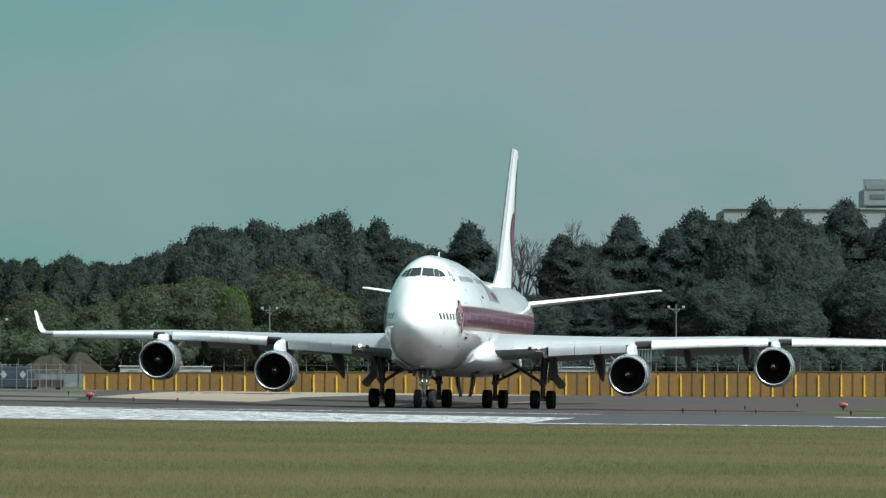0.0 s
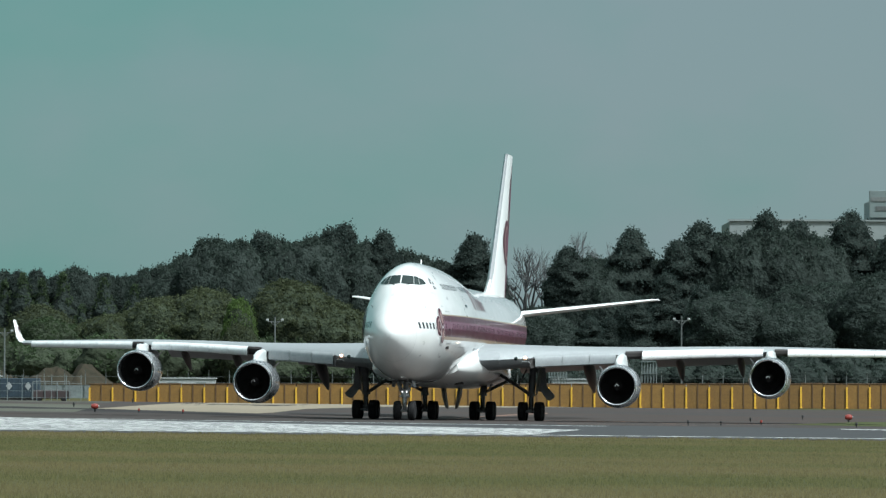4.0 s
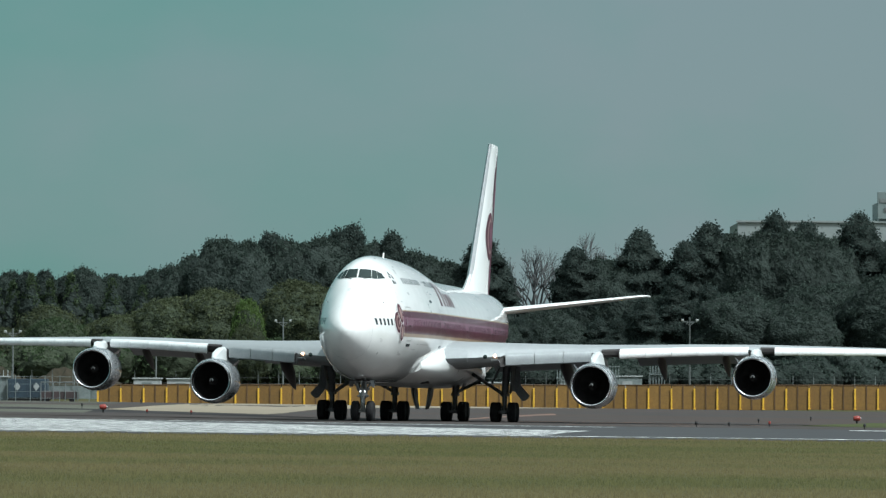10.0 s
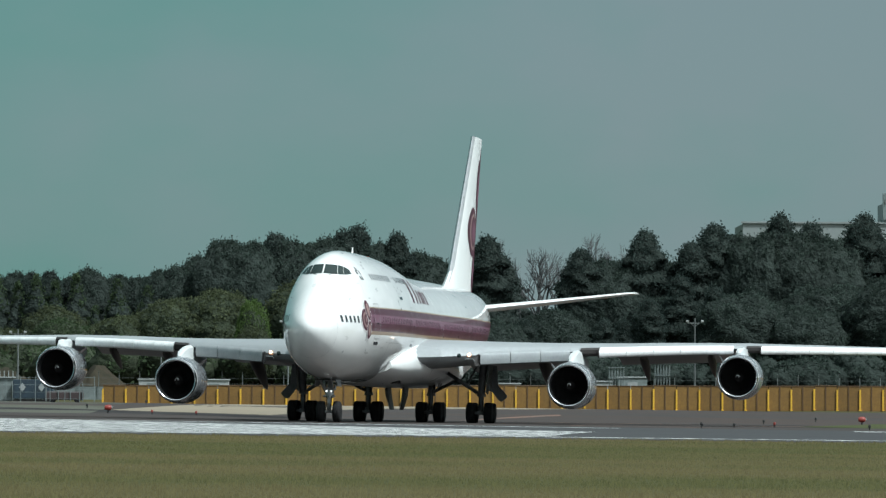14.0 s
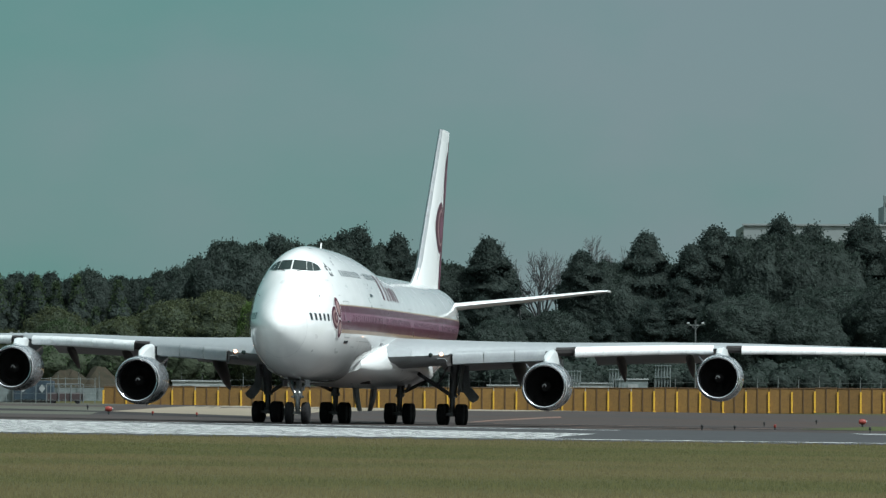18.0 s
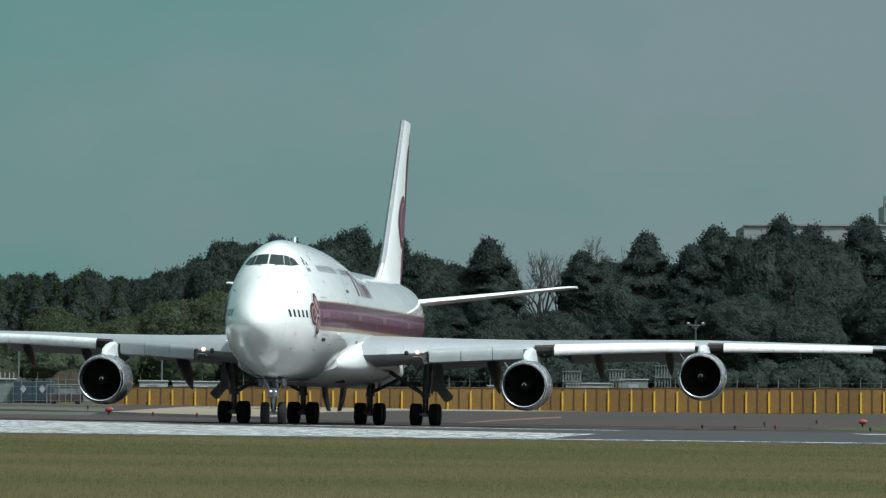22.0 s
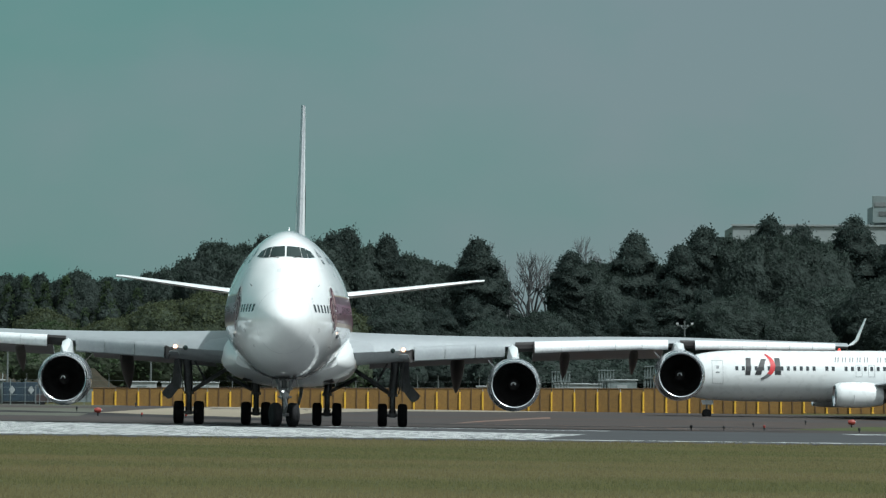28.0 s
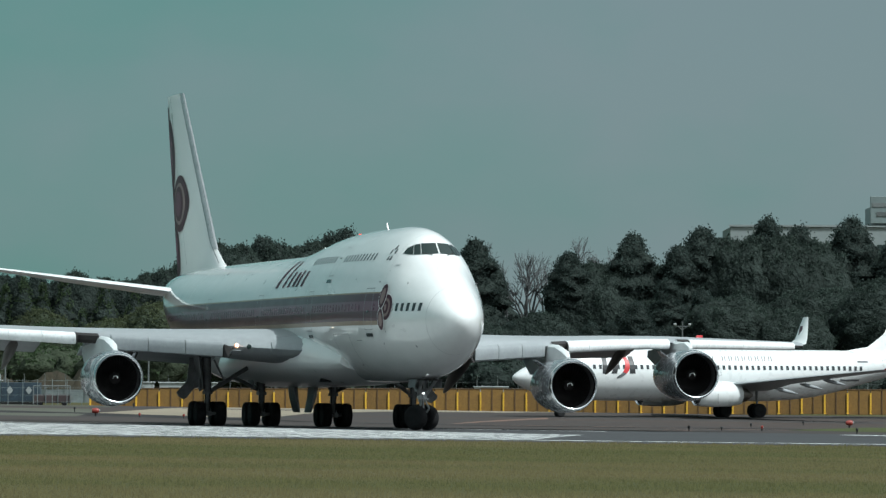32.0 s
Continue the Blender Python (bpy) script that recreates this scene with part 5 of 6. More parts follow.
ribbon("pale_apron", -25.5, 12, apron_near, lambda x: max(apron_near(x) + 0.3, min(457.5, 416.5 + 5.2 * (x + 25.5))), M_CONCRETE, 0.034, "pale beige concrete apron beside the taxiway", "apron", None, 36)
ribbon("grey_verge", -90, -26, flat(402), flat(459), M_SHOULDER, 0.030, "grey-green gravelly verge", "verge", None, 8)
band_mid = lambda x: float(np.interp(x, (-32, -24, -17, -10.7, -4, 5, 12, 20.6, 24), (417, 411.5, 404, 393.5, 368, 360, 363, 378, 382)))
ribbon("dark_seam", -60, 25, lambda x: band_mid(x) - 6, lambda x: band_mid(x) + 4, M_BAND, 0.037, "dark band along the runway's far edge", "seam", None, 60)
ribbon("grass_verge", 22.5, 90, lambda x: max(327, 352 - 3.2 * max(0, x - 22.5)), lambda x: min(404, 356 + 9 * max(0, x - 22.5)), M_VERGE, 0.032, "small grass verge at the taxiway's edge", "verge", None, 8, 4)
sweep = lambda x: float(np.interp(x, (0.8, 1.1, 2.1, 3.4, 5.1, 7.3, 12), (380, 387, 398, 405, 411, 418, 428)))
ribbon("guide_line", 0.8, 8.5, lambda x: sweep(x) - 2.5, lambda x: sweep(x) + 2.5, M_ORANGE, 0.030, "", "", taxi, 30)
ribbon("guide_line", 3.0, 16.5, flat(372), flat(377), M_ORANGE, 0.034, "", "", taxi, 16)
ribbon("guide_line", 7.0, 15.0, flat(316), flat(319), M_ORANGE, 0.030, "", "", taxi, 16)
ribbon("guide_line", 14.0, 25.0, lambda x: 340 + 2.2 * (x - 14), lambda x: 344 + 2.2 * (x - 14), M_ORANGE, 0.030, "", "", taxi, 16)

# far ground cover behind the barrier


def mound(x0, x1, y, depth, hgt, seed):
    n, k = 110, 9
    rng = random.Random(seed)
    v = []
    for i in range(n + 1):
        u = i / n
        x = x0 + (x1 - x0) * u
        hh = hgt * (0.72 + 0.13 * math.sin(u * 23 + seed) + 0.10 * math.sin(u * 57 + 2 * seed)) * min(1, u * 7, (1 - u) * 7)
        for j in range(k):
            w = j / (k - 1)
            v.append((x, y + depth * w, ground_z(x, y) - 0.05 + hh * math.sin(math.pi * w) ** 0.8 * rng.uniform(0.8, 1.2)))
    return v, [(i * k + j, (i + 1) * k + j, (i + 1) * k + j + 1, i * k + j + 1) for i in range(n) for j in range(k - 1)]


tagged(part("earth_bank", mound(-75, -29, 552, 30, 3.6, 1), M_EARTH, smooth=60), "brown bare-earth bank behind the airfield fence", "earth bank", kind="structure")
tagged(part("earth_bank", mound(-24, 70, 575, 22, 1.8, 4), M_EARTH, smooth=60), "low brown earth bank below the woods", "earth bank", kind="structure")


def blades(count, seed):
    """Short grass standing on the near verge, thinner with distance."""
    r = np.random.RandomState(seed)
    y = 46 + 131.2 * r.uniform(0, 1, count) ** 1.25
    x = r.uniform(-1, 1, count) * (y * 0.086 + 1.2)
    z = -0.0075 * x - 0.00389 * (y - 300)
    hgt = r.uniform(0.02, 0.055, count) * (0.7 + 0.5 * np.sin(x * 1.7 + y * 0.31) ** 2)
    hgt = hgt * np.where(y > 174, 1.8, 1.0)
    a = r.uniform(-0.55, 1.35, count)
    w = r.uniform(0.006, 0.014, count) * (0.6 + y / 110)
    dx, dy = np.cos(a) * w, np.sin(a) * w
    lx, ly = r.normal(0, 0.006, count), np.abs(r.normal(0, 0.02, count))
    v = np.stack([np.stack([x - dx, y - dy, z - 0.01], 1), np.stack([x + dx, y + dy, z - 0.01], 1), np.stack([x + lx, y + ly, z + hgt], 1)], 1).reshape(-1, 3)
    return v.tolist(), np.arange(count * 3).reshape(-1, 3).tolist()


GRASS = blades(130000, 2)
grass_me = bpy.data.meshes.new("grass_blades")
grass_me.from_pydata(GRASS[0], [], GRASS[1])
grass_me.materials.append(M_BLADES)
grass_me.polygons.foreach_set("use_smooth", [True] * len(grass_me.polygons))
grass_me.normals_split_custom_set_from_vertices([(0.0, -0.25, 0.97)] * len(grass_me.vertices))   # light them as turf
tagged(part("grass_blades", grass_me, M_BLADES), "short olive and straw grass blades beside the runway", "grass", kind="stuff")


# ---- barrier, poles, yard things ----
M_BARRIER = smat("ochre_barrier_board", (0.185, 0.100, 0.018), 0.6, 0, 0.2, 0.9, 5, spread=(0.135, 0.076, 0.018), object_random=0.16)
M_YELLOW = smat("yellow_post", (0.62, 0.36, 0.03), 0.5, 0, 0.12, 0.5, 8, object_random=0.08)
M_BRACKET = smat("brown_joint", (0.10, 0.055, 0.02), 0.7, 0, 0.2, 0.5, 8)
M_GALV = smat("galvanised_steel", (0.42, 0.45, 0.46), 0.45, 0.6, 0.12, 0.5, 8)
M_PALE = smat("pale_sheet", (0.30, 0.32, 0.32), 0.6, 0, 0.15, 1.2, 4, spread=(0.23, 0.25, 0.25))
M_BLUE = smat("dark_blue_sheet", (0.022, 0.042, 0.062), 0.6, 0, 0.2, 1.0, 5)
M_RACK = smat("dull_grey_steel", (0.13, 0.145, 0.145), 0.6, 0.2, 0.2, 0.5, 8, object_random=0.3)
M_GREYBOX = smat("grey_sheet", (0.16, 0.19, 0.19), 0.6, 0, 0.2, 1.0, 5, spread=(0.12, 0.14, 0.14))
M_MAROON = smat("dark_red_steel", (0.050, 0.034, 0.034), 0.6, 0, 0.2, 0.8, 5)
M_RED = smat("red_marker_paint", (0.24, 0.035, 0.025), 0.4, 0, 0.15, 0.3, 9)
M_BLACK = smat("black_fitting", (0.02, 0.02, 0.02), 0.6, 0, 0.2, 0.3, 9)
M_FACADE = smat("pale_facade", (0.21, 0.24, 0.24), 0.7, 0, 0.08, 8.0, 1.0, spread=(0.18, 0.21, 0.21))
M_SIGNGREY = smat("grey_roof_sign", (0.15, 0.19, 0.19), 0.6, 0, 0.1, 4.0, 1.0)

FY, STEP = 460.0, 1.900
barrier = tagged(new("barrier"), "ochre board barrier with yellow posts beside the taxiway", "barrier")
panel_geo = box((0, 0, 0.76), (STEP - 0.05, 0.06, 2.04), 0.012)
post_geo = join(box((0, -0.10, 0.67), (0.15, 0.10, 1.72), 0.015), box((0, -0.16, -0.18), (0.20, 0.26, 0.10), 0.01))
joint_geo = box((0, -0.06, 0.76), (0.10, 0.05, 1.98), 0.01)
top_geo = box((0, 0, 1.82), (STEP, 0.14, 0.08), 0.015)
pm, sm_, jm, tm = shared("panel", panel_geo, M_BARRIER), shared("post", post_geo, M_YELLOW), shared("joint", joint_geo, M_BRACKET), shared("rail", top_geo, M_BRACKET)
for i in range(62):
    x = -28.6 + STEP * i
    z = 0.27 + 0.0033 * x + (0.04 if i % 7 == 3 else 0.0)
    part("panel", pm, None, barrier, m=pose(x + STEP / 2, FY, z))
    part("post", sm_, None, barrier, "yellow post on a small foot", m=pose(x, FY, z))
    part("joint", jm, None, barrier, m=pose(x + STEP * 0.5, FY, z))
    part("top_rail", tm, None, barrier, m=pose(x + STEP / 2, FY, z))


def flood_mast(x, y, hgt, sides=(-1, 1)):
    t = thing("flood_mast", "grey steel floodlight mast with small lamps" if len(sides) == 1 else "grey steel floodlight mast with paired lamps on a crossarm", "light mast", "light masts", pose(x, y, ground_z(x, y)))
    part("mast", rod((0, 0, 0), (0, 0, hgt + 0.35), 0.10, 0.065, 8), M_RACK, t)
    for s in sides:
        part("crossarm", join(rod((0, 0, hgt - 0.15), (s * 0.62, 0, hgt - 0.10), 0.04, n=6), rod((s * 0.4, 0, hgt - 0.15), (0, 0, hgt - 0.5), 0.03, n=6)), M_RACK, t)
        part("floodlight", join(box((s * 0.70, -0.1, hgt + 0.06), (0.26, 0.24, 0.22), 0.04), rod((s * 0.60, 0, hgt - 0.12), (s * 0.70, 0, hgt), 0.04, n=6)), M_PALE, t)
    return t


flood_mast(23.5, 530, 8.0)
flood_mast(-15.3, 530, 7.6)
flood_mast(-26.9, 520, 4.6, (-1, 1))
flood_mast(-40.7, 525, 6.3)

# a wire fence of thin posts far behind
wire_fence = tagged(new("wire_fence"), "thin grey posts of a wire security fence", "fence")
fp = shared("fence_post", join(rod((0, 0, 0), (0, 0, 2.1), 0.04, n=6), rod((0, 0, 2.05), (0, -0.3, 2.35), 0.035, n=5)), M_RACK)
for i in range(56):
    part("post", fp, None, wire_fence, m=pose(-52 + 2.0 * i, 540, ground_z(0, 540) + 0.55))
part("wire", join(*[rod((-52, 540, ground_z(0, 540) + 0.55 + h), (60, 540, ground_z(0, 540) + 0.55 + h), 0.015, n=4) for h in (0.7, 1.2, 1.75)]), M_RACK, wire_fence)
part("kerb_wall", box((4, 540.3, ground_z(0, 540) + 0.5), (114, 0.3, 1.9)), M_GREYBOX, wire_fence)


def site_cabin(x, y, w, hgt, mat, label, d=3.0, z=None):
    z = ground_z(x, y) if z is None else z
    t = thing("site_cabin", label, "cabin", "yard cabins", pose(x, y, z))
    part("body", box((0, 0, hgt / 2), (w, d, hgt), 0.04), mat, t)
    part("roof", box((0, 0, hgt + 0.06), (w + 0.2, d + 0.2, 0.12), 0.03), M_PALE, t)
    for i in range(max(1, int(w / 1.8))):
        part("door_panel", box((-w / 2 + (i + 0.5) * w / max(1, int(w / 1.8)), -d / 2 - 0.02, hgt * 0.48), (0.9, 0.04, hgt * 0.75)), M_GREYBOX if mat is not M_GREYBOX else M_PALE, t)
    return t


site_cabin(12.6, 500, 4.2, 2.2, M_PALE, "pale grey yard cabin behind the barrier")
site_cabin(16.6, 502, 2.6, 2.6, M_GREYBOX, "grey yard cabin behind the barrier")
site_cabin(-26.6, 500, 2.4, 1.95, M_PALE, "small pale-roofed store behind the barrier")
site_cabin(-22.3, 500, 5.1, 1.95, M_PALE, "long low white store behind the barrier", 1.5)
site_cabin(25.0, 503, 6.0, 1.7, M_PALE, "low pale store behind the barrier")
site_cabin(5.0, 503, 3.0, 1.9, M_PALE, "small pale store behind the barrier")


def stacked_rack(x, y, n, hgt):
    t = thing("pipe_rack", "grey steel rack of upright braced scaffold frames", "rack", "pipe racks", pose(x, y, ground_z(x, y)))
    w = 0.26 * (n - 1)
    for i in range(n):
        part("upright", rod((0.26 * i, 0, 0), (0.26 * i, 0, hgt), 0.045, n=6), M_GREYBOX, t)
    for z in (0.45, 0.72, 0.98):
        part("rail", box((w / 2, 0, hgt * z), (w + 0.2, 0.3, 0.06)), M_GREYBOX, t)
    for i in range(n - 1):
        part("brace", rod((0.26 * i, -0.06, hgt * 0.45), (0.26 * (i + 1), -0.06, hgt * 0.95), 0.025, n=4), M_GREYBOX, t)
    return t


for x, n, hgt in ((18.5, 6, 4.0), (10.2, 7, 3.4), (14.4, 6, 3.6)):
    stacked_rack(x, 497, n, hgt)

# the yard at the barrier's end: mesh fence, blue container with two pale diamonds, dark red machine
mesh_fence = tagged(new("mesh_fence"), "grey mesh fence round the equipment yard", "fence")
for i in range(12):
    part("post", rod((-42 + 1.2 * i, 452, ground_z(-36, 452)), (-42 + 1.2 * i, 452, ground_z(-36, 452) + 2.1), 0.03, n=6), M_GREYBOX, mesh_fence)
part("rail", join(*[rod((-44, 452, ground_z(-36, 452) + h), (-28.7, 452, ground_z(-36, 452) + h), 0.014, n=5) for h in (0.25, 0.8, 1.4, 2.0)]), M_GREYBOX, mesh_fence)
cont = thing("container", "dull blue-grey steel container marked with two pale diamonds", "container", "", pose(-34.8, 466, ground_z(-34, 466)))
part("body", box((0, 0, 1.05), (3.3, 2.2, 1.6), 0.04), M_BLUE, cont)
for dx in (-0.85, 0.75):
    part("diamond", slab([(dx - 0.28, -1.13, 1.2), (dx, -1.13, 0.85), (dx + 0.28, -1.13, 1.2), (dx, -1.13, 1.55)], (0, 0.03, 0)), M_PALE, cont)
part("rib", join(*[box((-1.5 + 0.5 * i, -1.11, 1.05), (0.07, 0.05, 1.5)) for i in range(7)]), M_BLUE, cont)
part("skid", box((0, 0, 0.14), (3.3, 2.0, 0.28)), M_BLACK, cont)
gs = thing("ground_set", "dark red engine-driven ground set", "machine", "", pose(-31.4, 455, ground_z(-31, 455)))
part("body", box((0, 0, 0.55), (3.0, 1.4, 0.7), 0.08), M_MAROON, gs)
part("frame", join(*[rod((-1.5 + i * 1.0, -0.75, 0.1), (-1.5 + i * 1.0, -0.75, 1.6), 0.05, n=6) for i in range(4)], rod((-1.5, -0.75, 1.6), (1.5, -0.75, 1.6), 0.05, n=6)), M_RACK, gs)
for i in range(4):
    put_wheel(gs, -1.0 + (i % 2) * 2.0, -0.6 + (i // 2) * 1.2, 0.22, 0.22, "set_wheel", False)
grey = thing("shed", "flat-roofed grey equipment shed", "shed", "", pose(-39.3, 468, ground_z(-38, 468)))
part("wall", box((0, 0, 0.95), (5.2, 3, 1.9), 0.03), M_GREYBOX, grey)
part("roof", box((0, 0, 1.98), (5.5, 3.3, 0.12), 0.03), M_PALE, grey)
for i in range(15):
    part("upright", rod((-2.6 + 0.37 * i, 0.5, 2.0), (-2.6 + 0.37 * i, 0.5, 2.55), 0.035, n=5), M_GALV, grey)


# a small white car that drives along behind the barrier and out past the yard
M_CARWHITE = smat("car_white_paint", (0.40, 0.42, 0.42), 0.35, 0, 0.05, 1.0, 4, coat=0.5)


def build_car():
    t = thing("car", "small white hatchback driving past the equipment yard", "car", "", pose(42.8, 463, ground_z(42.8, 463)))
    side = [(1.75, 0.28), (1.72, 0.62), (1.55, 0.80), (0.75, 0.92), (-1.55, 0.95), (-1.72, 0.80), (-1.75, 0.30)]
    rows = [[(x, y * k, z) for x, z in side] for y, k in ((-0.74, 1), (-0.70, 1), (0.70, 1), (0.74, 1))]
    part("body", loft(rows), M_CARWHITE, t, smooth=35)
    top = [(0.85, 0.92), (0.25, 1.40), (-1.15, 1.42), (-1.55, 0.94)]
    part("cabin", loft([[(x, y, z) for x, z in top] for y in (-0.66, 0.66)]), M_GREYBOX, t, smooth=35)
    for s in (-1, 1):
        for x0, x1 in ((0.55, -0.30), (-0.38, -1.2)):
            part("side_window", slab([(x0, s * 0.665, 0.98), (x1, s * 0.665, 0.98), (x1 + 0.05, s * 0.665, 1.33), (x0 - 0.30, s * 0.665, 1.33)], (0, 0.012 * s, 0)), M_GLASS, t)
        part("headlight", box((1.70, s * 0.52, 0.66), (0.10, 0.26, 0.12), 0.02), M_PALE, t)
        part("tail_lamp", box((-1.72, s * 0.58, 0.78), (0.06, 0.16, 0.2), 0.02), M_RED, t)
        for x in (1.15, -1.15):
            put_wheel(t, x, s * 0.64, 0.29, 0.29, "car_wheel", False)
    part("windscreen", slab([(0.86, -0.6, 0.95), (0.86, 0.6, 0.95), (0.30, 0.6, 1.38), (0.30, -0.6, 1.38)], (0.012, 0, 0.012)), M_GLASS, t)
    return t


car = build_car()

# runway edge markers and lamps
def edge_marker(x, y, big=True):
    t = thing("edge_marker", "red runway marker light on a short stem", "marker light", "runway markers", pose(x, y, ground_z(x, y) + 0.02))
    part("stem", rod((0, 0, 0), (0, 0, 0.24), 0.06, n=8), M_BLACK, t)
    part("head", join(turn([(-0.27, 0.06), (-0.24, 0.15), (0.02, 0.21), (0.20, 0.17), (0.26, 0.08)], 12, (0, 0, 0.42))), M_RED, t, smooth=50)
    part("cap", turn([(0.26, 0.08), (0.33, 0.05)], 10, (0, 0, 0.43)), M_PALE, t)
    return t


def edge_lamp(x, y, hgt=0.35, red=False):
    t = thing("edge_lamp", "small black elevated runway lamp", "runway lamp", "runway lamps", pose(x, y, ground_z(x, y) + 0.02))
    part("stem", rod((0, 0, 0), (0, 0, hgt * 0.6), 0.035, n=7), M_BLACK, t)
    part("head", turn([(hgt * 0.5, 0.06), (hgt * 0.8, 0.085), (hgt * 1.1, 0.06)], 10, (0, 0, 0), "z"), M_RED if red else M_BLACK, t)
    return t


edge_marker(29.6, 397.5)
edge_marker(-24.7, 403.5)
for x, y, h, r in ((14.2, 311.5, 0.28, False), (16.5, 320.5, 0.24, False), (22.4, 394.5, 0.3, False), (19.5, 332, 0.3, True), (27.1, 409.5, 0.3, False), (23.4, 308.5, 0.28, False), (-27.3, 420, 0.36, False), (-24.1, 443, 0.3, False), (-21.4, 401.5, 0.3, True), (-18.1, 399, 0.3, True)):
    edge_lamp(x, y, h, r)

# office block beyond the woods
blk = thing("office_block", "long pale office block with a grey roof sign", "building", "", pose(47.6, 900, ground_z(62, 900) + 0.25))
part("wall", box((16, 12, 14.1), (32, 24, 28.2), 0.1), M_FACADE, blk)
part("parapet", box((16, 0.0, 28.35), (32.4, 0.6, 0.3)), M_FACADE, blk)
for i in range(9):
    for j in range(3):
        part("window", box((2.0 + 3.25 * i, -0.03, 24.6 - 3.6 * j), (1.6, 0.1, 1.5)), M_GLASS, blk)
part("roof_house", box((28.6, 9, 29.0), (11, 14, 5.4), 0.1), M_FACADE, blk)
part("roof_sign", box((27.3, -0.1, 31.0), (9.2, 0.8, 4.4), 0.05), M_SIGNGREY, blk)
for x0, w, z in ((24.6, 3.2, 31.8), (28.6, 3.4, 31.8), (24.9, 2.4, 30.3), (28.2, 2.6, 30.3)):
    part("sign_bar", box((x0, -0.55, z), (w, 0.08, 0.7)), M_RACK, blk)


# ---- woods ----
def leaf_mat(name, c, c2):
    m = smat(name, c, 0.75, 0, 0.2, 1.4, 3.0, spread=c2, island=0.14, object_random=0.14, bump=0.45)
    n, l = m.node_tree.nodes, m.node_tree.links
    b = n["Principled BSDF"]
    b.inputs["Specular IOR Level"].default_value = 0.12
    n["Bump"].inputs["Distance"].default_value = 0.16
    thin, mix = n.new("ShaderNodeBsdfTranslucent"), n.new("ShaderNodeMixShader")
    mix.inputs[0].default_value = 0.5
    l.new(b.inputs["Base Color"].links[0].from_socket, thin.inputs[0])
    l.new(b.outputs[0], mix.inputs[1])
    l.new(thin.outputs[0], mix.inputs[2])
    l.new(mix.outputs[0], n["Material Output"].inputs[0])
    return m


L_CEDAR = leaf_mat("cedar_leaf", (0.053, 0.073, 0.065), (0.046, 0.064, 0.057))
L_OAK = leaf_mat("evergreen_oak_leaf", (0.053, 0.073, 0.061), (0.046, 0.064, 0.054))
L_OLIVE = leaf_mat("olive_spring_leaf", (0.078, 0.093, 0.050), (0.066, 0.080, 0.043))
L_SPRING = leaf_mat("bright_spring_leaf", (0.105, 0.160, 0.050), (0.088, 0.135, 0.043))
L_BUSH = leaf_mat("bush_leaf", (0.063, 0.093, 0.047), (0.053, 0.077, 0.041))
M_BARK = smat("bark", (0.075, 0.06, 0.048), 0.9, 0, 0.3, 0.6, 6, bump=0.4)


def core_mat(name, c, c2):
    """The inside of a crown: shade put into its dull colour, with the relief of packed leaf clumps."""
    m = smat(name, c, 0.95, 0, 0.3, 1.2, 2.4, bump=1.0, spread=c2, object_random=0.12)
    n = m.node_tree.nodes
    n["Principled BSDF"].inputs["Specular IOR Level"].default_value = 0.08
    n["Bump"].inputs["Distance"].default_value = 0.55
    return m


# darker than the leaves, standing in for the shade between them
M_CORE_SHADE = core_mat("crown_core", (0.026, 0.034, 0.030), (0.017, 0.023, 0.020))
M_LIGHT_CORE_SHADE = core_mat("light_crown_shade_core", (0.040, 0.050, 0.032), (0.025, 0.033, 0.021))
M_BARE = smat("bare_twigs", (0.095, 0.10, 0.10), 0.9, 0, 0.2, 0.6, 6)


def crown_mesh(shell, nu, nv, count, size, seed, tuft=0.36, fly=0.03):
    """A dense crown: an inside within shell(u, a), to be coloured for shade, and leaves in loose tufts all over it."""
    grid = [[shell(j / nv, 2 * math.pi * i / nu) for i in range(nu)] for j in range(nv + 1)]
    cv, cf = loft(grid)
    r = random.Random(seed)
    at, out = [], []
    for _ in range(count // 20):
        u, a = r.uniform(0.0, 1.0), r.uniform(0, 6.2832)
        p = shell(u, a)
        n = (shell(u, a + 0.05) - p).cross(shell(min(u + 0.012, 1.0), a) - p)
        if n.length < 1e-7:
            continue
        n.normalize()
        at.append(p + n * (r.uniform(0.35, 0.7) if r.random() < fly else r.uniform(0.0, 0.22)))
        out.append(n)
    q = np.random.RandomState(seed)
    pick = q.randint(0, len(at), count)
    c, n = np.array(at)[pick], np.array(out)[pick]
    c = c + q.normal(size=(count, 3)) * tuft * q.uniform(0.25, 0.75, len(at))[pick][:, None]
    n = (n * 0.7 + q.normal(size=(count, 3)) * 0.42) * np.array([1, 1, 0.7]) + np.array([0, 0, 0.15])
    n /= np.linalg.norm(n, axis=1)[:, None]
    t = np.cross(n, q.normal(size=(count, 3)))
    t /= np.linalg.norm(t, axis=1)[:, None] + 1e-9
    b = np.cross(n, t)
    s = (size * q.uniform(0.55, 1.4, count))[:, None]
    v = np.stack([c - t * s, c + t * s * 0.8 - b * s * 0.7, c + t * s * 0.6 + b * s], 1).reshape(-1, 3)
    return (v.tolist(), np.arange(count * 3).reshape(-1, 3).tolist()), (cv, cf)


def lumps(p, size, seed):
    """Uneven bulges about size metres across, from -1 to 1."""
    q = Vector((p.x / size + seed * 7.3, p.y / size, p.z / size))
    return noise.noise(q) + 0.6 * noise.noise(q * 2.3) + 0.42 * noise.noise(q * 5.1)


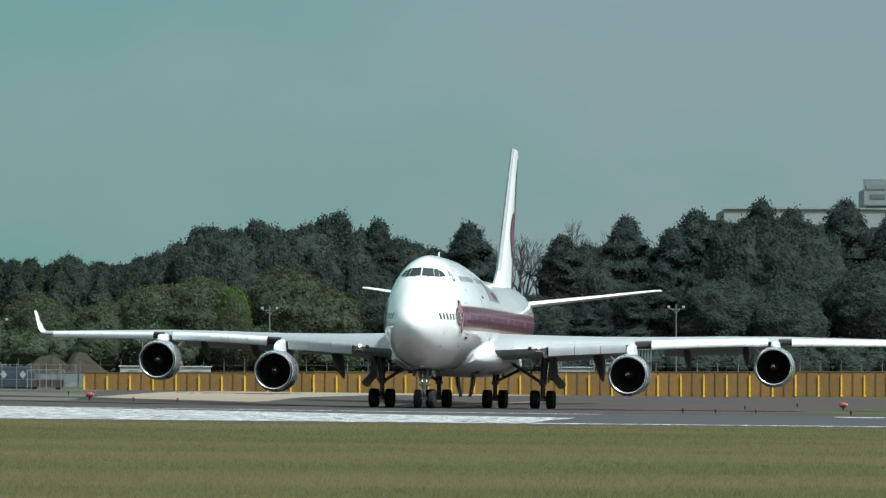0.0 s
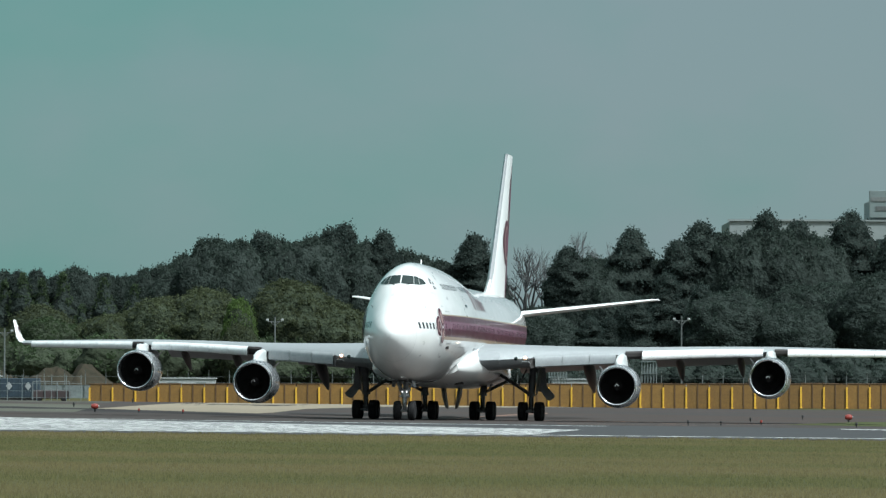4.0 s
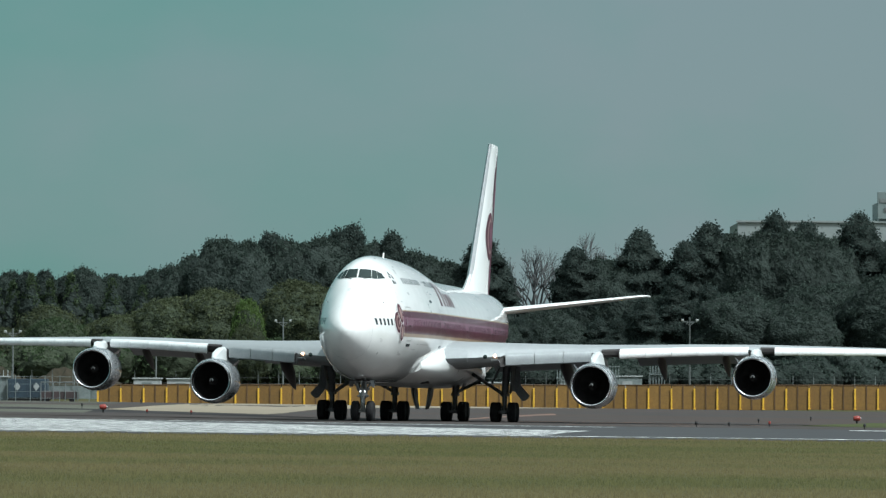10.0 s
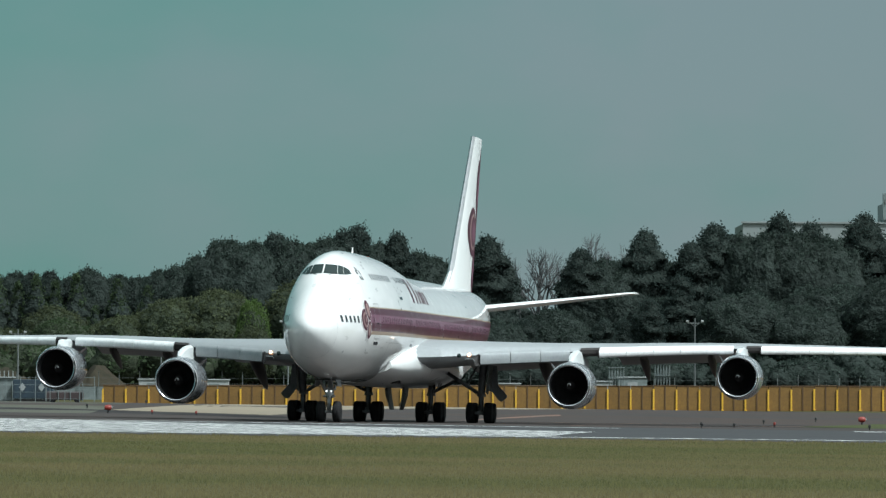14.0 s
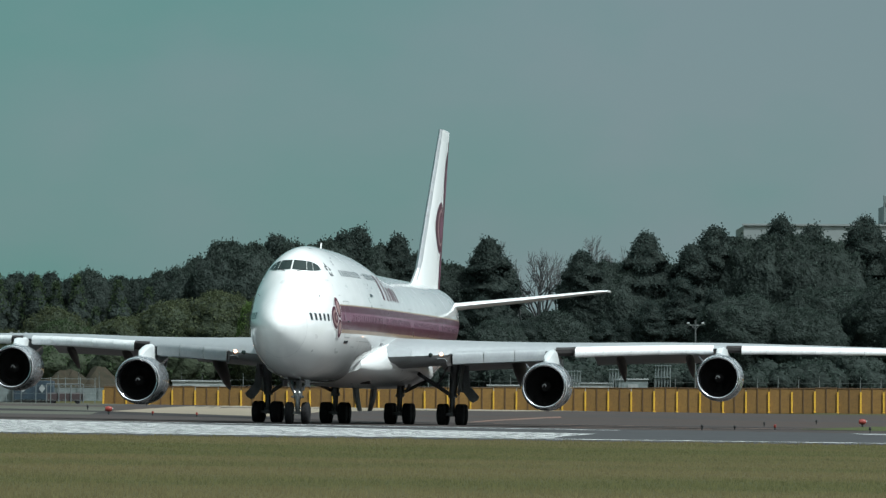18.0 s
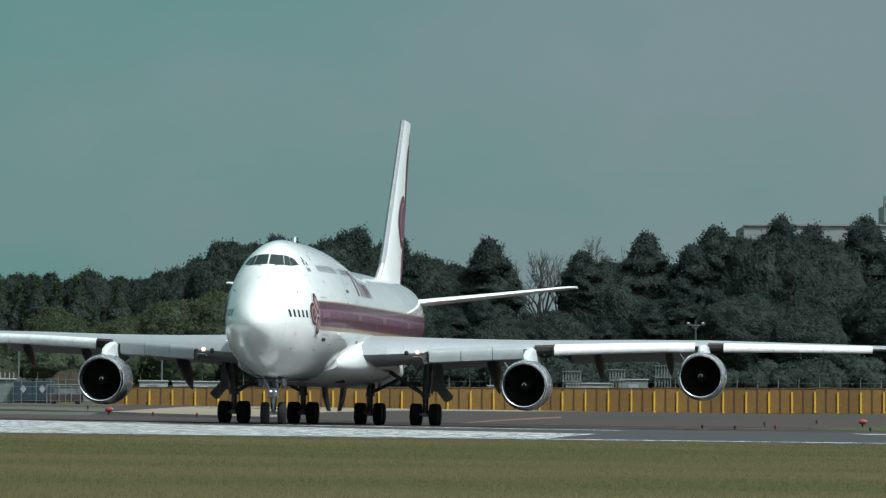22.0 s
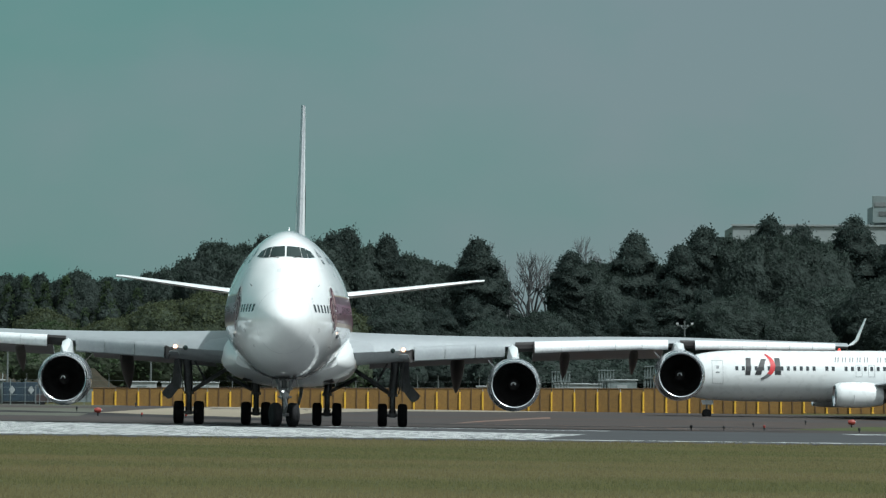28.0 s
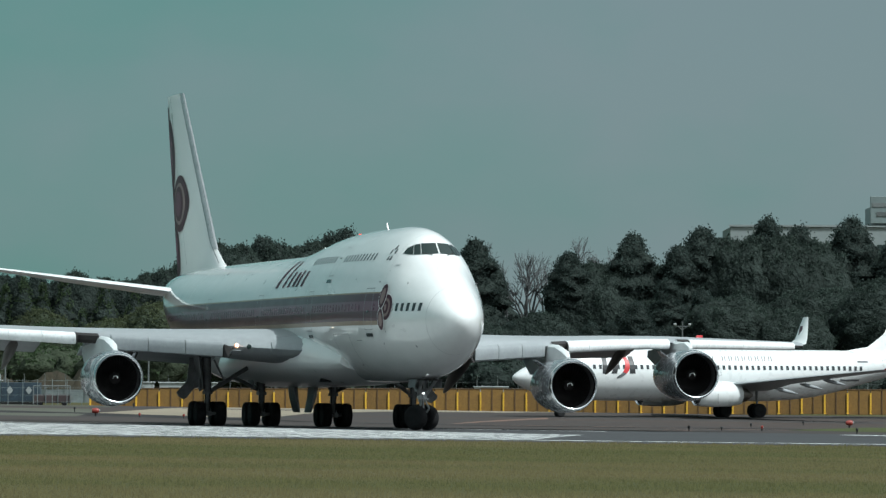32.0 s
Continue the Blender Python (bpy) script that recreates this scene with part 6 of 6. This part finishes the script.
def dome(cx, cy, cz, rx, rz, seed, rough=0.17, size=2.4, low=0.62):
    """A rounded crown's shell about a centre; low sets how far down it reaches."""
    def shell(u, a):
        ph = math.pi * (1 - u * (0.5 + low / 2))
        d = Vector((math.sin(ph) * math.cos(a), math.sin(ph) * math.sin(a), -math.cos(ph)))
        p = Vector((d.x * rx, d.y * rx, d.z * rz))
        k = 1 + rough * lumps(p, size, seed) * min(1, 8 * (u + 0.04))
        return Vector((cx + p.x * k, cy + p.y * k, cz + p.z * k))
    return shell


def column(hgt, width, seed, rough, size):
    """A conifer's shell from its tip down, in uneven tiers."""
    def shell(u, a):
        z = hgt * (1 - 0.9 * u)
        w = width(u) * hgt * (0.97 + 0.5 * noise.noise(Vector((seed * 5.7, 0.4, z * 0.62))))
        p = Vector((math.cos(a) * w, math.sin(a) * w, z * 1.5))
        k = max(0.35, 1 + rough * lumps(p, size, seed))
        lean = 0.25 * noise.noise(Vector((seed * 3.1, z * 0.25, 0)))
        return Vector((math.cos(a) * w * k + lean, math.sin(a) * w * k, z - 0.25 * w * (k - 1)))
    return shell


def limb_tree(hgt, rng, spread, levels, r0, thin=0.54):
    out = []

    def grow(p, d, ln, r, k):
        q = p + d * ln
        out.append(rod(p, q, r, r * 0.66, 6 if k < 2 else 4 if k < 4 else 3))
        if k >= levels:
            return
        for _ in range(3 if k else 4):
            e = Vector((rng.gauss(0, 1), rng.gauss(0, 1), rng.gauss(0.1, 0.5)))
            nd = (d + e.normalized() * spread * rng.uniform(0.6, 1.2)).normalized()
            nd.z = max(nd.z, 0.12)
            grow(p + d * ln * rng.uniform(0.65, 1.0), nd, ln * rng.uniform(0.58, 0.78), r * thin, k + 1)
    grow(Vector((0, 0, 0)), Vector((0, 0, 1)), hgt * 0.36, r0, 0)
    return join(*out)


CEDAR_WIDTH = curve_fn(((0, 0.030), (0.03, 0.050), (0.10, 0.088), (0.2, 0.118), (0.4, 0.150), (0.65, 0.175), (0.85, 0.150), (1, 0.06)))
SPIRE_WIDTH = curve_fn(((0, 0.008), (0.1, 0.035), (0.5, 0.12), (0.85, 0.17), (1, 0.10)))


def tree(name, label, kind, hgt, seed, leaf, count=20000, size=0.115, core=None):
    fine = count > 2000
    rng = random.Random(seed)
    t = thing(name, label, "tree", "woodland trees")
    if kind in ("cedar", "spire"):
        limbs = [rod((0, 0, 0), (0, 0, hgt * 0.95), 0.32, 0.05, 8)]
        for i in range(24):
            z, a = hgt * (0.12 + 0.033 * i), rng.uniform(0, 6.28)
            w = (CEDAR_WIDTH if kind == "cedar" else SPIRE_WIDTH)(1 - z / hgt) * hgt
            limbs.append(rod((0, 0, z - 0.2), (math.cos(a) * w * 0.8, math.sin(a) * w * 0.8, z), 0.06, 0.02, 4))
        woods = join(*limbs)
        if kind == "cedar":
            crown = crown_mesh(column(hgt * 0.985, CEDAR_WIDTH, seed, 0.42, 1.7), 26 if fine else 18, 48 if fine else 28, count, size, seed, 0.46, 0.12)
        else:
            crown = crown_mesh(column(hgt, SPIRE_WIDTH, seed, 0.3, 1.2), 20, 36, count, size, seed, 0.3)
    else:
        woods = limb_tree(hgt * 0.95, rng, 0.75, 2, 0.30)
        crown = crown_mesh(dome(0, 0, hgt * 0.57, hgt * 0.335, hgt * 0.355, seed), 36 if fine else 22, 26 if fine else 16, count, size, seed)
    part("trunk", woods, M_BARK, t)
    part("crown", crown[0], leaf, t, "uneven crown of small leaf clumps")
    part("crown_core", crown[1], core or M_CORE_SHADE, t, "inner shell of the crown, coloured dark for its shade", smooth=75)
    return t


def bare_tree(seed, hgt):
    rng = random.Random(seed)
    t = thing("bare_tree", "leafless pale grey tree with fine branching twigs", "tree", "woodland trees")
    part("trunk", limb_tree(hgt, rng, 0.8, 6, 0.34, 0.6), M_BARE, t)
    return t


def bush(seed, hgt, leaf, label, core):
    rng = random.Random(seed)
    t = thing("bush", label, "bush", "undergrowth")
    heads = [(rng.uniform(-0.75, 0.75) * hgt, rng.uniform(-0.5, 0.5) * hgt, hgt * rng.uniform(0.4, 0.66), hgt * rng.uniform(0.26, 0.36)) for _ in range(5)]
    part("stem", join(*[rod((0, 0, 0), (x * 0.8, y * 0.8, z), 0.06, 0.03, 4) for x, y, z, r in heads]), M_BARK, t)
    made = [crown_mesh(dome(x, y, z, r, r, seed + i, 0.25, 0.8, 0.7), 14, 10, 750, 0.11, seed + i, 0.3) for i, (x, y, z, r) in enumerate(heads)]
    part("crown", join(*[m[0] for m in made]), leaf, t)
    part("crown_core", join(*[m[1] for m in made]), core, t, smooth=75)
    return t


CEDAR_LABEL, OAK_LABEL = "dark green cedar with tufted drooping boughs", "dark green broad-crowned evergreen oak"
CEDARS = [tree("cedar", CEDAR_LABEL, "cedar", 18, 10 + i, L_CEDAR) for i in range(5)]
SPIRES = [tree("young_cedar", "small pointed young cedar at the wood's edge", "spire", 12, 20 + i, L_BUSH, 3000, 0.12) for i in range(2)]
OAKS = [tree("evergreen_oak", OAK_LABEL, "round", 14, 30 + i, L_OAK) for i in range(4)]
OLIVES = [tree("olive_tree", "olive-brown broadleaf tree in early leaf", "round", 12, 50 + i, L_OLIVE, core=M_LIGHT_CORE_SHADE) for i in range(3)]
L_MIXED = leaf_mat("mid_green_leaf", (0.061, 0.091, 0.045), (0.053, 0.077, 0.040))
MIXED = [tree("mixed_tree", "mid-green broadleaf tree in spring leaf", "round", 11, 64 + i, L_MIXED, core=M_LIGHT_CORE_SHADE) for i in range(2)]
SPRING = [tree("spring_tree", "bright fresh-green broadleaf tree", "round", 9, 70, L_SPRING, core=M_LIGHT_CORE_SHADE)]
FAR_OAKS = [tree("evergreen_oak", OAK_LABEL, "round", 14, 43 + i, L_OAK, 1100, 0.26) for i in range(2)]
FAR_CEDARS = [tree("cedar", CEDAR_LABEL, "cedar", 18, 17, L_CEDAR, 1100, 0.26)]
BARES = [bare_tree(80 + i, 13) for i in range(2)]
BUSHES = [bush(90 + i, 4.0, L_BUSH, "grey-green rounded bush at the wood's foot", M_LIGHT_CORE_SHADE) for i in range(3)]
DARK_BUSHES = [bush(95 + i, 4.0, L_OAK, "dark green rounded bush at the wood's foot", M_CORE_SHADE) for i in range(2)]
BASE_H = {t: hgt for kinds, hgt in ((FAR_OAKS + OAKS, 14), (FAR_CEDARS + CEDARS, 18), (SPIRES + OLIVES, 12), (SPRING, 9), (MIXED, 11), (BARES, 13), (BUSHES + DARK_BUSHES, 4)) for t in kinds}
used = set()
wood_rng = random.Random(5)


def plant(kinds, x, y, hgt, wide=1.0):
    k = kinds[wood_rng.randrange(len(kinds))]
    s = hgt / BASE_H[k]
    m = pose(x, y, ground_z(x, y) - 0.1, 0, 0, wood_rng.uniform(0, 360)) @ Matrix.Diagonal((s * wide, s * wide, s, 1))
    if k in used:
        t = copy_thing(k, pose(0, 0, 0))
    else:
        used.add(k)
        t = k
    t.matrix_basis = m
    return t


# the skyline: bearing offset at the line of the woods, height, kind
WY = 650.0
SKY_OAKS = ((-50.7, 15.1), (-44.4, 14.5), (-42.1, 15.6), (-39.2, 15), (-36.5, 14.7), (-33.5, 15.6), (-30.9, 15.9), (-28.6, 17.2), (-25.3, 19.3), (-23.3, 19.1), (-17.3, 19.1), (-14.7, 19.4), (-8.7, 18.9), (-2.8, 17.9), (0.5, 16.9), (17.1, 17.2), (20, 17.2), (25.3, 17.1), (33, 20.6), (36.6, 20.8), (40.5, 20.8), (44.5, 20.2), (46.4, 19.7), (51.3, 19), (56.4, 21))
SKY_CEDARS = ((-48.7, 14.6), (-46.6, 14.8), (-20.3, 19.5), (-12.4, 19.9), (-10.6, 20.5), (-6.1, 19.6), (4.5, 19.4), (6.2, 17.0), (15.4, 17.9), (23, 20.2), (28.3, 18.9), (31, 21), (38.7, 22.2), (42.5, 21.2), (48.8, 22.4), (53.8, 20.4))
for kinds, spots, wide in ((OAKS, SKY_OAKS, 0.82), (CEDARS, SKY_CEDARS, 1.0)):
    for x, hgt in spots:
        plant(kinds, x, WY + wood_rng.uniform(-3, 3), hgt, wide)
for x, hgt, wide in ((9.2, 20.0, 0.72), (11.6, 18.6, 0.7), (18.2, 21.0, 0.6), (20.3, 20.8, 0.6)):
    plant(BARES, x, WY + 14, hgt, wide)
# the wood's body behind and before
for i in range(46):
    x = -58 + 2.6 * i + wood_rng.uniform(-1, 1)
    right = x > -18
    plant(FAR_CEDARS if right and wood_rng.random() < 0.6 else FAR_OAKS, x, WY + wood_rng.uniform(8, 34), wood_rng.uniform(9, 11) if 9 < x < 22 else wood_rng.uniform(12.5, 15.5) if right else wood_rng.uniform(10.5, 13))
for i in range(44):
    x = -56 + 2.6 * i + wood_rng.uniform(-1, 1)
    if x > -8:
        plant(OAKS if wood_rng.random() < 0.7 else CEDARS, x, WY - wood_rng.uniform(10, 30), wood_rng.uniform(9, 13) + (2.5 if x > 25 else 0), 1.15)
    else:
        plant((OLIVES if wood_rng.random() < 0.6 else MIXED), x, WY - wood_rng.uniform(10, 32), wood_rng.uniform(7.5, 11.5), 1.15)
for x, hgt in ((-25.5, 12.6), (-16.0, 13.6), (-36, 9.5), (-12.0, 11.5), (-30.5, 11.5)):
    plant(OLIVES, x, WY - 34, hgt, 1.15)
plant(SPRING, -21.3, 604, 11.3, 0.5)
plant(OLIVES, -20.9, 595, 8.2, 0.8)
for i in range(58):
    x = -54 + 1.95 * i + wood_rng.uniform(-0.7, 0.7)
    plant(BUSHES if x < -9 else DARK_BUSHES, x, WY - 48 + wood_rng.uniform(-5, 5), wood_rng.uniform(3.5, 5.6) + (1.2 if x < -15 else 0.3), 1.2)
for x, hgt in ((-52.5, 14.2), (-50.0, 13.2), (-47.8, 14.0), (-45.6, 13.4), (-43.4, 14.2), (-38.5, 13.6), (-35.0, 12.8), (-41, 10.5), (-32.0, 12.0)):
    plant(SPIRES, x, WY - wood_rng.uniform(2, 8), hgt)
# unseen woods added on both sides, so the hull mirrors dark trees, not sky
for i in range(70):
    x = (-62 - 5.4 * i) if i < 45 else (62 + 6.0 * (i - 45))
    plant(FAR_OAKS if i % 3 else FAR_CEDARS, x + wood_rng.uniform(-1, 1), WY + wood_rng.uniform(-25, 10), wood_rng.uniform(14, 18), 1.5)


JUMBO_ROWS = (
    (0, 2.23, 376.57, -6.06),    (0.5, 2.08, 375.17, -6.15),    (1, 1.91, 373.84, -6.20),    (1.5, 1.73, 372.59, -6.23),
    (2, 1.56, 371.37, -6.27),    (2.5, 1.40, 370.14, -6.32),    (3, 1.23, 368.86, -6.39),    (3.5, 1.07, 367.54, -6.50),
    (5.5, 0.30, 362.41, -6.75),    (6, 0.09, 361.05, -6.82),    (6.5, -0.10, 359.67, -6.89),    (7, -0.29, 358.27, -6.97),
    (7.5, -0.49, 356.86, -7.06),    (8, -0.70, 355.42, -7.13),    (8.5, -0.91, 353.98, -7.20),    (9, -1.12, 352.58, -7.29),
    (9.5, -1.34, 351.22, -7.40),    (10, -1.56, 349.88, -7.50),    (10.5, -1.78, 348.52, -7.58),    (11, -2.01, 347.09, -7.67),
    (11.5, -2.24, 345.62, -7.76),    (12, -2.46, 344.12, -7.83),    (12.5, -2.69, 342.63, -7.88),    (13, -2.93, 341.17, -7.92),
    (13.5, -3.18, 339.76, -7.93),    (14, -3.41, 338.38, -7.93),    (14.5, -3.64, 337.03, -7.91),    (16.5, -4.55, 331.33, -7.63),
    (17, -4.77, 329.92, -7.49),    (17.5, -4.99, 328.49, -7.37),    (18, -5.21, 327.03, -7.25),    (18.5, -5.42, 325.57, -7.12),
    (19, -5.63, 324.14, -6.98),    (19.5, -5.82, 322.76, -6.84),    (20, -6.02, 321.41, -6.69),    (20.5, -6.21, 320.05, -6.52),
    (21, -6.40, 318.65, -6.33),    (21.5, -6.58, 317.20, -6.11),    (22, -6.76, 315.73, -5.85),    (22.5, -6.93, 314.30, -5.54),
    (23, -7.09, 312.92, -5.20),    (23.5, -7.25, 311.57, -4.86),    (24, -7.39, 310.20, -4.49),    (24.5, -7.52, 308.78, -4.08),
    (25, -7.64, 307.36, -3.60),    (25.5, -7.74, 305.98, -3.07),    (27.5, -7.97, 300.51, -0.26),    (28, -7.94, 299.23, 0.75),
    (28.5, -7.89, 297.94, 1.87),    (29, -7.81, 296.61, 3.15),    (29.5, -7.70, 295.21, 4.59),    (30, -7.56, 293.76, 6.22),
    (30.5, -7.37, 292.32, 8.03),    (31, -7.15, 291.01, 9.97),    (31.5, -6.87, 289.86, 12.01),    (32, -6.55, 288.81, 14.09),

)


# ---- movement ----
def rests(x, y, turn_deg, at_z=0.0):
    """A pose on the sloping runway."""
    return pose(x, y, ground_z(x, y) + at_z) @ pose(0, 0, 0, math.degrees(-0.00389), math.degrees(0.00998), 0) @ pose(0, 0, 0, 0, 0, turn_deg)


def blend(rows, t):
    ts = [r[0] for r in rows]
    return [float(np.interp(t, ts, [r[k] for r in rows])) for k in (1, 2, 3)]


def rolled(rows, reach=0.0):
    """Distance rolled, every 0.3 s."""
    ts = [0.3 * i for i in range(107)] + [32.0]
    pts = [blend(rows, t) for t in ts]
    d = [0.0]
    for p, q in zip(pts, pts[1:]):
        d.append(d[-1] + math.hypot(q[0] - p[0], q[1] - p[1]))
    return list(zip(ts, d))


TWIN_ROWS = ((0, 142.0, 435.4, -0.5), (12, 97.0, 435.8, -0.7), (20, 66.8, 436.2, -1.2), (22, 58.9, 436.4, -1.6), (23, 54.9, 436.6, -1.6), (24, 51.05, 436.77, -1.3), (25, 47.4, 436.88, -0.5), (26, 43.75, 436.89, 0.9), (27, 40.1, 436.77, 3.15), (28, 36.53, 436.48, 6.2),
             (29, 33.08, 436.0, 9.85), (30, 29.77, 435.3, 14.15), (31, 26.63, 434.37, 19.1), (32, 23.68, 433.18, 24.7))


def motions():
    walk(jumbo, [(t, rests(x, y, w - 90, 0.02)) for t, x, y, w in JUMBO_ROWS])
    walk(twin, [(t, pose(x, y, ground_z(x, y) + 0.03, 0, 0, 180 + w)) for t, x, y, w in TWIN_ROWS])
    walk(car, [(t, pose(x, 463, ground_z(x, 463), 0, 0, 180)) for t, x in ((0, 42.8), (4, 19.2), (8, -4.4), (10, -16.2), (12, -28.0), (13, -33.9), (14, -39.8), (16, -51.6), (18, -58), (20, -60), (32, -60))])
    # the nose leg steers into the turn
    ts = [1.0 * i for i in range(33)]
    rows = []
    for t in ts:
        p, q = blend(JUMBO_ROWS, max(0, t - 0.8)), blend(JUMBO_ROWS, min(32, t + 0.8))
        go = max(0.5, math.hypot(q[0] - p[0], q[1] - p[1]))
        rows.append((t, pose(24.13, 0, 0, 0, 0, math.degrees(math.atan(24.13 * radians(q[2] - p[2]) / go)))))
    walk(nose_gear, rows)
    far_j, far_t = rolled(JUMBO_ROWS), rolled(TWIN_ROWS)
    for w, (x, y, z), r, key in ROLLING:
        far = far_j if key in ("jumbo_wheel", "nose_wheel") else far_t
        walk(w, [(t, pose(x, y, z) @ pose(0, 0, 0, 0, math.degrees(d / r), 0)) for t, d in far])


motions()
